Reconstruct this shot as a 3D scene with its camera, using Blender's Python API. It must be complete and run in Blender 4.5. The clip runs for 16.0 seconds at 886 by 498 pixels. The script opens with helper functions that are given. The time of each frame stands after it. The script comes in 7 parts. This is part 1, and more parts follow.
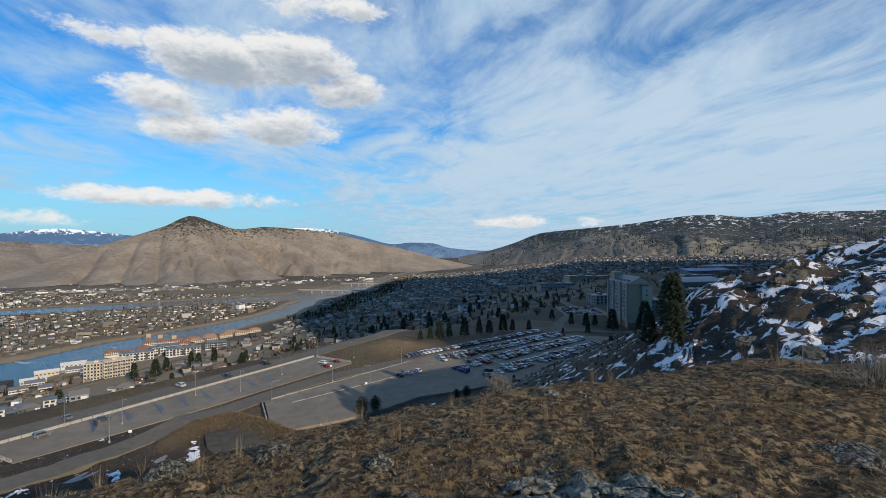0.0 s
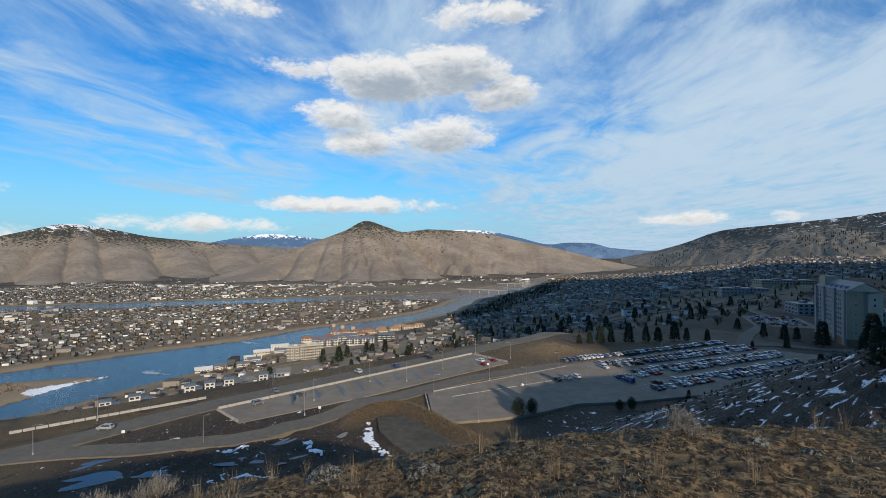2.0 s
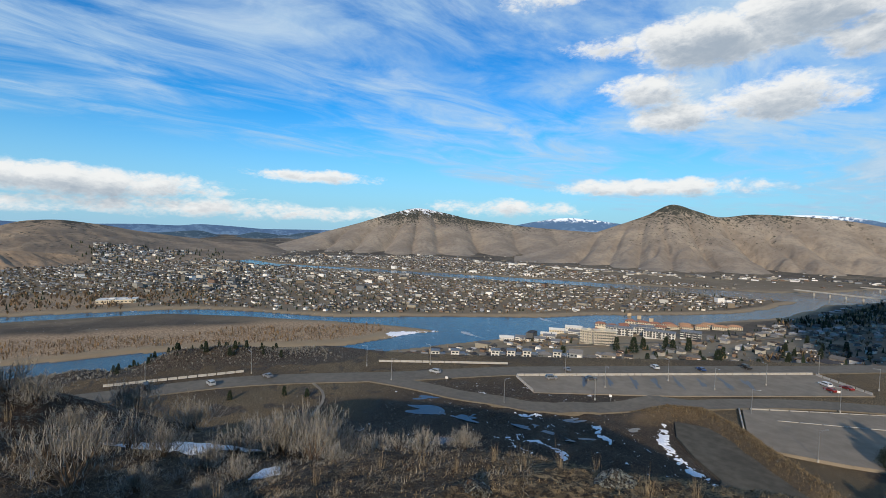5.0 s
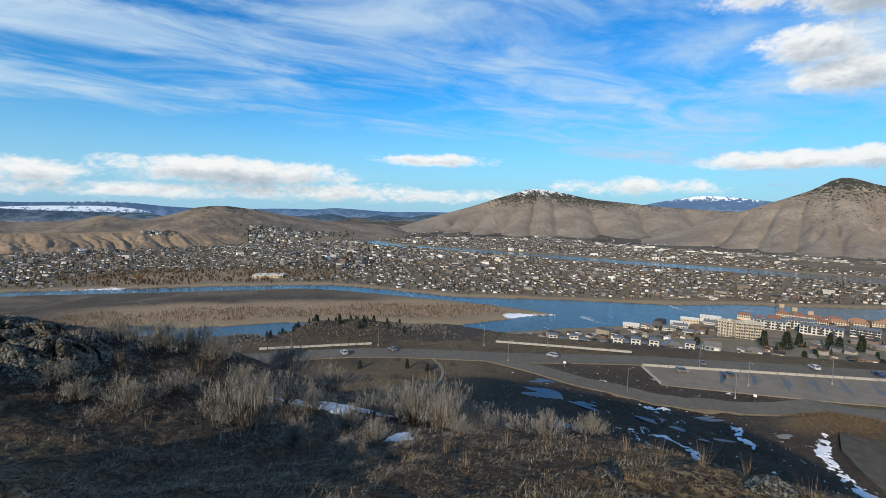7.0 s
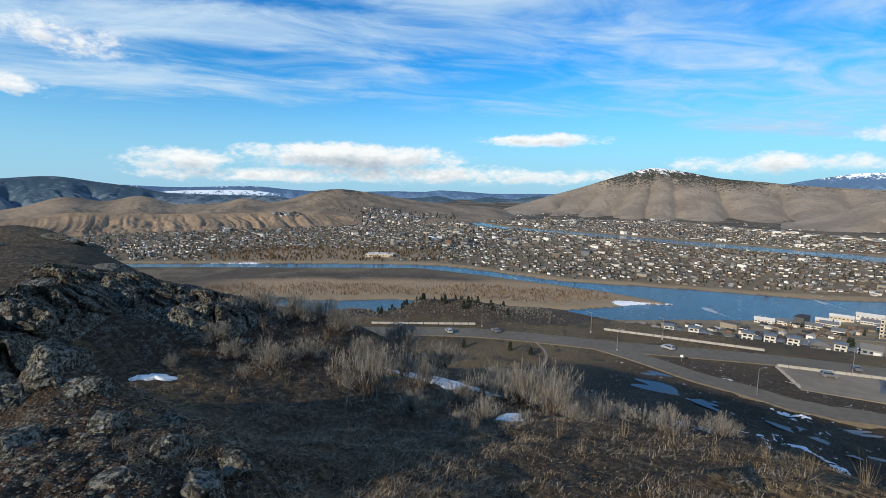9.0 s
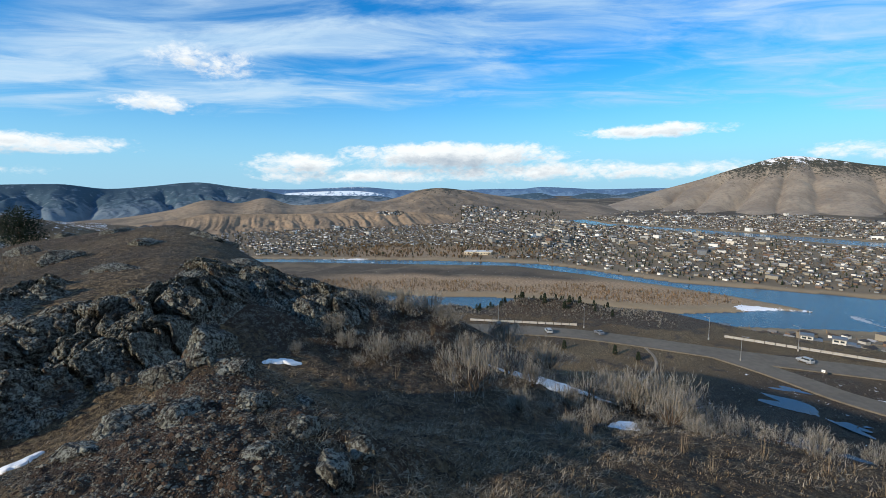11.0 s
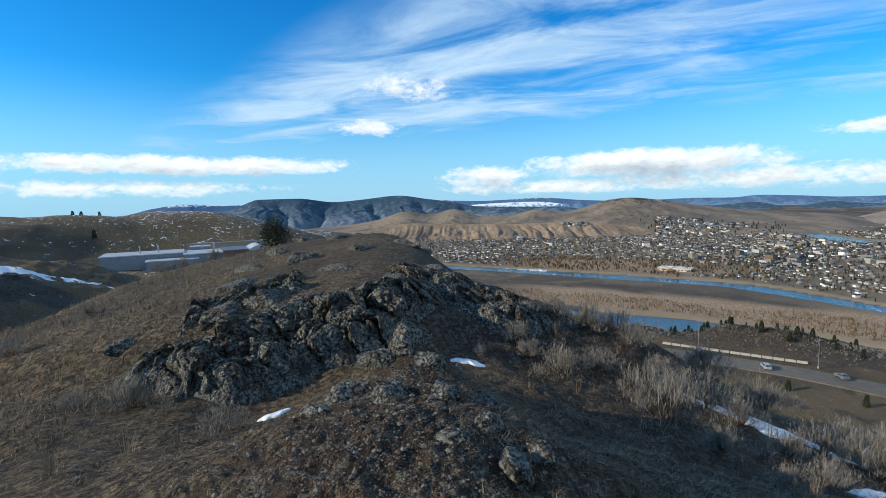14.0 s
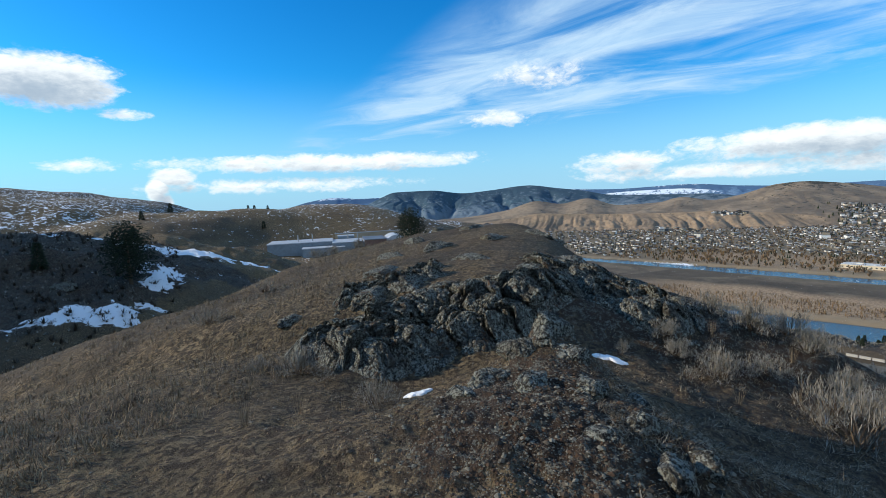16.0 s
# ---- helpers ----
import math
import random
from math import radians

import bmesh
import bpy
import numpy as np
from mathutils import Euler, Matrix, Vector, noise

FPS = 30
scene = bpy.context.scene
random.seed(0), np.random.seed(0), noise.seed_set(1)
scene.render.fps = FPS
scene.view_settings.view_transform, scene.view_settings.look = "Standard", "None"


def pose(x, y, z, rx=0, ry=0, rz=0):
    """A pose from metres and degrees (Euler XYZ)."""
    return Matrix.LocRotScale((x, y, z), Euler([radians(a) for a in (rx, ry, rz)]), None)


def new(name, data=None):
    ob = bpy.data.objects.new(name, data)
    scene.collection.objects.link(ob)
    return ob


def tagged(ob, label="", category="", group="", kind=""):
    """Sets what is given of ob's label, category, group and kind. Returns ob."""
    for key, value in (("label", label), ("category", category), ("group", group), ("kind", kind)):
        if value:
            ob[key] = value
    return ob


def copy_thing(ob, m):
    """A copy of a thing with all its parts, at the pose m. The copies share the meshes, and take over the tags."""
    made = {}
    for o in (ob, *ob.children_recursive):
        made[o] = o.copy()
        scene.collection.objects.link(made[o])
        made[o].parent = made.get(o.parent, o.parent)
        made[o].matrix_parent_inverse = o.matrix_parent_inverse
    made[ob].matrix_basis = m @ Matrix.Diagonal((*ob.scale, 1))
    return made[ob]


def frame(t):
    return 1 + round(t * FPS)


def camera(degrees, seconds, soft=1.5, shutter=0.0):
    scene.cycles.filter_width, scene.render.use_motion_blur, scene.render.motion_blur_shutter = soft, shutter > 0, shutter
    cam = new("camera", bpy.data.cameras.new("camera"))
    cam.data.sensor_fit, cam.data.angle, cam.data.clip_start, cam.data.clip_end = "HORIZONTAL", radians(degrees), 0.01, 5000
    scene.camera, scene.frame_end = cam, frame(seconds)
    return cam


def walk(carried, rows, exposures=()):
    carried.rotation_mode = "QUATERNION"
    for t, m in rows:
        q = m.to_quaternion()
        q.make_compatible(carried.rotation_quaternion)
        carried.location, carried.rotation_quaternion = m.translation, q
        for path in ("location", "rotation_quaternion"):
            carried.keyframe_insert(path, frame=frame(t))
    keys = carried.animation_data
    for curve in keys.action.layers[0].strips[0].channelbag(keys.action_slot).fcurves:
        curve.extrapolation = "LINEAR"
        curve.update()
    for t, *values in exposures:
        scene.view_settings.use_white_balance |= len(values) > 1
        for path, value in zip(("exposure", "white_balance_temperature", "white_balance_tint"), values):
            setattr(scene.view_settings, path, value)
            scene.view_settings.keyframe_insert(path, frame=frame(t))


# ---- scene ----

# ---------------------------------------------------------------- camera
cam = camera(87.73, 16.0, soft=0.55)
PATH = [
    (0.0, pose(0.000, -0.000, 1.600, 90.00, 0.00, -0.00)),
    (0.5, pose(-0.057, 0.142, 1.637, 90.62, 0.85, 1.10)),
    (1.0, pose(-0.032, 0.265, 1.646, 90.31, 0.94, 5.59)),
    (1.5, pose(-0.009, 0.404, 1.683, 90.02, -0.20, 12.25)),
    (2.0, pose(-0.062, 0.557, 1.689, 90.11, 0.28, 19.20)),
    (2.5, pose(-0.129, 0.695, 1.715, 89.80, 0.62, 25.11)),
    (3.0, pose(-0.117, 0.781, 1.723, 88.99, 0.60, 34.88)),
    (3.5, pose(-0.141, 0.850, 1.722, 88.86, -0.56, 42.75)),
    (4.0, pose(-0.171, 0.827, 1.727, 89.36, -1.07, 46.66)),
    (4.5, pose(-0.225, 0.811, 1.713, 88.99, -1.21, 51.04)),
    (5.0, pose(-0.239, 0.766, 1.720, 87.74, -1.58, 54.98)),
    (7.5, pose(-0.260, 0.601, 1.721, 84.49, -0.81, 72.26)),
    (8.0, pose(-0.268, 0.573, 1.718, 83.58, -0.86, 74.83)),
    (8.5, pose(-0.276, 0.531, 1.713, 82.98, -0.81, 78.23)),
    (9.0, pose(-0.272, 0.486, 1.721, 82.76, -0.53, 82.39)),
    (11.5, pose(-0.324, 0.338, 1.705, 82.74, 1.38, 98.28)),
    (12.0, pose(-0.313, 0.346, 1.707, 82.98, 1.84, 102.74)),
    (12.5, pose(-0.275, 0.359, 1.710, 82.78, 1.27, 106.17)),
    (13.0, pose(-0.235, 0.363, 1.718, 83.74, 1.33, 108.97)),
    (13.5, pose(-0.187, 0.369, 1.723, 84.09, 1.82, 112.86)),
    (14.0, pose(-0.154, 0.352, 1.722, 84.26, 1.42, 116.94)),
    (14.5, pose(-0.131, 0.337, 1.718, 84.21, 0.98, 120.74)),
    (15.0, pose(-0.112, 0.322, 1.707, 83.56, 2.21, 125.39)),
    (15.5, pose(-0.091, 0.301, 1.715, 83.88, 3.17, 129.02)),
    (16.0, pose(-0.077, 0.224, 1.709, 83.61, 2.47, 132.78)),
]
walk(cam, PATH, ((0.0, -0.16, 6500, 10), (2.5, -0.15, 6470, 10), (5.0, -0.09, 6430, 9.5), (9.0, 0.03, 6380, 9), (12.5, 0.14, 6220, 7.5), (16.0, 0.17, 6150, 6.5)))

# ---------------------------------------------------------------- light
SUN_YAW, SUN_UP = 220.0, 21.0
sun_way = Vector((-math.sin(radians(SUN_YAW)) * math.cos(radians(SUN_UP)), math.cos(radians(SUN_YAW)) * math.cos(radians(SUN_UP)), math.sin(radians(SUN_UP))))
sun = new("sun", bpy.data.lights.new("sun", "SUN"))
sun.data.energy, sun.data.angle, sun.data.color = 4.7, radians(0.6), (1.0, 0.82, 0.60)
sun.rotation_euler = sun_way.to_track_quat("Z", "Y").to_euler()


class Nodes:
    """Short hand for a node tree."""

    def __init__(self, tree):
        self.tree = tree

    def add(self, kind, **values):
        node = self.tree.nodes.new(kind)
        for key, value in values.items():
            setattr(node, key, value)
        return node

    def put(self, value, socket):
        if hasattr(value, "is_output"):
            self.tree.links.new(value, socket)
        elif value is not None:
            socket.default_value = value

    def m(self, op, a, b=None, c=None, clamp=False):
        node = self.add("ShaderNodeMath", operation=op, use_clamp=clamp)
        for k, v in enumerate((a, b, c)):
            self.put(v, node.inputs[k])
        return node.outputs[0]

    def v(self, op, a, b=None):
        node = self.add("ShaderNodeVectorMath", operation=op)
        self.put(a, node.inputs[0])
        self.put(b, node.inputs[1])
        return node.outputs[1 if op in ("DOT_PRODUCT", "LENGTH") else 0]

    def xyz(self, x, y, z=0.0):
        node = self.add("ShaderNodeCombineXYZ")
        for k, v in enumerate((x, y, z)):
            self.put(v, node.inputs[k])
        return node.outputs[0]

    def split(self, vec):
        node = self.add("ShaderNodeSeparateXYZ")
        self.put(vec, node.inputs[0])
        return node.outputs

    def step(self, x, lo, hi, a=0.0, b=1.0):
        node = self.add("ShaderNodeMapRange", interpolation_type="SMOOTHSTEP")
        for k, v in enumerate((x, lo, hi, a, b)):
            self.put(v, node.inputs[k])
        return node.outputs[0]

    def noise(self, vec, scale, detail=4.0, rough=0.55, distort=0.0, color=False):
        node = self.add("ShaderNodeTexNoise")
        self.put(vec, node.inputs["Vector"])
        for key, v in (("Scale", scale), ("Detail", detail), ("Roughness", rough), ("Distortion", distort)):
            self.put(v, node.inputs[key])
        return node.outputs["Color" if color else "Fac"]

    def voronoi(self, vec, scale, feature="F1", out="Distance"):
        node = self.add("ShaderNodeTexVoronoi", feature=feature)
        self.put(vec, node.inputs["Vector"])
        self.put(scale, node.inputs["Scale"])
        return node.outputs[out]

    def mix(self, f, a, b, mode="MIX"):
        node = self.add("ShaderNodeMix", data_type="RGBA", blend_type=mode)
        self.put(f, node.inputs[0])
        self.put(a if hasattr(a, "is_output") else (*a, 1), node.inputs[6])
        self.put(b if hasattr(b, "is_output") else (*b, 1), node.inputs[7])
        return node.outputs[2]


def cloud_group():
    """Heaps of cloud: turn and height in degrees in, density out."""
    tree = bpy.data.node_groups.new("heap_clouds", "ShaderNodeTree")
    tree.interface.new_socket("turn", in_out="INPUT", socket_type="NodeSocketFloat")
    tree.interface.new_socket("up", in_out="INPUT", socket_type="NodeSocketFloat")
    tree.interface.new_socket("density", in_out="OUTPUT", socket_type="NodeSocketFloat")
    tree.interface.new_socket("level", in_out="OUTPUT", socket_type="NodeSocketFloat")
    n = Nodes(tree)
    gi, go = n.add("NodeGroupInput"), n.add("NodeGroupOutput")
    a, e = gi.outputs[0], gi.outputs[1]
    # turn, height, half width, half height of each heap, in degrees, and how solid it is
    heaps = [(26.4, 20.2, 8.0, 3.0, 2.0), (18.0, 21.4, 7.5, 3.0, 2.0), (12.0, 18.6, 5.0, 2.2, 1.5), (36.0, 20.8, 5.0, 1.2, 0.7), (31.2, 16.0, 5.4, 2.0, 1.5), (28.5, 12.9, 5.4, 1.8, 1.5), (19.0, 14.0, 7.0, 2.3, 1.5),
             (30.7, 5.5, 12.5, 1.1, 1.3), (-8.7, 3.3, 5.0, 0.8, 1.0), (-17.5, 3.4, 1.6, 0.7, 0.9), (14.0, 27.0, 8.0, 1.6, 0.9), (43.0, 26.0, 5.0, 1.2, 0.7),
             (94.0, 3.9, 14.0, 1.7, 1.6), (84.0, 1.8, 26.0, 1.1, 0.9), (112.0, 3.0, 6.0, 1.3, 1.0), (47.0, 3.0, 9.0, 1.1, 0.9), (104.0, 1.6, 12.0, 0.9, 0.9),
             (146.0, 4.6, 19.0, 1.15, 1.3), (162.8, 3.4, 2.4, 1.1, 1.6), (164.3, 2.0, 1.2, 1.5, 1.9), (163.5, 0.5, 0.7, 1.4, 1.8), (152.0, 2.2, 14.0, 0.9, 0.8), (172.5, 12.3, 6.5, 2.7, 2.0), (166.5, 9.5, 2.0, 0.6, 0.6), (170.0, 4.5, 3.0, 0.7, 0.8),
             (120.0, 13.5, 5.0, 1.6, 0.6), (71.0, 6.0, 8.0, 0.8, 1.0), (126.0, 9.0, 4.0, 0.9, 0.6)]
    best, under = None, None
    for ha, he, wa, we, gain in heaps:
        da = n.m("DIVIDE", n.m("SUBTRACT", a, ha), wa)
        de = n.m("DIVIDE", n.m("SUBTRACT", e, he), we)
        q = n.m("MULTIPLY", n.m("SUBTRACT", 1.0, n.m("ADD", n.m("MULTIPLY", da, da), n.m("MULTIPLY", de, de))), gain)
        if best is None:
            best, under = q, de
        else:
            more = n.m("GREATER_THAN", q, best)
            under = n.m("ADD", under, n.m("MULTIPLY", more, n.m("SUBTRACT", de, under)))
            best = n.m("MAXIMUM", best, q)
    best = n.m("MAXIMUM", best, -3.0)
    spot = n.xyz(n.m("MULTIPLY", a, 0.10), n.m("MULTIPLY", e, 0.19), 3.7)
    f = n.noise(spot, 2.4, 12.0, 0.62, 0.35)
    puff = n.m("ABSOLUTE", n.m("SUBTRACT", n.noise(spot, 6.0, 7.0, 0.58, 0.2), 0.5))
    d = n.m("ADD", n.m("ADD", n.m("MULTIPLY", best, 0.95), n.m("MULTIPLY", n.m("SUBTRACT", f, 0.49), 3.4)), n.m("MULTIPLY", n.m("SUBTRACT", puff, 0.12), 2.6))
    n.put(under, go.inputs[1])
    n.put(d, go.inputs[0])
    return tree


def make_world():
    world = bpy.data.worlds.new("sky")
    scene.world = world
    world.use_nodes = True
    tree = world.node_tree
    tree.nodes.clear()
    n = Nodes(tree)
    sky = n.add("ShaderNodeTexSky", sky_type="NISHITA", sun_disc=False, sun_elevation=radians(SUN_UP), sun_rotation=radians(-SUN_YAW), altitude=500.0, air_density=1.0, dust_density=0.6, ozone_density=2.2)
    way = n.v("NORMALIZE", n.add("ShaderNodeTexCoord").outputs["Generated"])
    x, y, z = n.split(way)
    turn = n.m("MULTIPLY", n.m("ARCTAN2", n.m("MULTIPLY", x, -1.0), y), 180 / math.pi)
    turn = n.m("ADD", turn, n.m("MULTIPLY", n.m("LESS_THAN", turn, -100.0), 360.0))
    up = n.m("MULTIPLY", n.m("ARCSINE", z), 180 / math.pi)
    # high streaks, on a level sheet
    k = n.m("DIVIDE", 1.0, n.m("ADD", n.m("MAXIMUM", z, 0.0), 0.035))
    px, py = n.m("MULTIPLY", x, k), n.m("MULTIPLY", y, k)
    ca, sa = math.cos(radians(8)), math.sin(radians(8))
    along = n.m("ADD", n.m("MULTIPLY", px, -sa), n.m("MULTIPLY", py, ca))
    across = n.m("ADD", n.m("MULTIPLY", px, -ca), n.m("MULTIPLY", py, -sa))
    bend = n.noise(n.xyz(n.m("MULTIPLY", along, 0.35), n.m("MULTIPLY", across, 0.35), 1.0), 1.0, 2.0)
    bent = n.m("ADD", across, n.m("MULTIPLY", n.m("SUBTRACT", bend, 0.5), 0.8))
    fine = n.noise(n.xyz(n.m("MULTIPLY", along, 0.62), n.m("MULTIPLY", bent, 1.15), 5.0), 1.5, 9.0, 0.62, 0.7)
    broad = n.noise(n.xyz(n.m("MULTIPLY", along, 0.25), n.m("MULTIPLY", bent, 0.55), 9.3), 1.2, 4.0, 0.5)
    sheet = n.m("ADD", n.m("MULTIPLY", fine, 0.85), n.m("MULTIPLY", broad, 0.75))
    # the sheet thickens to the one side and ends on the other
    lift = n.m("ADD", n.step(across, 4.2, 6.2, 0.0, -0.55), n.step(across, 1.2, -1.5, 0.0, 0.20))
    clear = n.m("ADD", n.m("ADD", along, 0.5), n.m("MULTIPLY", n.m("SUBTRACT", across, 1.85), 2.1))
    held = n.m("MAXIMUM", n.step(clear, -0.7, 0.9), n.step(along, -0.6, 0.4))
    streaks = n.m("MULTIPLY", n.step(n.m("ADD", sheet, lift), 0.64, 1.05, 0.0, 0.92), held)
    veil = n.step(up, 15.0, 0.0, 0.0, 0.84)
    group = cloud_group()
    g1, g2 = n.add("ShaderNodeGroup", node_tree=group), n.add("ShaderNodeGroup", node_tree=group)
    n.put(turn, g1.inputs[0]), n.put(up, g1.inputs[1])
    n.put(n.m("ADD", turn, 0.6), g2.inputs[0]), n.put(n.m("ADD", up, 1.3), g2.inputs[1])
    heap = n.step(g1.outputs[0], -0.35, 0.95, 0.0, 0.97)
    lit = n.step(g2.outputs[0], -0.3, 2.2, 1.0, 0.0)
    mottle = n.noise(n.xyz(n.m("MULTIPLY", turn, 0.1), n.m("MULTIPLY", up, 0.19), 8.1), 4.0, 8.0, 0.6, 0.3)
    belly = n.m("MULTIPLY", n.step(n.m("ADD", g1.outputs[1], n.m("MULTIPLY", n.m("SUBTRACT", mottle, 0.5), 3.2)), 0.35, -0.75), n.step(g1.outputs[0], 0.25, 1.1))
    shade = n.m("MULTIPLY", lit, n.m("SUBTRACT", 1.0, n.m("MULTIPLY", belly, 0.46)))
    base = n.mix(1.0, n.add("ShaderNodeHueSaturation").outputs[0], (0.31, 1.02, 1.30), "MULTIPLY")
    hue = base.node.inputs[6].links[0].from_node
    n.put(sky.outputs[0], hue.inputs["Color"])
    hue.inputs["Saturation"].default_value, hue.inputs["Value"].default_value = 1.35, 1.36
    col = n.mix(streaks, base, (5.3, 7.2, 9.0))
    thick = n.m("MULTIPLY", n.step(n.m("ADD", n.m("ADD", n.m("MULTIPLY", n.noise(n.xyz(n.m("MULTIPLY", along, 0.6), n.m("MULTIPLY", bent, 1.5), 2.0), 2.6, 9.0, 0.62, 0.3), 0.7), n.m("MULTIPLY", sheet, 0.6)), lift), 0.84, 1.12, 0.0, 0.38), held)
    col = n.mix(veil, col, (3.9, 6.2, 8.5))
    col = n.mix(thick, col, (7.6, 8.5, 9.3))
    white = n.mix(shade, (4.2, 4.9, 5.7), (9.9, 9.9, 9.7))
    col = n.mix(heap, col, white)
    back = n.add("ShaderNodeBackground")
    n.put(col, back.inputs["Color"])
    back.inputs["Strength"].default_value = 0.097
    out = n.add("ShaderNodeOutputWorld")
    tree.links.new(back.outputs[0], out.inputs[0])


make_world()

# ---------------------------------------------------------------- materials
def surface(name, rough=0.9, metal=0.0):
    """A material with its Nodes, its shader and its place in the world, in metres."""
    mat = bpy.data.materials.new(name)
    mat.use_nodes = True
    n = Nodes(mat.node_tree)
    shader = mat.node_tree.nodes["Principled BSDF"]
    shader.inputs["Roughness"].default_value, shader.inputs["Metallic"].default_value = rough, metal
    shader.inputs["Specular IOR Level"].default_value = 0.25
    return mat, n, shader, n.add("ShaderNodeNewGeometry").outputs["Position"]


def relief(n, shader, height, distance, strength=1.0):
    node = n.add("ShaderNodeBump")
    n.put(height, node.inputs["Height"])
    node.inputs["Distance"].default_value, node.inputs["Strength"].default_value = distance, strength
    n.put(node.outputs[0], shader.inputs["Normal"])


def plain(name, color, rough=0.8, metal=0.0, grain=8.0, spread=0.25, bump=0.0):
    """Paint, metal, wood and so on: one colour with two scales of wear."""
    mat, n, shader, at = surface(name, rough, metal)
    f = n.m("ADD", n.m("MULTIPLY", n.noise(at, grain, 4), 0.6), n.m("MULTIPLY", n.noise(at, grain / 9, 3), 0.4))
    lo, hi = [c * (1 - spread) for c in color], [min(1, c * (1 + spread)) for c in color]
    n.put(n.mix(n.step(f, 0.3, 0.7), lo, hi), shader.inputs["Base Color"])
    if bump:
        relief(n, shader, f, bump)
    return mat


def ground_material():
    mat, n, shader, at = surface("ground_cover", 0.95)
    zone = n.add("ShaderNodeVertexColor", layer_name="zone").outputs[0]
    earth, rock, town = n.split(zone)
    f1, f2, f3 = n.noise(at, 0.09, 5), n.noise(at, 1.3, 5, 0.6), n.noise(at, 14.0, 5, 0.65)
    grass = n.mix(n.step(f2, 0.35, 0.65), (0.17, 0.117, 0.060), (0.33, 0.235, 0.125))
    grass = n.mix(n.step(n.noise(at, 0.045, 6, 0.65), 0.42, 0.62, 0, 0.5), grass, n.mix(f2, (0.18, 0.145, 0.082), (0.33, 0.265, 0.16)))
    grass = n.mix(n.step(f1, 0.45, 0.7, 0, 0.35), grass, (0.075, 0.055, 0.033))
    # Flecks and clump gaps go near-black: shade between tufts put into the colour.
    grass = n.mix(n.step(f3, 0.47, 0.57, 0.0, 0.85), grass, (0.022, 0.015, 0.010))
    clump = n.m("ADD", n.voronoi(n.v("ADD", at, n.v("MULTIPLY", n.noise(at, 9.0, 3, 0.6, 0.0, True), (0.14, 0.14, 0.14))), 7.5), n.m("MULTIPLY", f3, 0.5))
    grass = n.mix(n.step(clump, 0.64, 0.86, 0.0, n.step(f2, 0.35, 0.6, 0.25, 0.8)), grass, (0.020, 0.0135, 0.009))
    soil = n.mix(n.step(f2, 0.3, 0.7), (0.020, 0.015, 0.011), (0.052, 0.038, 0.028))
    soil = n.mix(n.step(n.noise(at, 6.0, 6, 0.7), 0.52, 0.62, 0.0, 0.7), soil, (0.115, 0.09, 0.058))
    soil = n.mix(n.step(n.m("ADD", n.m("MULTIPLY", n.noise(at, 34.0, 4, 0.7), 0.7), n.m("MULTIPLY", n.noise(at, 5.0, 4), 0.3)), 0.545, 0.60, 0.0, 0.75), soil, (0.17, 0.145, 0.11))
    soil = n.mix(n.step(n.noise(at, 22.0, 5, 0.7), 0.44, 0.38, 0.0, 0.8), soil, (0.010, 0.008, 0.006))
    crust = n.mix(n.step(f2, 0.35, 0.65), (0.020, 0.0135, 0.0095), (0.055, 0.036, 0.024))
    stone = n.mix(n.step(n.m("ADD", n.m("MULTIPLY", n.noise(at, 9.0, 5, 0.7), 0.6), n.m("MULTIPLY", n.noise(at, 38.0, 4, 0.7), 0.5)), 0.56, 0.62), crust, (0.13, 0.126, 0.105))
    far = n.mix(n.step(n.noise(at, 0.02, 6, 0.7), 0.35, 0.65), (0.065, 0.053, 0.04), (0.145, 0.115, 0.08))
    plots = n.split(n.voronoi(n.v("MULTIPLY", at, (1.0, 1.0, 0.0)), 0.0075, "F1", "Color"))
    far = n.mix(n.step(plots[0], 0.45, 0.55, 0.0, 0.55), far, (0.05, 0.041, 0.032))
    far = n.mix(n.step(plots[1], 0.7, 0.8, 0.0, 0.5), far, (0.19, 0.15, 0.095))
    c = n.mix(earth, grass, soil)
    c = n.mix(n.step(n.m("ADD", rock, n.m("MULTIPLY", n.m("SUBTRACT", f2, 0.5), 0.8)), 0.4, 0.6), c, stone)
    c = n.mix(town, c, far)
    sand, snow, brush = n.split(n.add("ShaderNodeVertexColor", layer_name="zone_two").outputs[0])
    c = n.mix(n.m("MULTIPLY", sand, 0.85), c, n.mix(n.noise(at, 0.05, 5), (0.22, 0.165, 0.10), (0.34, 0.265, 0.17)))
    twig = n.mix(n.step(n.noise(at, 0.25, 4, 0.7), 0.4, 0.6), (0.24, 0.165, 0.10), (0.40, 0.28, 0.17))
    c = n.mix(n.m("MULTIPLY", brush, 0.9), c, twig)
    lain = n.m("ADD", n.m("MULTIPLY", n.noise(n.v("MULTIPLY", at, (0.33, 0.33, 0.22)), 1.0, 8, 0.66, 0.9), 1.0), n.m("MULTIPLY", n.noise(at, 0.045, 5), 0.20))
    s = n.step(n.m("ADD", lain, n.m("MULTIPLY", n.m("SUBTRACT", snow, 0.5), 0.55)), 0.595, 0.622)
    s = n.m("MULTIPLY", s, n.step(snow, 0.05, 0.12))
    c = n.mix(s, c, (0.80, 0.82, 0.86))
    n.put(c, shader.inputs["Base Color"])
    relief(n, shader, n.m("ADD", f3, n.m("MULTIPLY", f2, 1.4)), 0.09, 1.0)
    return mat


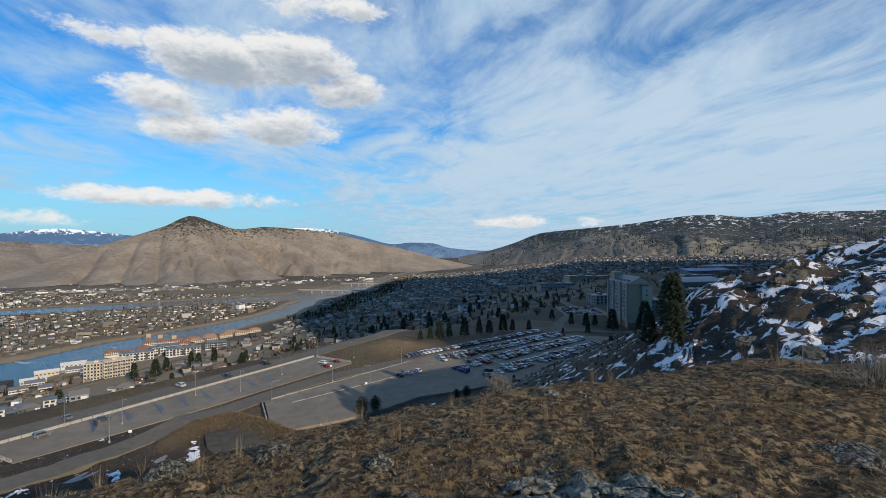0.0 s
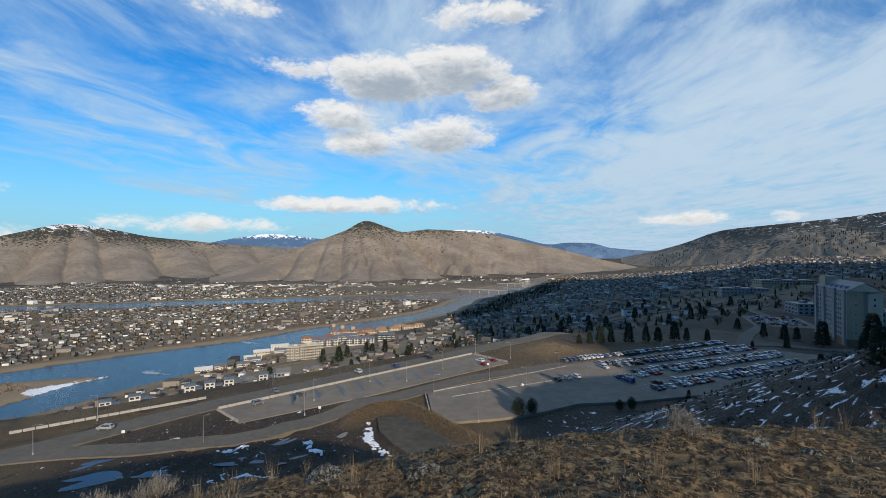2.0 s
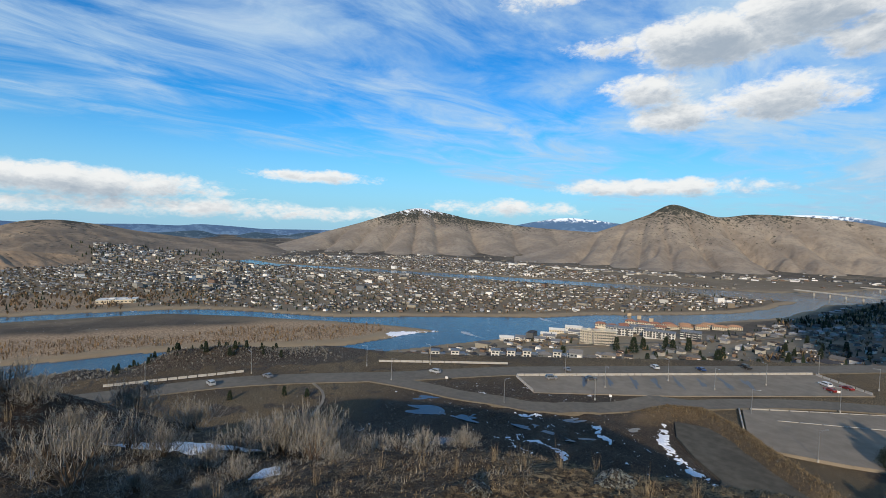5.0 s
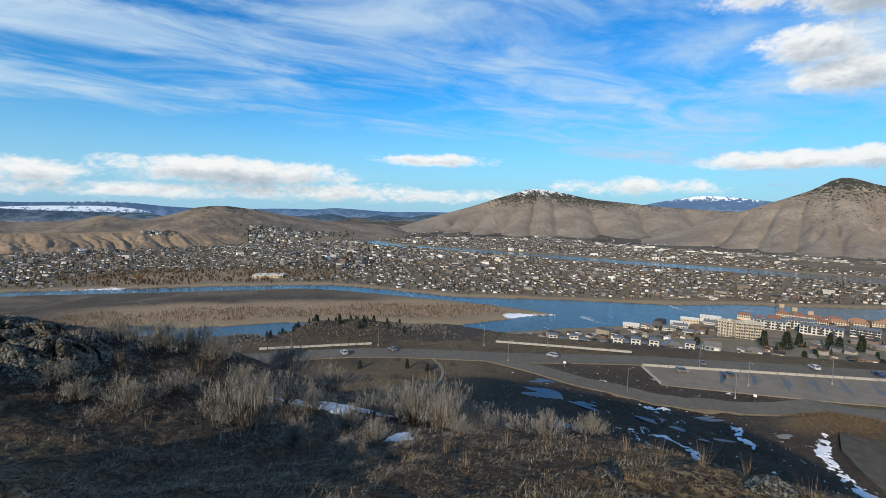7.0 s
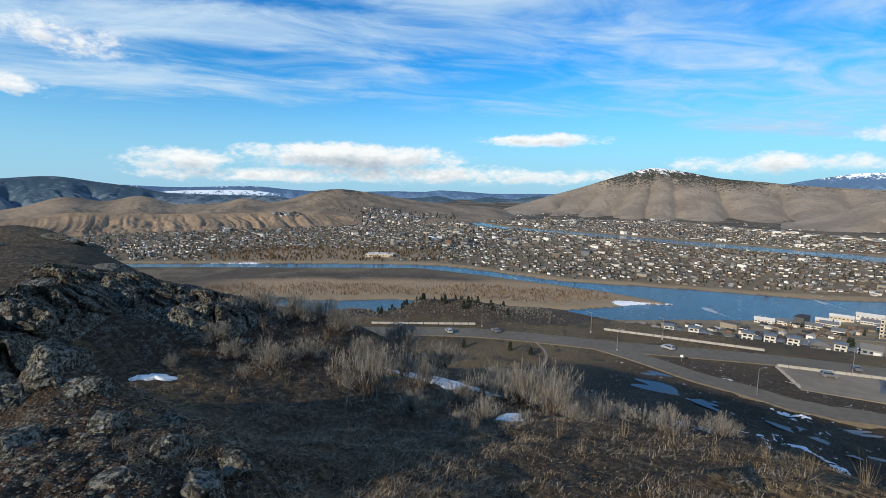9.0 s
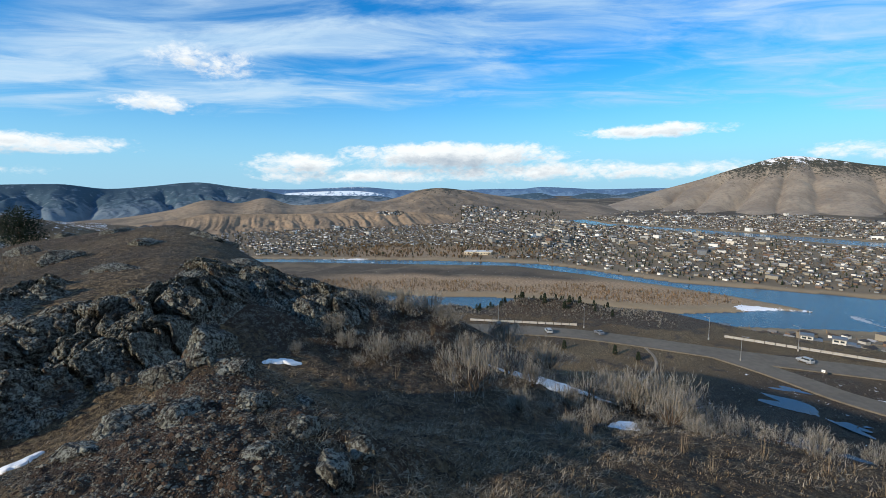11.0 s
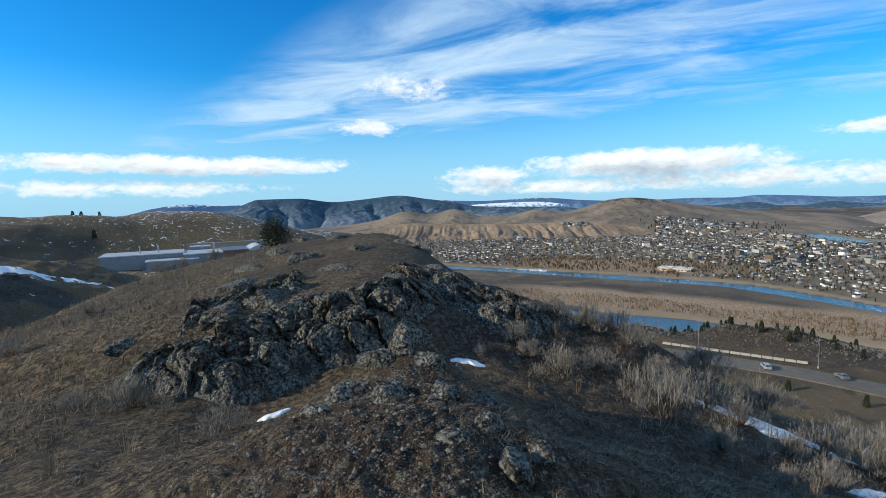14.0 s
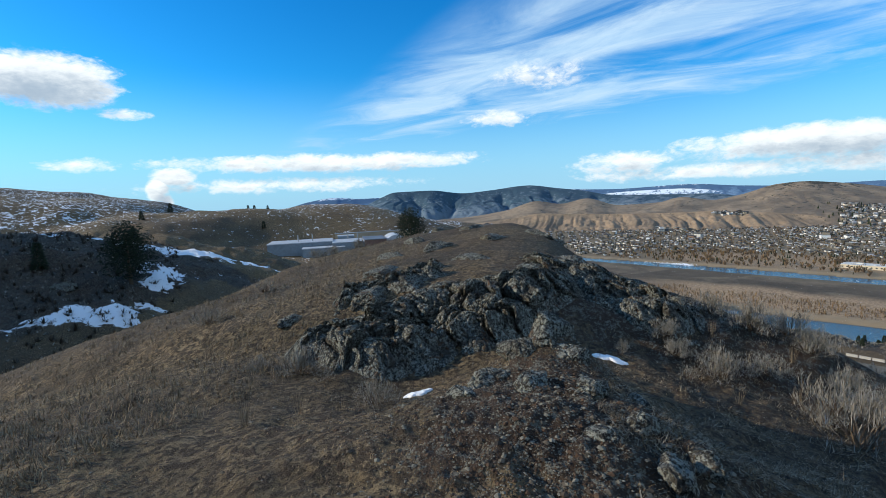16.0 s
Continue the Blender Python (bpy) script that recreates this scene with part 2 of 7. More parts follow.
def mountain_material(name, low, high, wood, snow, speck=0.02):
    """Dry slopes with dark woods and snow that thicken with height."""
    mat, n, shader, at = surface(name, 0.95)
    zone = n.add("ShaderNodeVertexColor", layer_name="zone").outputs[0]
    height, woods, white = n.split(zone)
    f, g = n.noise(at, 0.006, 6, 0.6), n.noise(at, speck, 6, 0.75)
    c = n.mix(n.step(f, 0.38, 0.62), low, high)
    c = n.mix(n.step(n.noise(n.v("MULTIPLY", at, (1.0, 1.0, 0.8)), 0.045, 6, 0.7), 0.46, 0.6, 0.0, 0.30), c, [v * 0.55 for v in low])
    trees = n.step(n.m("ADD", g, n.m("MULTIPLY", n.m("SUBTRACT", woods, 0.5), 0.30)), 0.535, 0.60)
    c = n.mix(trees, c, wood)
    s = n.step(n.m("ADD", n.noise(at, 0.03, 7, 0.75), n.m("MULTIPLY", n.m("SUBTRACT", white, 0.5), 0.5)), 0.55, 0.60)
    c = n.mix(s, c, snow)
    n.put(c, shader.inputs["Base Color"])
    relief(n, shader, n.noise(n.v("MULTIPLY", at, (1.0, 1.0, 0.5)), 0.03, 9, 0.66), 7.0, 0.5)
    return mat


def water_material():
    mat, n, shader, at = surface("river_water", 0.12)
    f = n.noise(at, 0.02, 5, 0.6)
    floes = n.step(n.m("ADD", n.m("MULTIPLY", n.noise(n.v("MULTIPLY", at, (0.35, 1.0, 1.0)), 0.035, 7, 0.7), 0.7), n.m("MULTIPLY", n.noise(at, 0.006, 3), 0.3)), 0.60, 0.63)
    n.put(n.mix(floes, n.mix(f, (0.012, 0.032, 0.052), (0.022, 0.055, 0.08)), (0.38, 0.41, 0.44)), shader.inputs["Base Color"])
    n.put(n.m("ADD", 0.08, n.m("MULTIPLY", floes, 0.5)), shader.inputs["Roughness"])
    shader.inputs["Specular IOR Level"].default_value = 0.32
    relief(n, shader, n.m("ADD", n.noise(at, 0.5, 5, 0.65), n.m("MULTIPLY", n.noise(at, 0.03, 4), 2.0)), 0.6, 0.4)
    return mat


MAT_GROUND = ground_material()
MAT_WATER = water_material()
MAT_ASPHALT = plain("asphalt", (0.135, 0.12, 0.097), 0.9, 0, 0.5, 0.18)


def tinted(name, colors, rough=0.6, metal=0.0, island=False, spread=0.2, grain=3.0):
    """One of several colours for each thing, with some wear."""
    mat, n, shader, at = surface(name, rough, metal)
    pick = n.add("ShaderNodeNewGeometry").outputs["Random Per Island"] if island else n.add("ShaderNodeObjectInfo").outputs["Random"]
    ramp_node = n.add("ShaderNodeValToRGB")
    ramp_node.color_ramp.interpolation = "CONSTANT"
    els = ramp_node.color_ramp.elements
    while len(els) < len(colors):
        els.new(0.5)
    for k, c in enumerate(colors):
        els[k].position, els[k].color = k / len(colors), (*c, 1)
    n.put(pick, ramp_node.inputs[0])
    f = n.step(n.noise(at, grain, 4), 0.3, 0.7, 1 - spread, 1 + spread * 0.5)
    scale = n.v("SCALE", ramp_node.outputs[0])
    n.put(f, scale.node.inputs["Scale"])
    n.put(scale, shader.inputs["Base Color"])
    return mat


def rock_material(name="lichen_rock", bare=0.535):
    mat, n, shader, at = surface(name, 0.92)
    f, g, h = n.noise(at, 2.2, 6, 0.65), n.noise(at, 11.0, 6, 0.7), n.noise(at, 45.0, 4, 0.7)
    c = n.mix(n.step(g, 0.35, 0.65), (0.016, 0.0145, 0.013), (0.062, 0.057, 0.049))
    spots = n.voronoi(n.v("ADD", at, n.noise(at, 20.0, 2, 0.5, 0.0, True)), 26.0)
    pale = n.step(n.m("ADD", n.m("MULTIPLY", n.noise(at, 18.0, 5, 0.72), 0.6), n.m("MULTIPLY", h, 0.5)), bare, bare + 0.05)
    c = n.mix(n.m("MULTIPLY", pale, n.step(f, 0.30, 0.52)), c, n.mix(g, (0.17, 0.175, 0.145), (0.30, 0.31, 0.28)))
    c = n.mix(n.m("MULTIPLY", n.step(spots, 0.26, 0.20), n.step(f, 0.40, 0.5)), c, (0.27, 0.28, 0.245))
    c = n.mix(n.step(n.noise(at, 5.0, 4, 0.6), 0.60, 0.66, 0, 0.75), c, (0.085, 0.045, 0.022))
    n.put(c, shader.inputs["Base Color"])
    crack = n.voronoi(at, 6.0, "DISTANCE_TO_EDGE")
    relief(n, shader, n.m("ADD", n.m("ADD", g, n.m("MULTIPLY", h, 0.4)), n.step(crack, 0.0, 0.12, 0, 0.6)), 0.06, 1.0)
    return mat


def glass_material(name="window_glass", color=(0.03, 0.04, 0.05)):
    mat, n, shader, at = surface(name, 0.08)
    shader.inputs["Base Color"].default_value = (*color, 1)
    shader.inputs["Specular IOR Level"].default_value = 0.6
    return mat


def snow_material():
    mat, n, shader, at = surface("old_snow", 0.6)
    f = n.noise(at, 5.0, 5, 0.6)
    n.put(n.mix(n.step(f, 0.35, 0.7), (0.70, 0.73, 0.78), (0.84, 0.86, 0.89)), shader.inputs["Base Color"])
    relief(n, shader, n.noise(at, 14.0, 4), 0.03, 0.6)
    return mat


MAT_ROCK, MAT_LEDGE, MAT_GLASS, MAT_SNOW = rock_material(), rock_material("pale_lichen_rock", 0.46), glass_material(), snow_material()
MAT_LOT = plain("worn_lot_asphalt", (0.20, 0.172, 0.135), 0.9, 0, 0.25, 0.18)
MAT_CURB = plain("concrete", (0.34, 0.325, 0.295), 0.85, 0, 3.0, 0.15)
MAT_CARS = tinted("car_paint", [(0.58, 0.59, 0.61), (0.02, 0.02, 0.025), (0.32, 0.34, 0.36), (0.50, 0.51, 0.52), (0.06, 0.07, 0.09), (0.14, 0.15, 0.17), (0.20, 0.02, 0.02), (0.03, 0.06, 0.16), (0.45, 0.46, 0.47), (0.03, 0.03, 0.03)], 0.28)
MAT_TYRE = plain("tyre_rubber", (0.02, 0.02, 0.02), 0.9)
MAT_RIM = plain("wheel_rim", (0.45, 0.45, 0.46), 0.35, 0.8)
MAT_STEEL = plain("galvanised_steel", (0.35, 0.36, 0.37), 0.45, 0.7)
HOUSE_COLORS = [(0.30, 0.285, 0.255), (0.52, 0.51, 0.48), (0.17, 0.155, 0.13), (0.24, 0.20, 0.15), (0.11, 0.115, 0.12), (0.34, 0.31, 0.25), (0.25, 0.265, 0.28), (0.20, 0.135, 0.10)]
ROOF_COLORS = [(0.05, 0.05, 0.055), (0.085, 0.08, 0.075), (0.12, 0.115, 0.11), (0.07, 0.055, 0.045), (0.17, 0.165, 0.16), (0.04, 0.04, 0.045)]
MAT_WALL, MAT_ROOF = tinted("house_siding", HOUSE_COLORS, 0.8), tinted("roof_shingle", ROOF_COLORS, 0.85)
MAT_WALLS, MAT_ROOFS = tinted("town_siding", [tuple(v * .8 for v in c) for c in HOUSE_COLORS] + [(0.70, 0.69, 0.66), (0.60, 0.55, 0.47), (0.72, 0.71, 0.69), (0.21, 0.18, 0.14)], 0.8, 0, True), tinted("town_shingle", ROOF_COLORS + [(0.22, 0.215, 0.21), (0.30, 0.30, 0.31)], 0.85, 0, True)
MAT_NEEDLE = tinted("conifer_needles", [(0.015, 0.025, 0.012), (0.022, 0.032, 0.014), (0.012, 0.019, 0.011)], 0.85, 0, True, 0.3)
MAT_BARK = plain("bark", (0.09, 0.065, 0.045), 0.95, 0, 12.0, 0.3)
MAT_LEAFLESS = tinted("bare_branches", [(0.19, 0.135, 0.09), (0.27, 0.18, 0.105), (0.34, 0.21, 0.09), (0.14, 0.105, 0.075)], 0.9, 0, True, 0.3)
MAT_SAGE = tinted("sage_twigs", [(0.22, 0.206, 0.178), (0.29, 0.276, 0.248), (0.17, 0.158, 0.135), (0.26, 0.225, 0.172)], 0.9, 0, True, 0.2)
MAT_STRAW = tinted("straw", [(0.20, 0.155, 0.10), (0.15, 0.115, 0.075), (0.25, 0.20, 0.135), (0.11, 0.083, 0.055)], 0.9, 0, True, 0.2)
MAT_TURF = tinted("dead_turf", [(0.23, 0.163, 0.086), (0.27, 0.195, 0.106), (0.10, 0.069, 0.036), (0.30, 0.225, 0.13), (0.16, 0.11, 0.056)], 0.95, 0, True, 0.25)

# ---------------------------------------------------------------- the land
def lattice(ix, iy, seed):
    h = (ix.astype(np.int64) * 374761393 + iy.astype(np.int64) * 668265263 + seed * 974711) & 0xFFFFFFFF
    h = ((h ^ (h >> 13)) * 1274126177) & 0xFFFFFFFF
    return ((h ^ (h >> 16)) & 0xFFFF) / 65535.0


def value_noise(x, y, seed=0):
    ix, iy = np.floor(x), np.floor(y)
    fx, fy = x - ix, y - iy
    fx, fy = fx * fx * (3 - 2 * fx), fy * fy * (3 - 2 * fy)
    a, b = lattice(ix, iy, seed), lattice(ix + 1, iy, seed)
    c, d = lattice(ix, iy + 1, seed), lattice(ix + 1, iy + 1, seed)
    return (a + (b - a) * fx) * (1 - fy) + (c + (d - c) * fx) * fy - 0.5


def fbm(x, y, size, octaves=5, seed=0, gain=0.5, ridged=False):
    """Rolling noise of about -0.5 to 0.5, its largest waves `size` metres long."""
    total, amp, norm = 0.0, 1.0, 0.0
    for k in range(octaves):
        v = value_noise(x / size * 2 ** k + 17.3 * k, y / size * 2 ** k - 9.1 * k, seed + k)
        total = total + amp * ((0.5 - 2 * np.abs(v)) if ridged else v)
        norm += amp
        amp *= gain
    return total / norm


def ramp(v, lo, hi):
    t = np.clip((v - lo) / (hi - lo), 0, 1)
    return t * t * (3 - 2 * t)


def curve_at(v, points):
    """Smooth (monotone cubic) curve through (place, value) pairs."""
    xs, ys = np.array([p[0] for p in points], float), np.array([p[1] for p in points], float)
    d = np.diff(ys) / np.diff(xs)
    m = np.concatenate(([d[0]], np.where(d[1:] * d[:-1] > 0, 2 * d[1:] * d[:-1] / (d[1:] + d[:-1] + 1e-12), 0), [d[-1]]))
    v = np.clip(v, xs[0], xs[-1])
    i = np.clip(np.searchsorted(xs, v) - 1, 0, len(xs) - 2)
    h = xs[i + 1] - xs[i]
    t = (v - xs[i]) / h
    return (ys[i] * (1 + 2 * t) * (1 - t) ** 2 + h * m[i] * t * (1 - t) ** 2 + ys[i + 1] * t * t * (3 - 2 * t) + h * m[i + 1] * t * t * (t - 1))


def soft_max(a, b, k):
    h = np.clip(0.5 + 0.5 * (a - b) / k, 0, 1)
    return b + (a - b) * h + k * h * (1 - h)


RIVER, BENCH = -150.0, -55.0
NEAR_BANK = [(-2500, -420), (-600, -470), (-24, -520), (16, -508), (160, -525), (268, -503), (450, -484), (589, -460), (857, -400), (1100, -330), (1383, -290), (1923, -250), (2600, -100), (3500, 150), (5000, 400)]
FAR_BANK = [(-2500, -800), (-700, -1000), (-391, -985), (20, -945), (98, -930), (188, -860), (309, -745), (460, -667), (633, -575), (733, -545), (925, -452), (1080, -415), (1250, -415), (1400, -420), (5000, -420)]
BAR_FAR = [(-2500, -740), (-700, -945), (-391, -938), (-80, -912), (60, -890), (130, -845), (257, -729), (350, -640), (395, -568)]
BAR_NEAR = [(-2500, -560), (-600, -650), (-27, -634), (35, -629), (168, -580), (253, -560), (344, -575), (395, -568)]
BENCH_EDGE = [(-2500, -330), (-300, -222), (-40, -206), (8, -203), (30, -222), (44, -250), (62, -248), (80, -218), (105, -186), (150, -152), (243, -90), (300, -45), (420, 90), (700, 230), (1400, 420), (3000, 900), (5000, 1200)]
NORTH_RIVER = [(-4200, 500, 50), (-3200, 300, 45), (-2528, 385, 40), (-1900, 480, 45), (-1640, 690, 50), (-1245, 950, 58), (-914, 1175, 62), (-640, 1350, 75), (-440, 1470, 105), (-375, 1700, 80), (-345, 2000, 60), (-300, 2350, 26), (-190, 2900, 22), (60, 3600, 24), (420, 4400, 20)]


def valley(x, y):
    xb, xe = curve_at(y, NEAR_BANK), curve_at(y, BENCH_EDGE)
    u = np.clip((x - xb) / (xe - xb), -0.5, 1.0)
    z = np.where(u > 0, -148.5 + 93.5 * (0.75 * np.clip(u, 0, 1) ** 1.35 + 0.25 * ramp(u, 0, 1)), -148.0)
    east = np.clip(x - 120 - 0.1 * y, 0, None)
    z = z + 0.030 * east * ramp(u, 0.5, 1.0)
    z = z - 6.0 * ramp(-x, 206, 248) * ramp(-x, 430, 300) * ramp(np.abs(y - 45), 90, 40)
    away = np.hypot(x, y)
    return z + 70 * ramp(away, 2300, 4900) ** 1.5


RIDGE = (-math.sin(radians(125)), math.cos(radians(125)))
FALL = (-math.sin(radians(35)), math.cos(radians(35)))


def knoll(x, y):
    a, b = x * RIDGE[0] + y * RIDGE[1], x * FALL[0] + y * FALL[1]
    top = curve_at(a, [(-90, -24), (-40, -10), (-16, -1.6), (-8, -0.15), (0, 0.0), (3, -0.15), (5.2, -0.62), (7.8, -0.70), (9.6, -0.10), (12.5, 0.12), (22, 0.05), (34, -0.35), (48, -1.6), (62, -3.2), (90, -16), (160, -42), (260, -95), (420, -220), (900, -700)])
    lean = curve_at(a, [(-12, 0.05), (-7, 0.06), (-3, 0.09), (0, 0.14), (4, 0.25), (10, 0.23), (20, 0.16), (60, 0.14)])
    rim = curve_at(a, [(-30, 3.0), (-12, 3.6), (-7, 4.1), (-5, 5.0), (-3, 5.4), (0, 6.0), (4, 8.0), (7, 8.2), (9.2, 6.6), (10.3, 6.0), (11.4, 5.0), (12.3, 4.2), (13.7, 3.0), (17, 2.0), (30, 2.0), (60, 3.0), (90, 4)])
    north = 0.5 * (b + np.sqrt(b * b + 1.6)) - 0.3
    over = north - rim
    z = top - lean * north - curve_at(a, [(0, 0.44), (8, 0.44), (14, 0.66), (30, 0.75), (90, 0.6)]) * 0.5 * (over + np.sqrt(over * over + 0.8))
    south = 0.5 * (-b + np.sqrt(b * b + 1.6)) - 0.3
    edge = curve_at(a, [(-20, 6), (0, 5.4), (4.5, 5.4), (12, 7.4), (23, 9.8), (60, 12)])
    down = south - edge
    z = z - curve_at(a, [(-5, 0.10), (5, 0.06), (10, 0.13), (25, 0.15)]) * south - curve_at(a, [(-12, 0.24), (0, 0.17), (12, 0.16), (25, 0.26), (60, 0.3)]) * 0.5 * (down + np.sqrt(down * down + 1.5))
    # the stony mound before the outcrop
    d = np.hypot(a - 3.9, (b - 0.8) * 0.9)
    tip = np.hypot(a - 5.45, b - 0.75)
    return z + 0.52 * np.exp(-(d / 1.45) ** 2) + 0.72 * np.exp(-(tip / 0.80) ** 2) - 0.25 * np.exp(-(np.hypot(a - 6.2, b + 1.2) / 1.3) ** 2)


BANK = [(-79, 133, 0), (-77, 145, 0), (-70, 152, 0), (-58, 146, 0), (-49, 139, 0), (-42, 134, 0), (-33, 128, 0)]
# Unseen ridge, added to cast shade over campus and suburb: x, y, top.
SHADE_RIDGE = [(228, -12, 74), (335, 55, 200), (440, 125, 330), (610, 245, 430), (900, 445, 560), (1250, 600, 680)]


def rise(x, y, cx, cy, top, slope, flat=20.0):
    d = np.hypot(x - cx, y - cy)
    return top - slope * (np.sqrt(d * d + flat * flat) - flat) - (d / 200) ** 4 * 20


def off_line(x, y, pts):
    """Distance to a line of places, and the width there."""
    best, wide = np.full(np.shape(x), 1e9), np.zeros(np.shape(x))
    for (x0, y0, w0), (x1, y1, w1) in zip(pts[:-1], pts[1:]):
        dx, dy = x1 - x0, y1 - y0
        s = np.clip(((x - x0) * dx + (y - y0) * dy) / (dx * dx + dy * dy), 0, 1)
        d = np.hypot(x - x0 - s * dx, y - y0 - s * dy)
        wide = np.where(d < best, w0 + (w1 - w0) * s, wide)
        best = np.minimum(best, d)
    return best, wide


def bed(x, y):
    """Metres into the water; negative on land."""
    wob = fbm(x, y, 90, 4, 77) * 18
    xf, xn = curve_at(y, FAR_BANK), curve_at(y, NEAR_BANK)
    xn = np.where(y > 900, np.minimum(xn, xf + 70 - 0.03 * (y - 900)), xn)
    whole = np.minimum(x - xf, xn - x)
    bar = np.where(y < 395, np.minimum(x - curve_at(y, BAR_FAR), curve_at(y, BAR_NEAR) - x), -99)
    south = np.minimum(whole, -bar) + wob
    south = np.where(y > 1420, -99, south)
    d2, w2 = off_line(x, y, NORTH_RIVER)
    return np.maximum(south, w2 - d2 + wob * 0.6)


def height(x, y, detail=True):
    x, y = np.asarray(x, float), np.asarray(y, float)
    a, b = x * RIDGE[0] + y * RIDGE[1], x * FALL[0] + y * FALL[1]
    z = valley(x, y)
    # high ground behind the ridge
    back = ramp(-b, -10, 70) * ramp(a, 420, 200) * ramp(x, 260, 120) * ramp(np.hypot(x, y), 1100, 500)
    z = z + back * 31
    r = np.hypot(x, y)
    wild = np.clip(1 - ramp(r, 85, 112) + back, 0, 1)
    lumps = ramp(r, 40, 100) * wild
    swell = fbm(x, y, 95, 4, 29) * 16.0 * ramp(r, 230, 330) * ramp(r, 1000, 700)
    hills = rise(x, y, 118, 70, 14, 0.50)                                  # snowy spur
    hills = soft_max(hills, rise(x, y, 205, -20, 61, 0.50, 25), 6)             # added, unseen hill that keeps the sun off the spur
    hills = soft_max(hills, rise(x, y, -183, -411, 1, 0.09, 40), 6)
    hills = soft_max(hills, rise(x, y, -321, -459, -15, 0.07, 40), 6)
    hills = soft_max(hills, rise(x, y, -23, -650, 27, 0.10, 60), 6)
    hills = soft_max(hills, rise(x, y, -6, -118, -2.5, 0.42, 24), 3)          # dark stony hill over the hollow
    hills = soft_max(hills, rise(x, y, -44, -165, -6.5, 0.40, 14), 3)
    hills = soft_max(hills, rise(x, y, -22, -62, -15.5, 0.45, 8), 3)
    hills = soft_max(hills, rise(x, y, 56, 87, -4.6, 0.95, 6), 1.5)           # rocky shoulders of the spur
    hills = soft_max(hills, rise(x, y, 68, 86, -0.8, 0.80, 8), 2)
    hills = soft_max(hills, rise(x, y, 84, 89, 2.6, 0.70, 8), 2)
    hills = hills + ramp(np.hypot(x - 70, y - 85), 48, 22) * (fbm(x, y, 9, 5, 25, 0.6, True) * 3.6 + fbm(x, y, 3.0, 3, 26, 0.6, True) * 1.1)
    far_off, crest = off_line(x, y, SHADE_RIDGE)                            # added ridge, unseen; its shade stands in for cloud shadow
    hills = soft_max(hills, crest - 1.7 * (np.sqrt(far_off ** 2 + 900) - 30), 6)
    hills = soft_max(hills, rise(x, y, 78, -198, 56, 0.9, 15), 3)            # added hill, out of sight, to throw shade on the hollow
    z = soft_max(z, hills + swell + (fbm(x, y, 34, 5, 21) * 7.0 + fbm(x, y, 11, 4, 23, 0.5, True) * 3.0 + fbm(x, y, 4.2, 4, 24, 0.55, True) * 1.5 * ramp(r, 260, 150)) * lumps, 6)
    dug = ramp(np.hypot(x + 86, y - 96), 40, 22) * ramp(r, 70, 85)
    z = z + dug * (fbm(x, y, 9, 4, 44, 0.5, True) * 2.0 + fbm(x, y, 2.5, 3, 45, 0.5, True) * 0.5)
    works = np.exp(-((x + 160) ** 2 + (y + 235) ** 2) ** 2 / 95.0 ** 4)
    z = z * (1 - works) - 31.2 * works
    z = z + 5.0 * np.exp(-((x + 28) / 16) ** 2 - ((y - 262) / 11) ** 2)     # heap of yellow grass
    bank, _ = off_line(x, y, BANK)
    z = z + 2.6 * np.exp(-(bank / 3.6) ** 2)
    berm, _ = off_line(x, y, [(-224, -30, 0), (-220, 0, 0), (-216, 30, 0), (-209, 55, 0), (-199, 78, 0)])
    z = z + (5.6 + fbm(x, y, 14, 3, 66) * 5) * np.exp(-(berm / 11) ** 2) * ramp(y, 80, 20)     # stony bank beyond the road
    z = soft_max(z, knoll(x, y), 1.2)
    if detail:
        z = z + wild * ramp(r, 1.5, 9.0) * (fbm(x, y, 7.0, 5, 3) * 0.85) * ramp(r, 2, 30) ** 0.5 + wild * (fbm(x, y, 0.9, 4, 8) * 0.16 + fbm(x, y, 0.32, 3, 18) * 0.085 + ramp(r, 18, 10) * ramp(0.8 - a, 0, 1.2) * fbm(x, y, 0.17, 3, 28, 0.55, True) * 0.075 + np.exp(-(np.hypot(a - 3.7, b - 0.7) / 1.9) ** 2) * fbm(x, y, 0.24, 4, 19, 0.6, True) * 0.13 + ramp(b, 1.0, 2.5) * ramp(r, 16, 9) * fbm(x, y, 0.7, 3, 27, 0.5, True) * 0.13) * ramp(r, 0.5, 2)
        open_land = (1 - wild) * (ramp(r, 330, 700) + 0.15)
        z = z + open_land * fbm(x, y, 60, 3, 5) * 2.0
    return z


def ground_at(x, y):
    return float(height(np.array([x]), np.array([y]))[0])


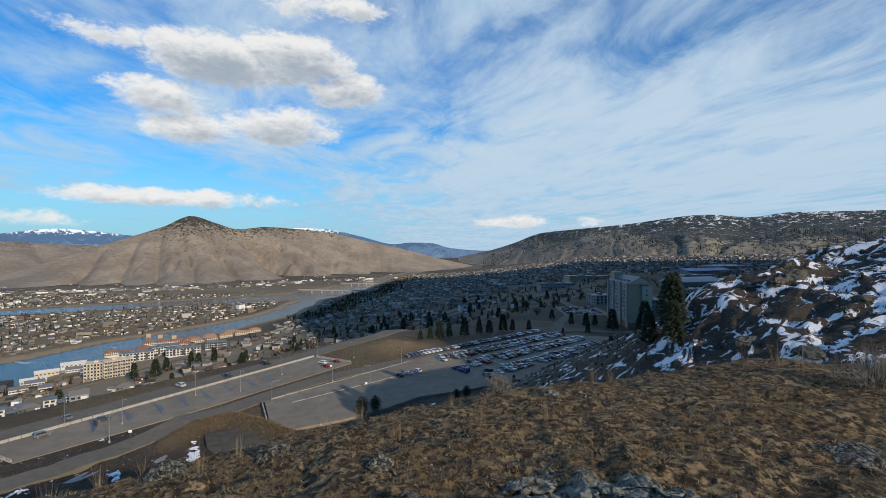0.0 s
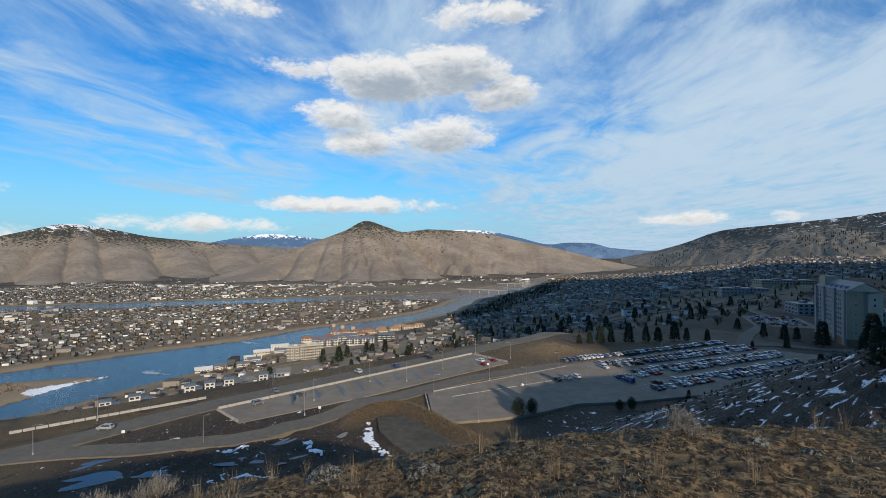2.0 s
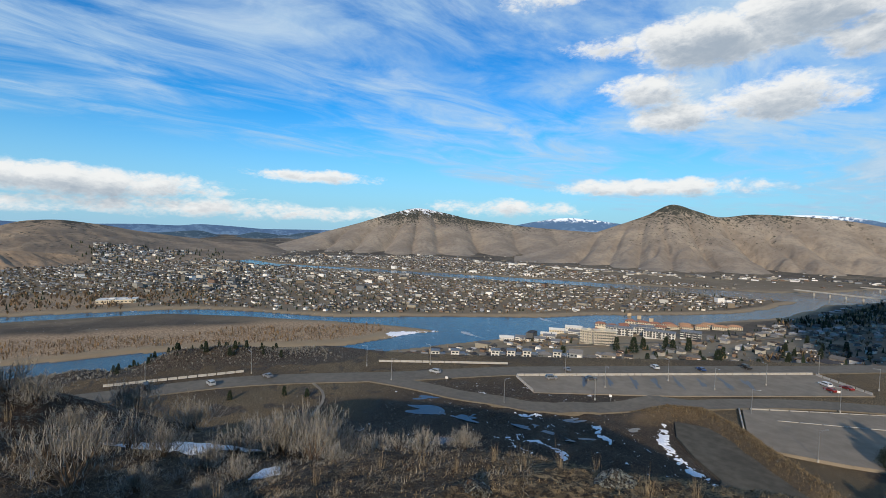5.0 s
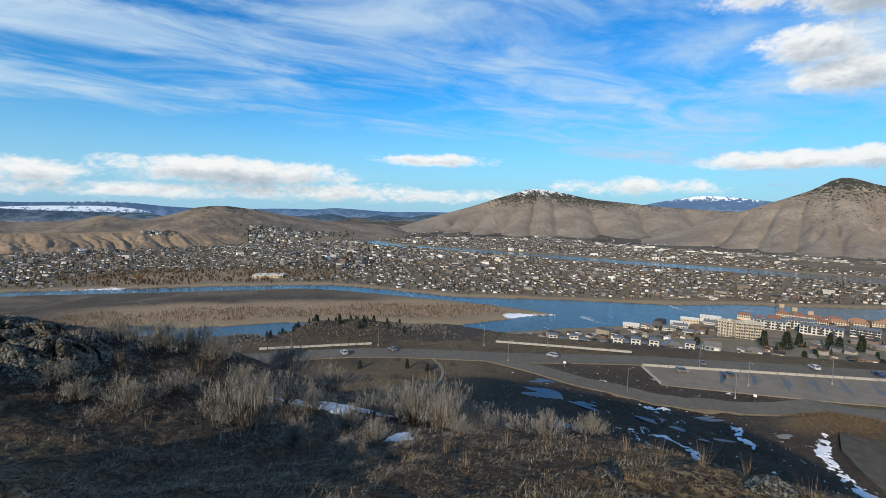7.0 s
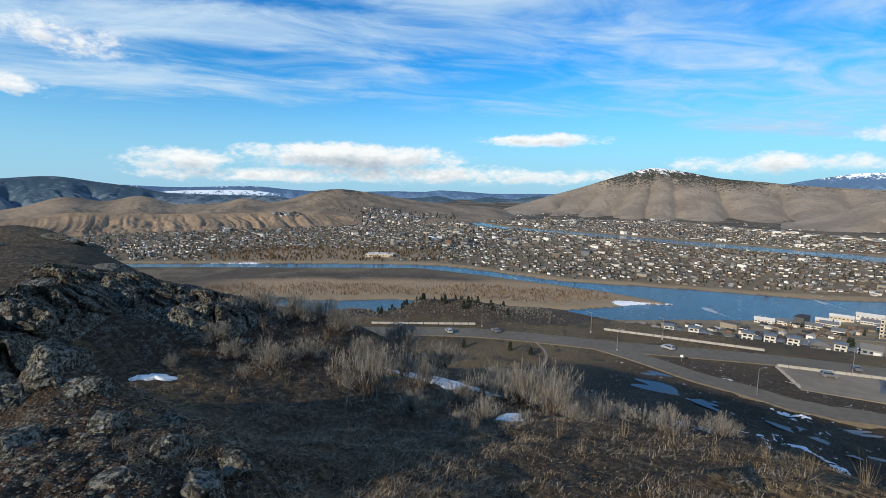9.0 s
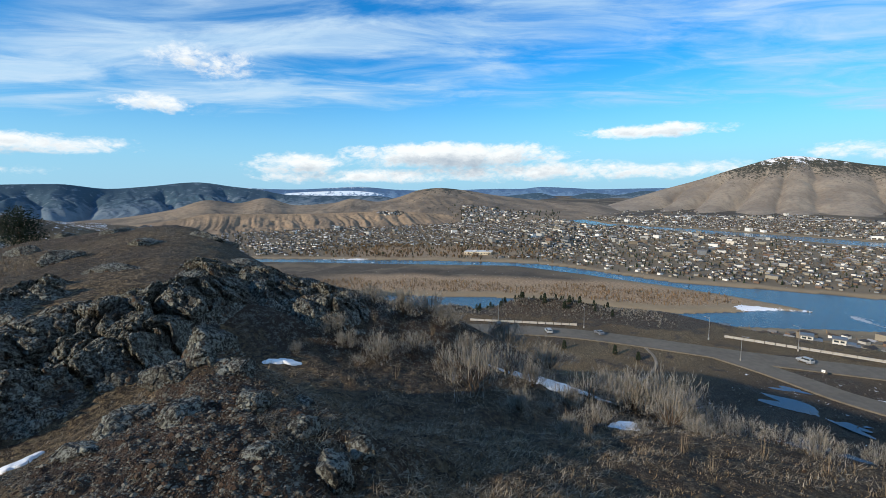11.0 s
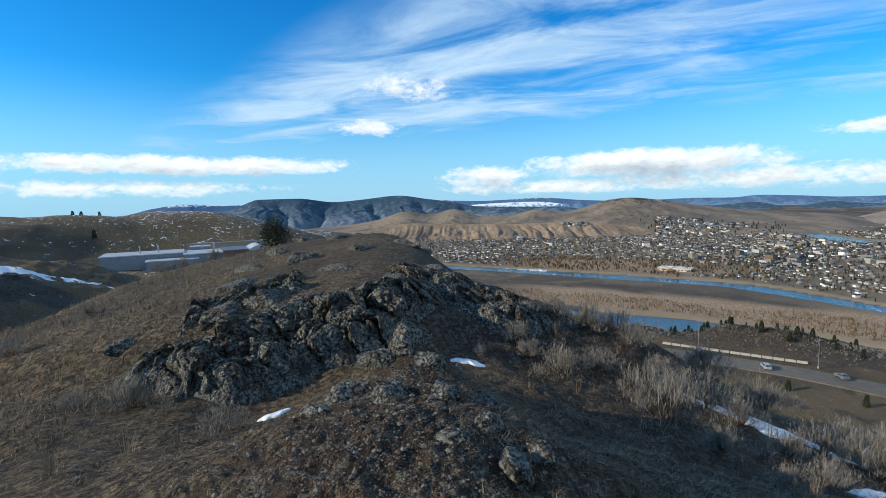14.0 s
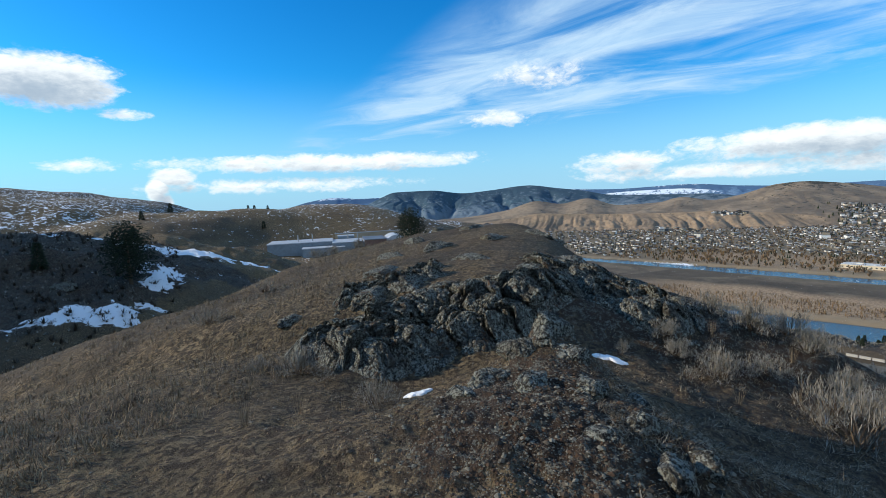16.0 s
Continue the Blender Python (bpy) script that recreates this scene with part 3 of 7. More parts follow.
def sheet(name, x, y, z, mat, zone=None, smooth=True):
    """A mesh over a grid of places."""
    rows, cols = x.shape
    mesh = bpy.data.meshes.new(name)
    idx = np.arange(rows * cols).reshape(rows, cols)
    quads = np.stack([idx[:-1, :-1], idx[:-1, 1:], idx[1:, 1:], idx[1:, :-1]], -1).reshape(-1, 4)
    mesh.vertices.add(rows * cols)
    mesh.vertices.foreach_set("co", np.stack([x, y, z], -1).astype(np.float32).ravel())
    mesh.loops.add(quads.size)
    mesh.loops.foreach_set("vertex_index", quads.astype(np.int32).ravel())
    mesh.polygons.add(len(quads))
    mesh.polygons.foreach_set("loop_start", np.arange(0, quads.size, 4, dtype=np.int32))
    mesh.polygons.foreach_set("use_smooth", np.full(len(quads), smooth))
    mesh.update(calc_edges=True)
    if zone is not None:
        layer = mesh.color_attributes.new("zone", "FLOAT_COLOR", "POINT")
        layer.data.foreach_set("color", np.concatenate([zone.reshape(-1, 3), np.ones((rows * cols, 1))], 1).astype(np.float32).ravel())
    mesh.materials.append(mat)
    return new(name, mesh)


def build_ground():
    turns = np.concatenate([np.arange(-50, 184, 0.29), np.arange(184, 310.5, 1.5)])
    turns[-1] = 310.0
    reach = np.concatenate([[0.02], np.geomspace(0.6, 112, 380), np.geomspace(113.5, 4950, 350)])
    t, r = np.meshgrid(np.radians(turns), reach)
    x, y = -np.sin(t) * r, np.cos(t) * r
    x, y, r = x[:, ::-1], y[:, ::-1], r[:, ::-1]
    a, b = x * RIDGE[0] + y * RIDGE[1], x * FALL[0] + y * FALL[1]
    z = height(x, y)
    wet = bed(x, y)
    z = np.where((wet > -30) & (wet <= 0) & (z < -100), np.minimum(z, RIVER + 70 * ramp(r, 2300, 4900) ** 1.5 + 0.4 - wet * 0.12), z)
    z = np.where(wet > 0, np.minimum(z, RIVER - 1.5 + 70 * ramp(r, 2300, 4900) ** 1.5), z)
    zone = np.zeros((*x.shape, 3))
    # bare soil: the building ground on the bench and worn trails
    lot = ramp(np.hypot(x + 82, (y - 92) * 1.0), 75, 45) * ramp(r, 92, 108)
    zone[..., 0] = np.clip(lot + ramp(fbm(x, y, 25, 4, 40), 0.0, 0.25) * 0.6 + 0.75 * ramp(b, 5, 9) * ramp(r, 130, 100) * ramp(a, -4, 1), 0, 1)
    zone[..., 0] = np.maximum(zone[..., 0], 0.8 * ramp(b, 1.0, 3.0) * ramp(a, 0.2, 1.6) * ramp(r, 130, 100))
    zone[..., 0] = np.maximum(zone[..., 0], (0.34 + 0.5 * ramp(fbm(x, y, 3.5, 4, 47), -0.12, 0.15)) * ramp(a, 1.2, 3.5) * ramp(r, 75, 50))
    stony = np.exp(-(np.hypot(a - 3.7, (b - 0.7)) / 1.7) ** 2) + 0.7 * ramp(fbm(x, y, 5, 4, 12), -0.02, 0.2) * ramp(a, 4, 9) * ramp(b, -3, 1) + 0.75 * ramp(fbm(x, y, 14, 4, 33), 0.02, 0.2) * ramp(r, 30, 60) * ramp(r, 220, 120)
    crag = ramp(np.hypot(x - 112, y - 82), 130, 60) * ramp(r, 24, 40) * ramp(x, 8, 25)
    berm, _ = off_line(x, y, [(-224, -30, 0), (-216, 30, 0), (-199, 78, 0)])
    crag = crag + 0.7 * ramp(np.degrees(t[:, ::-1]), 16, 6) * ramp(r, 40, 55) * ramp(r, 210, 160) + 0.8 * ramp(berm, 24, 10) + ramp(np.hypot(x + 4, y + 108), 42, 26) * ramp(r, 52, 64)
    zone[..., 1] = np.clip(stony * 0.85 + crag, 0, 1)
    zone[..., 2] = ramp(r, 250, 340) * ramp(b, 60, 110) + ramp(r, 420, 700)
    zone[..., 2] = np.clip(zone[..., 2], 0, 1)
    second = np.zeros((*x.shape, 3))
    inside = np.where(y < 420, np.minimum(x - curve_at(y, BAR_FAR), curve_at(y, BAR_NEAR) - x), -99)
    second[..., 0] = np.clip(ramp(wet, -26, -14) * (wet <= 0) * (z < -120) + ramp(inside, -5, 5) * ramp(inside, 90, 20), 0, 1)
    spur = ramp(np.hypot(x - 112, y - 82), 130, 60) * ramp(r, 26, 44) * ramp(x, 8, 25)
    gully = ramp(-b, 38, 60) * ramp(r, 60, 95) * ramp(a, -60, 20) * (ramp(r, 330, 200) + 0.9 * ramp(r, 1000, 600))
    t_deg = np.degrees(t[:, ::-1])
    gully = np.where(r < 175, 0.4 * gully * ramp(t_deg, 149, 153) * ramp(t_deg, 182, 178), gully)
    edge_ice, _ = off_line(x, y, [(-574, 328, 0), (-558, 380, 0), (-544, 418, 0)])
    ice = ramp(edge_ice + fbm(x, y, 25, 3, 71) * 14, 22, 12) * (wet < 3) * 0.62 + 0.6 * ramp(np.abs(x + 965), 26, 8) * ramp(np.abs(y + 310), 80, 40)
    drift = np.zeros(x.shape)
    for turn, dist, wide, deep in ((173.7, 77, 5, 1.6), (171, 76, 7, 2), (169, 74, 4, 1.4), (166, 79, 3, 1.2), (165, 86, 2.5, 2.5), (164, 90, 3, 3), (163.5, 110, 7, 4), (160.5, 113, 8, 4), (157, 116, 7, 4), (154, 118, 5, 3), (152, 128, 6, 4), (150, 136, 5, 4), (173.5, 114, 8, 2)):
        ax, ay = -math.sin(radians(turn)), math.cos(radians(turn))
        drift = np.maximum(drift, np.exp(-((x * ay - y * ax) / wide) ** 2 - ((x * ax + y * ay - dist) / deep) ** 2))
    gully = gully + (2.9 + fbm(x, y, 5, 3, 83) * 3) * drift
    dune = np.exp(-(off_line(x, y, BANK)[0] / 6) ** 2)
    lot = lot * (1 - dune)
    foot = ramp(t_deg, 14, 5) * ramp(r, 45, 60) * ramp(r, 200, 150)
    second[..., 1] = np.clip(np.maximum(0.36 * foot, spur * 0.46) + gully * 0.26 + ice + lot * 0.25 + 0.16 * ramp(r, 300, 500), 0, 1)
    mud = curve_at(y, BAR_NEAR) - x
    second[..., 0] = np.clip(second[..., 0] * np.where(inside > 0, ramp(mud, 260, 120) * 0.9 + 0.1, 1) + 0.48 * ramp(x, -430, -470) * ramp(r, 2600, 1800) * (wet < -14) * (inside < -5) + 0.85 * ramp(wet, -30, -60) * ramp(x, -170, -210) * ramp(x, -520, -470) * ramp(y, 90, 160) * ramp(y, 800, 600) + 0.28 * np.exp(-(off_line(x, y, BANK)[0] / 5) ** 2) + 0.7 * np.exp(-((x + 28) / 18) ** 2 - ((y - 262) / 13) ** 2), 0, 1)
    second[..., 2] = np.clip(ramp(inside, 15, 40) * ramp(mud + fbm(x, y, 120, 3, 61) * 90, 175, 120) * ramp(y, -330, -150) + 0.8 * ramp(np.hypot(x + 1090, (y + 120) * 0.45), 130, 70), 0, 1)
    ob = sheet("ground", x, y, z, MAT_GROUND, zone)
    layer = ob.data.color_attributes.new("zone_two", "FLOAT_COLOR", "POINT")
    layer.data.foreach_set("color", np.concatenate([second.reshape(-1, 3), np.ones((x.size, 1))], 1).astype(np.float32).ravel())
    return tagged(ob, "dry brown winter grass and bare soil over hill and valley", "ground", kind="structure")


build_ground()


def build_water():
    t, r = np.meshgrid(np.radians(np.linspace(-20, 180, 80)), np.geomspace(350, 4940, 40))
    x, y = (-np.sin(t) * r)[:, ::-1], (np.cos(t) * r)[:, ::-1]
    tagged(sheet("water", x, y, np.full(x.shape, RIVER) + 70 * ramp(np.hypot(x, y), 2300, 4900) ** 1.5 - 0.4, MAT_WATER), "calm blue river winding through the valley", "river", kind="structure")


build_water()


SLOPES = {}


def mountain(name, label, crest, foot, far, mat, gully=0.05, seed=0, wave=150.0, woods=(0.3, 1.0), white=(0.7, 1.0), shape=1.25, low=-148.0, kind="structure", bump=4.0, step=0.14, key="", benches=0.0, ravines=()):
    """crest: (turn in degrees, height in degrees over the eye, distance) along the skyline; foot: distance where the slope begins.
    Ravines run down the fall of the slope; woods and snow gather in them and towards the top."""
    turns = np.arange(crest[0][0], crest[-1][0] + step, step)
    ups = curve_at(turns, [(c[0], c[1]) for c in crest])
    dist = curve_at(turns, [(c[0], c[2]) for c in crest])
    tops = 1.6 + np.tan(np.radians(ups)) * dist
    s = np.concatenate([np.linspace(0, 1, 120), np.linspace(1.03, 1.6, 14)])
    t, q = np.meshgrid(turns, s)
    d, top = np.broadcast_to(dist, t.shape), np.broadcast_to(tops, t.shape)
    start = np.broadcast_to(curve_at(turns, foot), t.shape)
    r = np.where(q <= 1, start + (d - start) * q, np.minimum(d + (q - 1) * (d - start), far))
    a = np.radians(t)
    x, y = -np.sin(a) * r, np.cos(a) * r
    p = np.where(q <= 1, np.clip(q, 0, 1) ** shape, 1 - (q - 1) * 0.9)
    p = p + benches * np.sin(p * 2 * math.pi * 2) * 0.08 * (q < 1)
    span = top - low
    z = low + span * p
    across = a * 2600 + fbm(x, y, 420, 3, seed + 11) * 260
    down = r * 0.16 + fbm(x, y, 260, 3, seed + 12) * 60
    cut_in = -fbm(across, down, wave, 4, seed, 0.5, True) - 0.5 * fbm(across, down * 1.6, wave * 0.36, 3, seed + 5, 0.55, True)
    side = np.sin(np.clip(q, 0, 1) * math.pi) ** 0.7
    z = z - span * gully * (0.35 - cut_in) * side * 1.5
    z = z + fbm(x, y, 300, 5, seed + 30, 0.5) * bump * 3 * np.clip(p * 1.5, 0, 1) * side
    for top_turn, foot_turn, depth, half in ravines:
        off = (t - (foot_turn + (top_turn - foot_turn) * np.clip(q, 0, 1)) + fbm(r, t * 0, 330, 3, seed + 41) * half * 2.2) / (half * (1.3 - 0.8 * np.clip(q, 0, 1)))
        z = z - depth * np.exp(-np.abs(off) ** 1.3) * np.clip(np.sin(np.clip(q * 1.04, 0, 1) * math.pi), 0, 1) ** 0.6
    share = np.clip((z - low) / np.maximum(span.max(), 1), 0, 1)
    hollow = ramp(-cut_in, -0.1, 0.45)
    zone = np.stack([share, np.clip(ramp(share, *woods) + 0.42 * hollow * ramp(share, 0.05, 0.4), 0, 1), ramp(share, *white)], -1)
    if key:
        SLOPES[key] = (turns, s[:120], r[:120], z[:120])
    return tagged(sheet(name, x[:, ::-1], y[:, ::-1], z[:, ::-1], mat, zone[:, ::-1]), label, "mountain", kind=kind)


def on_slope(key, turn, share):
    """A place on a mountain's slope: its turn in degrees, and how far up from foot to crest."""
    turns, s, r, z = SLOPES[key]
    j, i = int(np.clip(np.searchsorted(turns, turn), 0, len(turns) - 1)), int(np.clip(np.searchsorted(s, share), 0, len(s) - 1))
    a = radians(float(turns[j]))
    return -math.sin(a) * float(r[i, j]), math.cos(a) * float(r[i, j]), float(z[i, j])


MAT_DRY = mountain_material("dry_mountain", (0.225, 0.183, 0.142), (0.305, 0.25, 0.19), (0.045, 0.045, 0.035), (0.75, 0.76, 0.78), 0.06)
MAT_BLUFF = mountain_material("bluff_slopes", (0.15, 0.118, 0.088), (0.27, 0.205, 0.14), (0.05, 0.048, 0.038), (0.75, 0.76, 0.78), 0.03)
MAT_CLAY = mountain_material("clay_bluffs", (0.20, 0.15, 0.105), (0.33, 0.235, 0.15), (0.06, 0.052, 0.038), (0.75, 0.76, 0.78), 0.05)
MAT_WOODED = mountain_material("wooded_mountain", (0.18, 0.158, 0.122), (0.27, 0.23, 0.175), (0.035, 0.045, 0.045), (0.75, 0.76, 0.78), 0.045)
# The blue of distance haze is painted into these two base colours.
MAT_PLATEAU_HAZE = mountain_material("wooded_plateau_haze", (0.105, 0.15, 0.195), (0.15, 0.19, 0.225), (0.042, 0.078, 0.11), (0.75, 0.76, 0.78), 0.02)
MAT_FAR_HAZE = mountain_material("far_mountain_haze", (0.11, 0.19, 0.30), (0.15, 0.24, 0.36), (0.07, 0.13, 0.23), (0.7, 0.77, 0.85), 0.012)

mountain("mountain", "dry brown pointed mountain with a dark wooded top",
         [(-6, -2.4, 3550), (-4, -2.1, 3500), (-1, -1.5, 3450), (2, -0.8, 3400), (5, 0.0, 3350), (7.3, 0.5, 3350), (10, 1.1, 3350), (13.5, 1.9, 3350), (16.7, 2.3, 3300), (21, 2.55, 3250), (24, 2.25, 3150), (26.3, 2.9, 3100), (28.6, 3.6, 3100), (31.2, 2.4, 3050), (34, 1.3, 3000), (38, -0.2, 2900), (42, -1.8, 2800), (46, -3.0, 2700)],
         [(-6, 3200), (6, 2800), (16, 2450), (30, 2150), (46, 2400)], 4200, MAT_DRY, 0.12, 1, 230.0, (0.5, 1.25), (0.72, 1.3), 1.2, ravines=((24.0, 16.5, 95, 1.3), (33.0, 37.0, 40, 0.9), (29.8, 28.2, 26, 0.5), (27.4, 23.5, 34, 0.6), (31.2, 32.6, 30, 0.6), (18.5, 11.0, 60, 1.2), (13.5, 6.0, 48, 1.1), (36.0, 41.0, 36, 1.0), (21.5, 14.0, 36, 0.7)))
mountain("mountain", "broad dry mountain with snow near its rounded top",
         [(30, 0.2, 3900), (36, 0.3, 3900), (44.4, 0.75, 3850), (48, 1.15, 3800), (51.4, 1.5, 3800), (54.8, 2.2, 3800), (58.1, 2.7, 3750), (62, 1.75, 3650), (66.2, 0.4, 3600), (69, -0.4, 3500), (71.8, -1.25, 3400), (75, -2.2, 3300)],
         [(30, 2900), (55, 2650), (75, 2800)], 4600, MAT_DRY, 0.09, 7, 260.0, (0.33, 1.05), (0.45, 1.25), 1.2, ravines=((59.5, 63.0, 55, 1.0), (56.5, 54.5, 44, 0.9), (52.5, 48.5, 58, 1.1), (63.0, 67.5, 48, 0.9), (47.0, 44.0, 44, 1.0), (58.0, 58.6, 32, 0.5), (66.5, 71.0, 40, 0.8), (42.0, 39.0, 40, 1.0)))
mountain("mountain", "long wooded mountain ridge with snow patches",
         [(-75, 3.2, 3300), (-60, 3.5, 3300), (-43.9, 3.5, 3300), (-37.1, 3.65, 3300), (-33.8, 3.3, 3300), (-29.7, 3.7, 3300), (-21.2, 2.8, 3400), (-16, 2.35, 3500), (-12.2, 1.95, 3700), (-8.1, 0.5, 3900), (-5.3, -0.3, 4100), (-2, -1.0, 4300)],
         [(-75, 1500), (-30, 1700), (-10, 2600), (-2, 3400)], 4700, MAT_WOODED, 0.10, 13, 330.0, (0.12, 0.95), (-0.4, 2.1), 1.0, -150.0, key="ridge", benches=0.7)
mountain("mountain", "low eroded clay bluffs with dark gullies over the town",
         [(91.5, -3.9, 2080), (94, -3.3, 2080), (98, -2.9, 2080), (103, -2.7, 2060), (108, -2.8, 2060), (113, -2.75, 2060), (118, -2.6, 2050), (121, -2.45, 2040), (124, -2.9, 2040), (128, -3.3, 2050), (134, -3.5, 2060), (142, -4.0, 2060), (150, -4.4, 2060)],
         [(91.5, 1960), (100, 1830), (110, 1790), (120, 1790), (150, 1830)], 2600, MAT_CLAY, 0.30, 19, 62.0, (0.95, 1.6), (2.0, 3.0), 0.8, -149.0, bump=1.0, key="bluff")
mountain("mountain", "low dry hills rising behind the eroded bluffs",
         [(70, -2.9, 3400), (73, -2.6, 3300), (77, -1.9, 3100), (82.6, -1.6, 3000), (88.2, -0.9, 2900), (92, -0.25, 2850), (95, 0.05, 2800), (97, -0.1, 2800), (100, -1.0, 2750), (102.5, -1.5, 2700), (105.6, -1.1, 2700), (108, -1.6, 2700), (112, -1.75, 2700), (115.6, -0.85, 2750), (118.5, -1.35, 2750), (121.4, -0.95, 2750), (125, -1.9, 2700), (130, -2.6, 2700), (136, -3.1, 2700), (142, -3.6, 2700), (150, -4.0, 2700)],
         [(70, 2600), (80, 2150), (90, 1980), (100, 1990), (150, 1990)], 3600, MAT_BLUFF, 0.085, 23, 170.0, (0.62, 1.25), (1.2, 1.8), 0.75, -151.0, key="hills")
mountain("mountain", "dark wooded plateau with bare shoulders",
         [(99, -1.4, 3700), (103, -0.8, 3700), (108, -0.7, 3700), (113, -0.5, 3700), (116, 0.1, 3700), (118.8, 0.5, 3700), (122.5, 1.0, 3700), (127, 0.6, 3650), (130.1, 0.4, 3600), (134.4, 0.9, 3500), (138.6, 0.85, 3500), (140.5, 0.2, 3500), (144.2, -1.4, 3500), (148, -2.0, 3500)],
         [(99, 2900), (130, 2600), (148, 2600)], 4500, MAT_PLATEAU_HAZE, 0.20, 25, 200.0, (0.0, 0.75), (0.62, 1.6), 0.9, benches=0.9, ravines=((120.5, 117, 60, 1.1), (126, 124, 60, 0.9), (131.5, 132.5, 70, 1.0), (136.5, 134.5, 50, 0.8), (115, 111, 45, 0.9), (106, 104, 40, 1.0)))
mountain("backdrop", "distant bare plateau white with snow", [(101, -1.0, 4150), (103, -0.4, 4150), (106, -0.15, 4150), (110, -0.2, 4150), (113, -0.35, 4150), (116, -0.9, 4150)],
         [(101, 3950), (116, 3950)], 4600, MAT_FAR_HAZE, 0.03, 37, 190.0, (0.5, 1.6), (-0.2, 1.3), 1.0, -130.0)
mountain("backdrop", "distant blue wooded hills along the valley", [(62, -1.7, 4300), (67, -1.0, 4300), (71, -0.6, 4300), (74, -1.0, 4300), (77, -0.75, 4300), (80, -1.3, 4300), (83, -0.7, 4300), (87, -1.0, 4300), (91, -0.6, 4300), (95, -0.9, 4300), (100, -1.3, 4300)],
         [(62, 3900), (100, 3800)], 4700, MAT_PLATEAU_HAZE, 0.09, 43, 160.0, (0.0, 0.8), (0.9, 1.5), 1.0, -130.0)
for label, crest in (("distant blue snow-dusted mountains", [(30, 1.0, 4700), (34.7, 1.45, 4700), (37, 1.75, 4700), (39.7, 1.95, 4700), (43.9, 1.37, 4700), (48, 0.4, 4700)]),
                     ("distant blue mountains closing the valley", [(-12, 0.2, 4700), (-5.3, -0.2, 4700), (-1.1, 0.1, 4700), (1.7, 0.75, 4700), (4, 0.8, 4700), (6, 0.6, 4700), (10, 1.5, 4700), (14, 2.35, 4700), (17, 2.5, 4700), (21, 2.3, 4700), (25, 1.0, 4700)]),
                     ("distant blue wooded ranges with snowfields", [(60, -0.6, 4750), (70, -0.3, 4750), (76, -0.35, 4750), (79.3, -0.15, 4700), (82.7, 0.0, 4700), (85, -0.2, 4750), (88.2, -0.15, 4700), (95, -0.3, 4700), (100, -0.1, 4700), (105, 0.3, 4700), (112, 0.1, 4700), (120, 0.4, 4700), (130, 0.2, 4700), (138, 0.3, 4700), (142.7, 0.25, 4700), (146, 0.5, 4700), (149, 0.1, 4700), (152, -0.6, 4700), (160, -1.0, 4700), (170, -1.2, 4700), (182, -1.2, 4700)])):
    mountain("backdrop", label, crest, [(crest[0][0], 4300), (crest[-1][0], 4300)], 4960, MAT_FAR_HAZE, 0.14, 31, 220.0, (0.1, 0.9), (0.55, 1.15), 1.0, -130.0)

# ---------------------------------------------------------------- shapes
class Shape:
    """Gathers boxes, prisms and blades into one mesh."""

    def __init__(self):
        self.v, self.f, self.m = [], [], []

    def add(self, verts, faces, mat=0):
        k = len(self.v)
        self.v.extend(verts)
        self.f.extend([tuple(i + k for i in f) for f in faces])
        self.m.extend([mat] * len(faces))
        return self

    def box(self, x0, y0, z0, x1, y1, z1, mat=0):
        v = [(x0, y0, z0), (x1, y0, z0), (x1, y1, z0), (x0, y1, z0), (x0, y0, z1), (x1, y0, z1), (x1, y1, z1), (x0, y1, z1)]
        return self.add(v, [(0, 3, 2, 1), (4, 5, 6, 7), (0, 1, 5, 4), (1, 2, 6, 5), (2, 3, 7, 6), (3, 0, 4, 7)], mat)

    def gable(self, x0, y0, z0, x1, y1, z1, mat=0):
        """A ridge along x."""
        ym = (y0 + y1) / 2
        v = [(x0, y0, z0), (x1, y0, z0), (x1, y1, z0), (x0, y1, z0), (x0, ym, z1), (x1, ym, z1)]
        return self.add(v, [(0, 3, 2, 1), (0, 1, 5, 4), (2, 3, 4, 5), (1, 2, 5), (3, 0, 4)], mat)

    def hip(self, x0, y0, z0, x1, y1, z1, mat=0):
        ym, d = (y0 + y1) / 2, min(abs(y1 - y0) / 2, abs(x1 - x0) / 2.2)
        v = [(x0, y0, z0), (x1, y0, z0), (x1, y1, z0), (x0, y1, z0), (x0 + d, ym, z1), (x1 - d, ym, z1)]
        return self.add(v, [(0, 3, 2, 1), (0, 1, 5, 4), (2, 3, 4, 5), (1, 2, 5), (3, 0, 4)], mat)

    def tube(self, pts, sides=6, mat=0):
        """pts: (x, y, z, radius)."""
        rings = []
        for x, y, z, r in pts:
            rings.append([(x + r * math.cos(2 * math.pi * k / sides), y + r * math.sin(2 * math.pi * k / sides), z) for k in range(sides)])
        v = [p for ring in rings for p in ring]
        f = [(i * sides + k, i * sides + (k + 1) % sides, (i + 1) * sides + (k + 1) % sides, (i + 1) * sides + k) for i in range(len(pts) - 1) for k in range(sides)]
        f += [tuple(range(sides))[::-1], tuple((len(pts) - 1) * sides + k for k in range(sides))]
        return self.add(v, f, mat)

    def mesh(self, name, *mats):
        data = bpy.data.meshes.new(name)
        data.from_pydata(self.v, [], self.f)
        for mat in mats:
            data.materials.append(mat)
        if len(mats) > 1:
            data.polygons.foreach_set("material_index", self.m)
        data.update()
        return data


def thing(name, m, label, category, group="", kind=""):
    ob = new(name)
    ob.empty_display_size = 0.2
    ob.matrix_basis = m
    return tagged(ob, label, category, group, kind)


def part(name, data, parent, m=None, label=""):
    ob = new(name, data)
    ob.parent = parent
    if m is not None:
        ob.matrix_basis = m
    return tagged(ob, label)


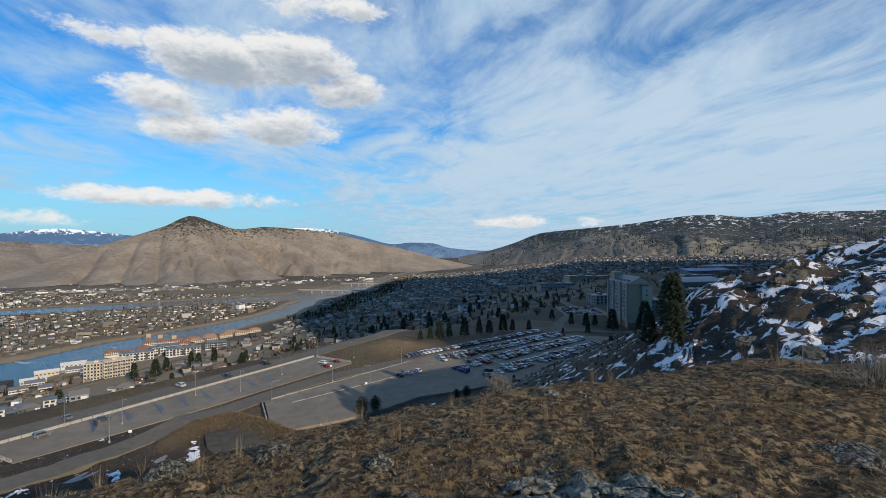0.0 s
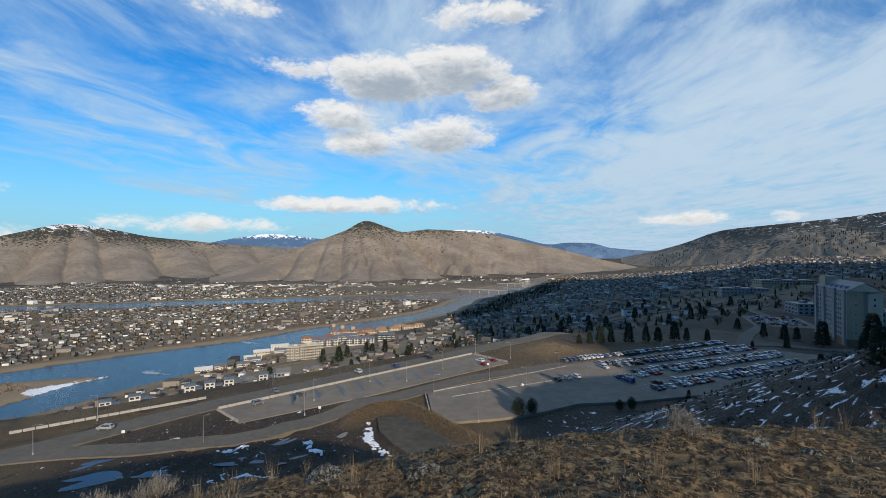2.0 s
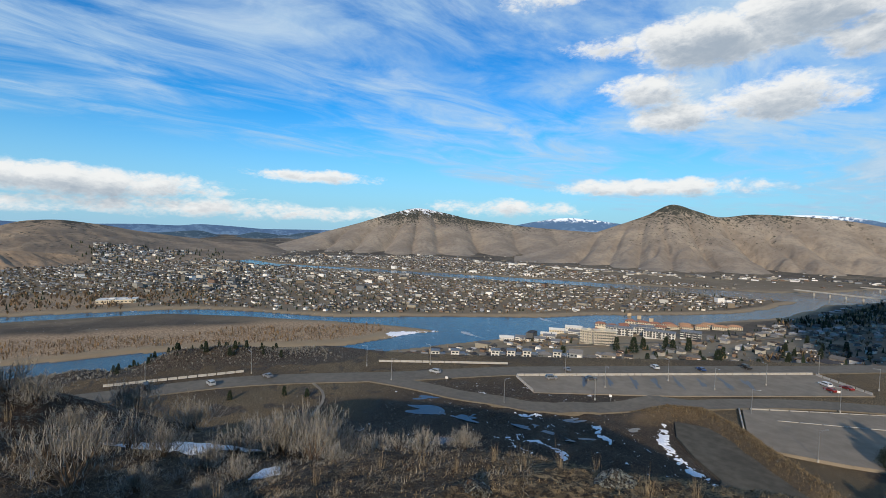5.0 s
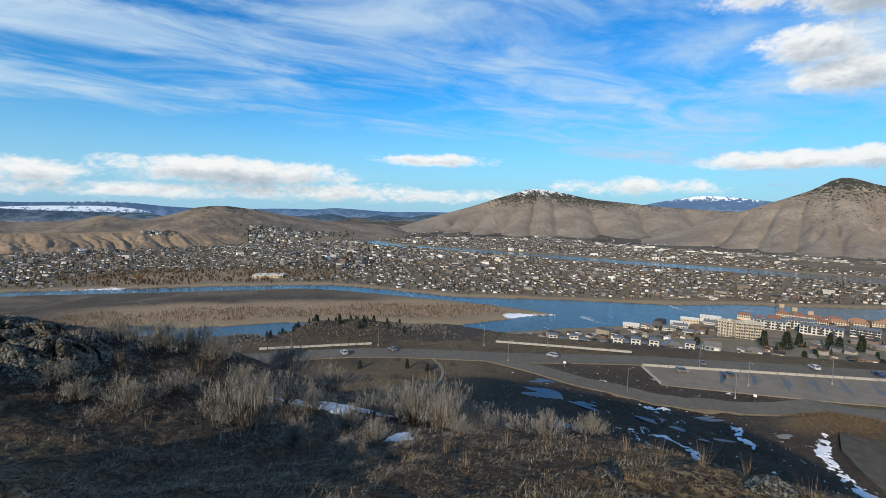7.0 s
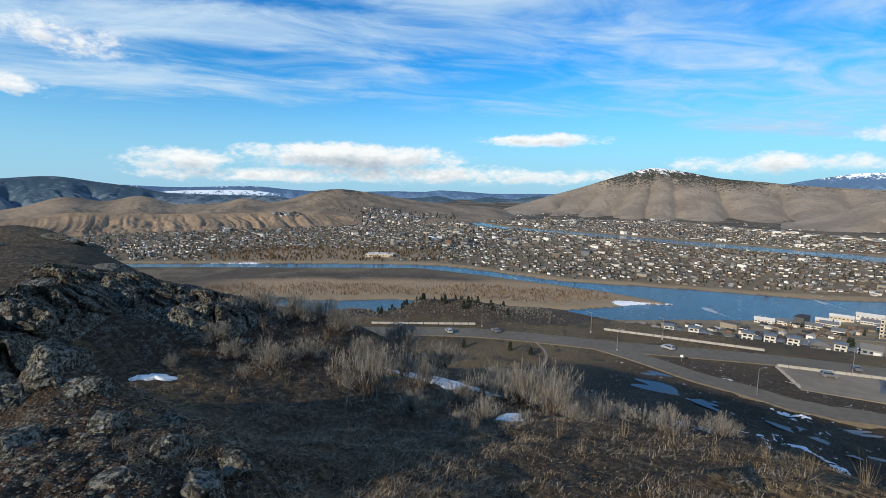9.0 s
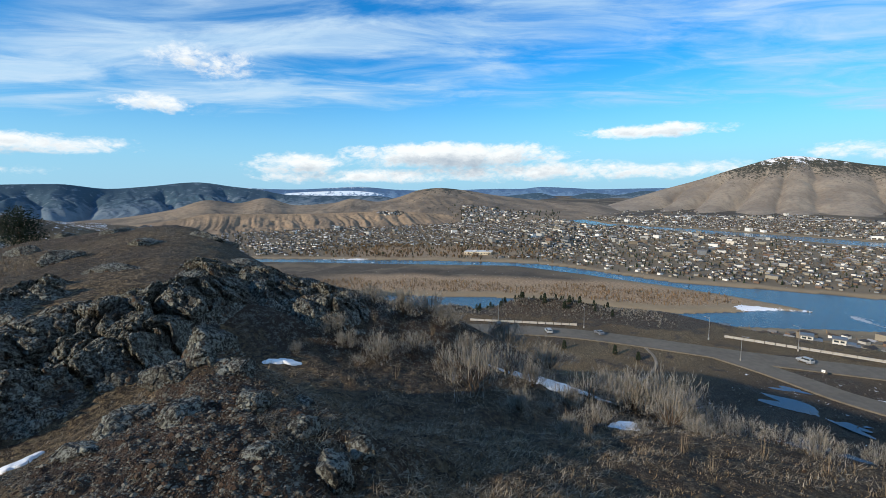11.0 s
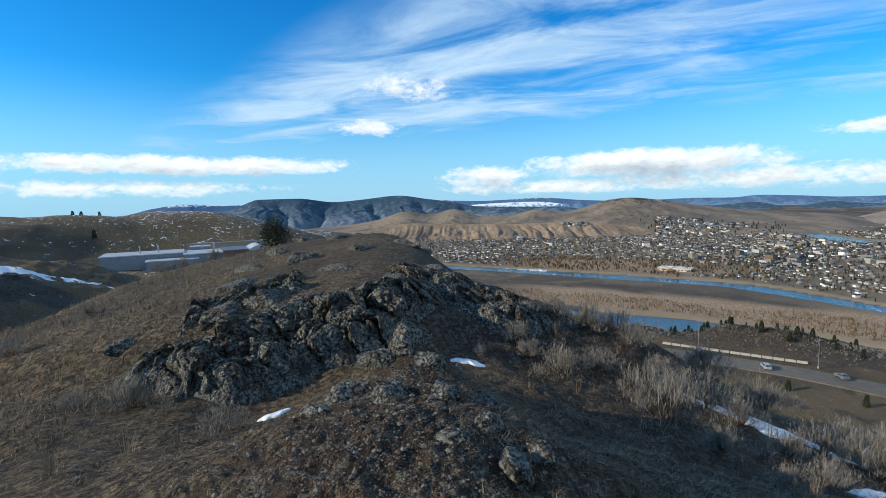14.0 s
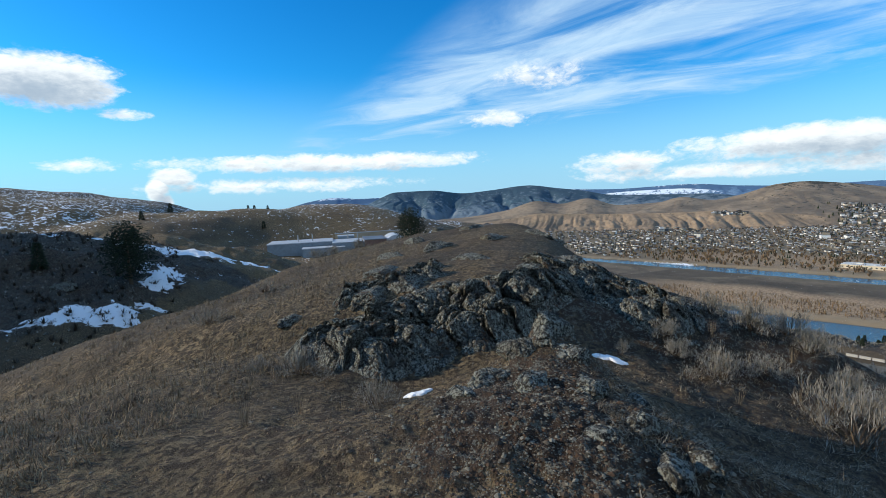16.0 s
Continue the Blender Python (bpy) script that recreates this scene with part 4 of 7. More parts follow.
def rounded(shape, name, mat, width=0.05, segments=2):
    """The shape as a mesh with its edges rounded."""
    bm = bmesh.new()
    verts = [bm.verts.new(p) for p in shape.v]
    for f in shape.f:
        bm.faces.new([verts[i] for i in f])
    bmesh.ops.bevel(bm, geom=bm.edges[:], offset=width, segments=segments, affect="EDGES", profile=0.5)
    data = bpy.data.meshes.new(name)
    bm.to_mesh(data)
    bm.free()
    data.materials.append(mat)
    for p in data.polygons:
        p.use_smooth = True
    return data


# ---------------------------------------------------------------- roads and lots
def strip(name, line, width, lift, mat, label, category, kind="structure", step=4.0, level=True):
    """A paved band along a line of places (x, y), laid on the ground."""
    pts = []
    for (x0, y0), (x1, y1) in zip(line[:-1], line[1:]):
        k = max(1, int(math.hypot(x1 - x0, y1 - y0) / step))
        pts += [(x0 + (x1 - x0) * i / k, y0 + (y1 - y0) * i / k) for i in range(k)]
    pts.append(line[-1])
    p = np.array(pts, float)
    for _ in range(6):
        p[1:-1] = (p[:-2] + 2 * p[1:-1] + p[2:]) / 4
    d = np.gradient(p, axis=0)
    d /= np.linalg.norm(d, axis=1)[:, None]
    n = np.stack([-d[:, 1], d[:, 0]], 1)
    offs = np.linspace(-width / 2, width / 2, 5)
    x = p[:, 0][:, None] + n[:, 0][:, None] * offs
    y = p[:, 1][:, None] + n[:, 1][:, None] * offs
    z = height(x, y) + lift
    z = np.broadcast_to(np.maximum(z.max(1, keepdims=True), z), z.shape) if level else z
    x, y, z = np.concatenate([x[:, :1], x, x[:, -1:]], 1), np.concatenate([y[:, :1], y, y[:, -1:]], 1), np.concatenate([z[:, :1] - 1.5, z, z[:, -1:] - 1.5], 1)
    ob = sheet(name, x[:, ::-1], y[:, ::-1], z[:, ::-1], mat, None, False)
    return tagged(ob, label, category, kind=kind), p


def slab(name, corners, mat, label, lift=0.25):
    """A level paved lot with kerb-high sides."""
    bm = bmesh.new()
    cx, cy = np.mean(corners, 0)
    z = max(float(height(np.array([c[0]]), np.array([c[1]]), False)[0]) for c in corners)
    z = max(z, BENCH) if z < BENCH + 1.2 else BENCH + 0.6
    top = [bm.verts.new((x, y, z + lift)) for x, y in corners]
    low = [bm.verts.new((x, y, z - 4)) for x, y in corners]
    face = bm.faces.new(top)
    for k in range(len(corners)):
        bm.faces.new((top[k], low[k], low[(k + 1) % len(corners)], top[(k + 1) % len(corners)]))
    face.normal_update()
    bmesh.ops.recalc_face_normals(bm, faces=bm.faces[:])
    bmesh.ops.triangulate(bm, faces=[f for f in bm.faces if len(f.verts) > 4])
    data = bpy.data.meshes.new(name)
    bm.to_mesh(data)
    bm.free()
    data.materials.append(mat)
    return tagged(new(name, data), label, "parking lot", kind="structure"), z + lift


MAIN_ROAD = [(-195, -190), (-188, -60), (-182, 0), (-180, 20), (-177, 36), (-171, 52), (-163, 69), (-153, 88), (-144, 112), (-136, 132), (-105, 188), (-73, 244), (-42, 300), (-20, 350), (-30, 420), (-60, 520)]
LOWER_ROAD = [(-155, 80), (-142, 89), (-120, 98), (-100, 112), (-86, 139), (-70, 172), (-55, 196), (-39, 213), (-12, 240), (30, 278), (66, 309), (90, 320), (112, 312), (150, 310), (190, 330)]
CAMPUS_ROAD = [(78, 318), (88, 350), (112, 400), (128, 450), (125, 500), (160, 560)]
TOWN_ROAD = [(-30, 420), (-60, 470), (-40, 540), (30, 600), (140, 660), (260, 700)]
HILL_ROAD = [(-75, 380), (-60, 470), (10, 640), (60, 780), (40, 950), (0, 1150)]
RIVER_ROAD = [(-470, 120), (-430, 240), (-440, 330), (-400, 430), (-330, 560), (-260, 700), (-230, 850)]
strip("road", MAIN_ROAD, 11, 0.35, MAT_ASPHALT, "grey asphalt two-lane hillside road", "road")
strip("road", LOWER_ROAD, 8.5, 0.45, MAT_ASPHALT, "grey asphalt access road past the lots", "road")
strip("road", CAMPUS_ROAD, 8, 0.35, MAT_ASPHALT, "grey asphalt campus road climbing round a bend", "road")
strip("road", TOWN_ROAD, 9, 0.6, MAT_ASPHALT, "grey asphalt road through the houses", "road")
strip("road", HILL_ROAD, 10, 0.8, MAT_ASPHALT, "grey asphalt street running downhill", "road")
strip("road", RIVER_ROAD, 9, 0.8, MAT_ASPHALT, "grey asphalt road along the river bank", "road")
strip("path", [(-166, 58), (-152, 60), (-142, 56), (-132, 46)], 0.9, 0.2, MAT_LOT, "pale gravel track over the building ground", "path")

UPPER_LOT = [(-130, 129), (-67, 241), (-45, 228), (-84, 163), (-113, 121)]
MAIN_LOT = [(-65, 168), (-57, 151), (-48, 142), (-34, 150), (-22, 159), (-9, 174), (12, 184), (58, 214), (108, 268), (112, 290), (66, 305), (-18, 230), (-36, 206)]
_, UPPER_Z = slab("pavement", UPPER_LOT, MAT_LOT, "empty worn asphalt parking lot with painted shadow bands", 0.30)
_, LOT_Z = slab("pavement", MAIN_LOT, MAT_LOT, "worn asphalt parking lot with rows of cars", 0.30)


slab("pavement", [(-72, 139), (-64, 143), (-48, 136), (-34, 126), (-31, 121), (-44, 106), (-48, 115), (-57, 121), (-66, 129)], plain("packed_gravel", (0.082, 0.074, 0.058), 0.95, 0, 0.4, 0.3), "bare packed gravel pad beside the dug soil", 0.14)

strip("pavement", [(124, 392), (128, 448)], 40, 0.25, MAT_LOT, "worn asphalt campus lot with parked cars", "parking lot")


def barrier_run(a, b, z0, z1, gap=3.0):
    """A row of concrete barrier blocks."""
    block = Shape()
    block.add([(-1.45, -0.3, 0), (1.45, -0.3, 0), (1.45, 0.3, 0), (-1.45, 0.3, 0), (-1.45, -0.12, 0.35), (1.45, -0.12, 0.35), (1.45, 0.12, 0.35), (-1.45, 0.12, 0.35), (-1.45, -0.1, 0.85), (1.45, -0.1, 0.85), (1.45, 0.1, 0.85), (-1.45, 0.1, 0.85)],
              [(0, 3, 2, 1), (8, 9, 10, 11), (0, 1, 5, 4), (2, 3, 7, 6), (4, 5, 9, 8), (6, 7, 11, 10), (1, 2, 6, 5), (5, 6, 10, 9), (3, 0, 4, 7), (7, 4, 8, 11)])
    data = block.mesh("barrier_block", MAT_CURB)
    n = int(math.hypot(b[0] - a[0], b[1] - a[1]) / gap)
    turn = math.degrees(math.atan2(b[1] - a[1], b[0] - a[0]))
    for k in range(n):
        s = (k + 0.5) / n
        x, y = a[0] + (b[0] - a[0]) * s, a[1] + (b[1] - a[1]) * s
        z = (z0 + (z1 - z0) * s) if z0 is not None else ground_at(x, y) + 0.3
        ob = new("barrier", data)
        ob.matrix_basis = pose(x, y, z, 0, 0, turn)
        tagged(ob, "pale concrete road barrier block on the road edge", "barrier", "barriers along the road")


barrier_run((-130, 129.3), (-67.4, 240.6), UPPER_Z, UPPER_Z)
barrier_run((-129.6, 128.4), (-113.6, 121.4), UPPER_Z, UPPER_Z)
barrier_run((-174, 91), (-157, 117), None, None)
barrier_run((-157, 117), (-143.5, 137), None, None)
barrier_run((-193, -4), (-187, 40), None, None)
barrier_run((-66.4, 240.4), (-45.6, 228.6), UPPER_Z, UPPER_Z)


def lot_kerbs():
    """Low concrete kerbs that part the lot."""
    for line in ([(-64, 171), (-17, 228)], [(-55, 167), (-15, 207)], [(-66, 168), (-58, 151.5)]):
        (x0, y0), (x1, y1) = line
        n = int(math.hypot(x1 - x0, y1 - y0) / 6)
        turn = math.degrees(math.atan2(y1 - y0, x1 - x0))
        data = rounded(Shape().box(-2.9, -.2, -.3, 2.9, .2, .16), "kerb", MAT_CURB, .04, 1)
        for k in range(n):
            f = (k + .5) / n
            ob = new("kerb", data)
            ob.matrix_basis = pose(x0 + (x1 - x0) * f, y0 + (y1 - y0) * f, LOT_Z, 0, 0, turn)
            tagged(ob, "low pale concrete kerb on the parking lot", "kerb", "kerbs of the lots", "structure")


lot_kerbs()


# painted stall lines
def stall_lines():
    s = Shape()
    ux, uy = 0.746, 0.666
    for row in (2.5, 15.6, 32.6, 49.6):
        for k in range(42):
            a = 2 + k * 2.7
            for o in (-2.6, 2.6):
                x0, y0 = -20 + ux * a + uy * (row + o), 236 + uy * a - ux * (row + o)
                v = []
                for da, do in ((-0.06, -2.4), (0.06, -2.4), (0.06, 2.4), (-0.06, 2.4)):
                    v.append((x0 + ux * da + uy * do, y0 + uy * da - ux * do, LOT_Z + 0.006))
                s.add(v, [(0, 1, 2, 3)])
    return tagged(new("stall_markings", s.mesh("stall_markings", plain("lot_paint", (0.5, 0.49, 0.45), 0.8))), "faded white painted parking stall lines", "road marking", kind="structure")


# ---------------------------------------------------------------- cars
def car_model(kind):
    """A parked car with its parts, its length along y."""
    L, W, H = {"sedan": (4.6, 1.8, 1.45), "suv": (4.7, 1.88, 1.72), "pickup": (5.5, 1.95, 1.85), "van": (5.6, 2.0, 2.3)}[kind]
    root = thing("car", Matrix.Identity(4), "", "car", "cars in the parking lot")
    profile = {"sedan": [(0, .35), (0, .75), (.08, .82), (.30, .90), (.42, 1.42), (.70, 1.43), (.86, .98), (1, .92), (1, .35)],
               "suv": [(0, .38), (0, .85), (.06, .98), (.27, 1.05), (.38, 1.68), (.90, 1.70), (.99, 1.05), (1, .95), (1, .38)],
               "pickup": [(0, .45), (0, .95), (.05, 1.05), (.25, 1.12), (.35, 1.80), (.58, 1.82), (.62, 1.15), (1, 1.15), (1, .45)],
               "van": [(0, .38), (0, .95), (.06, 1.1), (.16, 1.25), (.27, 2.18), (.97, 2.26), (1, 2.1), (1, 1.0), (1, .38)]}[kind]
    # body: a lofted shell, drawn in above the waist
    s = Shape()
    rings = []
    for side in (-1, -0.86, 0.86, 1):
        rings.append([(side * W / 2 * (1 - 0.16 * max(0, (h - 1.0)) / 0.8), (0.5 - q) * L * (1 if abs(side) < 1 else 0.985), h if abs(side) < 1 else h * 0.985) for q, h in profile])
    n = len(profile)
    v = [p for r in rings for p in r]
    f = [(i * n + k, (i + 1) * n + k, (i + 1) * n + (k + 1) % n, i * n + (k + 1) % n) for i in range(3) for k in range(n)]
    f += [tuple(range(n)), tuple(range(3 * n, 4 * n))[::-1]]
    s.add(v, f)
    part("body", s.mesh("car_body", MAT_CARS), root)
    # windows lie a little proud of the shell
    def pane(points):
        g = Shape()
        g.add(points, [tuple(range(len(points)))])
        return g
    (q0, h0), (q1, h1) = profile[3], profile[4]
    w = W * 0.40
    def on(q, h, e=0.012):
        return ((0.5 - q) * L + e, h + e)
    ya, za = on(q0 + (q1 - q0) * .12, h0 + (h1 - h0) * .12)
    yb, zb = on(q0 + (q1 - q0) * .9, h0 + (h1 - h0) * .9)
    part("windscreen", pane([(-w, ya, za), (w, ya, za), (w * .92, yb, zb), (-w * .92, yb, zb)]).mesh("windscreen", MAT_GLASS), root)
    j = 5 if kind != "van" else 5
    (q2, h2), (q3, h3) = profile[j], profile[j + 1]
    lo = h0 + 0.06
    for side in (-1, 1):
        def out(h):
            return side * (W / 2 * (1 - 0.16 * max(0, (h - 1.0)) / 0.8) + 0.006)
        ys = [(0.5 - (q0 + .04)) * L, (0.5 - (q1 + .03)) * L, (0.5 - (min(q2, .93) - .02)) * L, (0.5 - (min(q3, .95) - .05)) * L]
        if kind == "van":
            ys[2], ys[3] = (0.5 - .45) * L, (0.5 - .47) * L
        pts = [(out(lo), ys[0], lo), (out(h1 - .1), ys[1], h1 - .1), (out(h1 - .1), ys[2], h1 - .1), (out(lo), ys[3], lo)]
        part("side_window", pane(pts if side < 0 else pts[::-1]).mesh("side_window", MAT_GLASS), root)
    if kind in ("sedan", "suv"):
        ya, za = (0.5 - q2 - (q3 - q2) * .1) * L - .012, h2 + (h3 - h2) * .1 + .012
        yb, zb = (0.5 - q2 - (q3 - q2) * .85) * L - .012, h2 + (h3 - h2) * .85 + .012
        part("rear_window", pane([(w * .92, ya, za), (-w * .92, ya, za), (-w, yb, zb), (w, yb, zb)]).mesh("rear_window", MAT_GLASS), root)
    tyre = Shape()
    sides = 12
    for x in (-0.11, 0.11):
        tyre.v += [(x, 0.33 * math.cos(2 * math.pi * k / sides), 0.33 * math.sin(2 * math.pi * k / sides)) for k in range(sides)]
    tyre.f = [(k, (k + 1) % sides, sides + (k + 1) % sides, sides + k) for k in range(sides)] + [tuple(range(sides))[::-1], tuple(range(sides, 2 * sides))]
    tyre.m = [0] * sides + [0, 1]
    data = tyre.mesh("tyre", MAT_TYRE, MAT_RIM)
    for y in (0.31 * L, -0.29 * L):
        for side in (1, -1):
            part("wheel", data, root, pose(side * (W / 2 - 0.1), y, 0.33, 0, 0, 0 if side > 0 else 180))
    return root


def park_cars():
    rng = random.Random(4)
    labels = {"sedan": "parked sedan with dark windows on worn asphalt", "suv": "parked sport utility car on worn asphalt", "pickup": "parked pickup truck on worn asphalt", "van": "parked white panel van with few windows"}
    models = {k: car_model(k) for k in labels}
    used = set()

    def put(kind, x, y, z, turn):
        m = pose(x, y, z, 0, 0, turn)
        if kind not in used:
            used.add(kind)
            models[kind].matrix_basis = m
            ob = models[kind]
        else:
            ob = copy_thing(models[kind], m)
        tagged(ob, labels[kind])
        return ob

    ux, uy = 0.746, 0.666
    face = math.degrees(math.atan2(uy, ux))
    rows = [(0.0, 2, 118, .96), (13.0, 14, 116, .95), (18.2, 8, 118, .95), (30.0, 18, 116, .95), (35.2, 4, 114, .88), (47.0, 12, 104, .9), (52.2, 6, 76, .75)]
    n = 0
    for off, a0, a1, full in rows:
        a = a0
        while a < a1:
            thin = full if a > 40 or off < 10 else full * 0.75
            if rng.random() < thin and n < 300:
                x, y = -20 + ux * a + uy * (off + rng.uniform(-.25, .25)), 236 + uy * a - ux * (off + 0)
                put(rng.choices(["sedan", "suv", "pickup"], [5, 4, 1.6])[0], x, y, LOT_Z, face + (0 if rng.random() < .5 else 180) + rng.uniform(-2, 2))
                n += 1
            a += 2.7
    # few cars apart: rows thin out to the west
    for a, off, kind in ((-22, 26, "sedan"), (-17, 26, "sedan"), (-12, 26, "suv"), (4, 40, "van")):
        put(kind, -20 + ux * a + uy * off, 236 + uy * a - ux * off, LOT_Z, face)
    for s, o, kind in ((0.10, 4, "suv"), (0.22, 5, "sedan"), (0.93, 14, "suv"), (0.97, 18, "sedan"), (0.9, 20, "sedan")):
        x, y = -130 + 63 * s + 0.87 * o, 129 + 112 * s - 0.49 * o
        tagged(put(kind, x, y, UPPER_Z, -29 if o < 10 else 60), group="cars in the upper lot")
    for row in range(4):        # the campus lot by the bend
        for k in range(11):
            if rng.random() < .85:
                x, y = 108 + 3.0 * k + 1.2 * row, 402 + 11 * row + (3 if row % 2 else 0) + .25 * k
                tagged(put(rng.choice(["sedan", "suv", "sedan", "pickup"]), x, y, ground_at(x, y) + .32, 5 + rng.uniform(-2, 2)), group="cars in the campus lot")
    for x, y, kind, turn in ((-149, 103, "suv", 112), (-177, 27, "suv", 98), (-183, 8, "van", 95), (-176, 46, "sedan", 110), (-124, 152, "sedan", 60), (-107, 188, "suv", 60), (-95, 203, "sedan", 60), (-86, 224, "suv", -120)):
        tagged(put(kind, x, y, ground_at(x, y) + 0.5, turn), group="cars on the hillside road")


park_cars()
stall_lines()


# ---------------------------------------------------------------- lamps and signs of the bench
def street_lamps():
    pole = Shape().tube([(0, 0, 0, .11), (0, 0, 4, .085), (0, 0, 8.4, .06)], 8)
    base = Shape().tube([(0, 0, 0, .28), (0, 0, .7, .26)], 8)
    arm = Shape().box(-.04, -.04, 8.3, 1.9, .04, 8.4).add([(0, -.03, 7.6), (0, .03, 7.6), (1.0, .03, 8.3), (1.0, -.03, 8.3)], [(0, 1, 2, 3)])
    head = Shape().box(1.6, -.16, 8.28, 2.35, .16, 8.44)
    root = thing("street_lamp", Matrix.Identity(4), "tall grey steel street lamp with a single arm", "street lamp", "street lamps of the lots and road")
    part("pole", pole.mesh("pole", MAT_STEEL), root)
    part("base", base.mesh("base", MAT_CURB), root, None, "pale concrete lamp foot")
    part("arm", arm.mesh("arm", MAT_STEEL), root)
    part("lamp_head", rounded(head, "lamp_head", MAT_STEEL, .04), root)
    spots = [(-62, 167, 30), (-39, 147, 60), (-47, 196, 210), (-30, 190, 200), (-72, 206, 150), (-80, 182, -30), (-95, 177, 150), (-103, 148, -30), (-120, 146, 150), (-97, 134, 60), (-66, 243, 240), (-20, 222, 220), (10, 206, 30), (28, 262, 40), (55, 250, 40), (74, 296, 40),
             (-160, 108, 200), (-171, 84, 210), (-184, 42, 190), (-189, 8, 0), (-195, -60, 0), (-150, 84, 30), (-110, 104, 90), (120, 300, 90), (108, 362, 0), (-46, 238, 220)]
    for k, (x, y, t) in enumerate(spots):
        m = pose(x, y, max(ground_at(x, y), BENCH) + 0.2, 0, 0, t)
        if k:
            copy_thing(root, m)
        else:
            root.matrix_basis = m


street_lamps()


def lot_signs():
    post = Shape().tube([(0, 0, 0, .04), (0, 0, 2.0, .04)], 6).mesh("post", MAT_STEEL)
    board = rounded(Shape().box(-.45, -.03, 1.5, .45, .03, 2.3), "board", plain("white_sign", (0.75, 0.75, 0.74), 0.5), .02)
    for x, y, t in ((-31, 186, 10), (-93, 137, 20), (-137, 100, 40), (-52, 214, 20)):
        root = thing("sign", pose(x, y, BENCH + 0.5, 0, 0, t), "small white sign board on a steel post", "sign", "signs of the lots")
        part("post", post, root)
        part("board", board, root)


lot_signs()


def puddles():
    """Standing meltwater on building ground and lots, plus shadow bands painted on asphalt."""
    # Dark material for the wet apron and for the painted shadow bands.
    wet, _, wet_shadow_shader, _ = surface("wet_and_shadow_asphalt", 0.35)
    wet_shadow_shader.inputs["Base Color"].default_value = (0.05, 0.056, 0.066, 1)
    mat, n, shader, at = surface("meltwater", 0.06)
    shader.inputs["Base Color"].default_value = (0.05, 0.055, 0.06, 1)
    shader.inputs["Specular IOR Level"].default_value = 0.6
    rng = random.Random(8)
    spots = [(-118, 82, 9, 3.4, 40), (-109, 86, 5, 1.8, 30), (-129, 86, 4, 1.6, 70), (-91, 99, 6, 2, 30), (-90, 111, 6, 1.5, 75), (-98, 73, 6, 1.8, 60), (-84, 70, 5, 1.6, 20), (-80, 104, 4, 1.2, 60), (-76, 122, 4, 1.0, 70), (-54, 155, 8, 3, 122)]
    # Eight long bands along the sun's heading: cast shadows put in as dark colour.
    spots += [(-112 + 5.2 * k + rng.uniform(-1, 1), 148 + 7.6 * k, rng.uniform(5, 8), rng.uniform(.7, 1.3), 132) for k in range(8)]
    for x, y, w, h, turn in spots:
        bm = bmesh.new()
        ca, sa = math.cos(radians(turn)), math.sin(radians(turn))
        ring = []
        z = sum(ground_at(x + dx, y + dy) for dx in (-3, 0, 3) for dy in (-3, 0, 3)) / 9 + 0.05
        z = UPPER_Z + 0.008 if y > 140 else z
        for k in range(28):
            a = 2 * math.pi * k / 28
            r = 1 + 0.35 * math.sin(3 * a + x) + 0.2 * math.sin(5 * a + y) + rng.uniform(-.08, .08)
            u, v = w * r * math.cos(a), h * r * math.sin(a)
            ring.append(bm.verts.new((x + u * ca - v * sa, y + u * sa + v * ca, z)))
        bm.faces.new(ring)
        data = bpy.data.meshes.new("puddle")
        bm.to_mesh(data)
        bm.free()
        data.materials.append(wet if y > 140 else mat)
        tagged(new("puddle", data), "meltwater puddle reflecting the sky, wet patch, or painted shadow band on asphalt", "puddle", "puddles on the building ground", "structure")


puddles()


# ---------------------------------------------------------------- buildings
MAT_CREAM = plain("cream_stucco", (0.52, 0.45, 0.335), 0.85, 0, 1.5, 0.10)
MAT_TAN = plain("tan_stucco", (0.40, 0.31, 0.21), 0.85, 0, 1.5, 0.12)
MAT_GREY = plain("grey_cladding", (0.27, 0.255, 0.24), 0.8, 0, 1.5, 0.12)
MAT_BRICKBASE = plain("brown_base", (0.22, 0.13, 0.08), 0.85, 0, 2.0, 0.15)
MAT_SLATE = plain("grey_metal_roof", (0.16, 0.168, 0.18), 0.5, 0.2, 1.0, 0.12)
MAT_IVORY = plain("ivory_stucco", (0.58, 0.51, 0.39), 0.85, 0, 1.5, 0.10)
MAT_WHITE = plain("white_render", (0.56, 0.55, 0.52), 0.8, 0, 1.0, 0.08)
MAT_REDROOF = plain("red_tile_roof", (0.26, 0.125, 0.085), 0.8, 0, 1.5, 0.25)
MAT_BLUEROOF = plain("blue_sheet_roof", (0.10, 0.20, 0.34), 0.5, 0.1, 1.0, 0.12)
MAT_PALE = plain("pale_grey_roof", (0.40, 0.42, 0.45), 0.6, 0, 1.0, 0.15)
MAT_FRAME = plain("window_frame_paint", (0.6, 0.59, 0.56), 0.6)


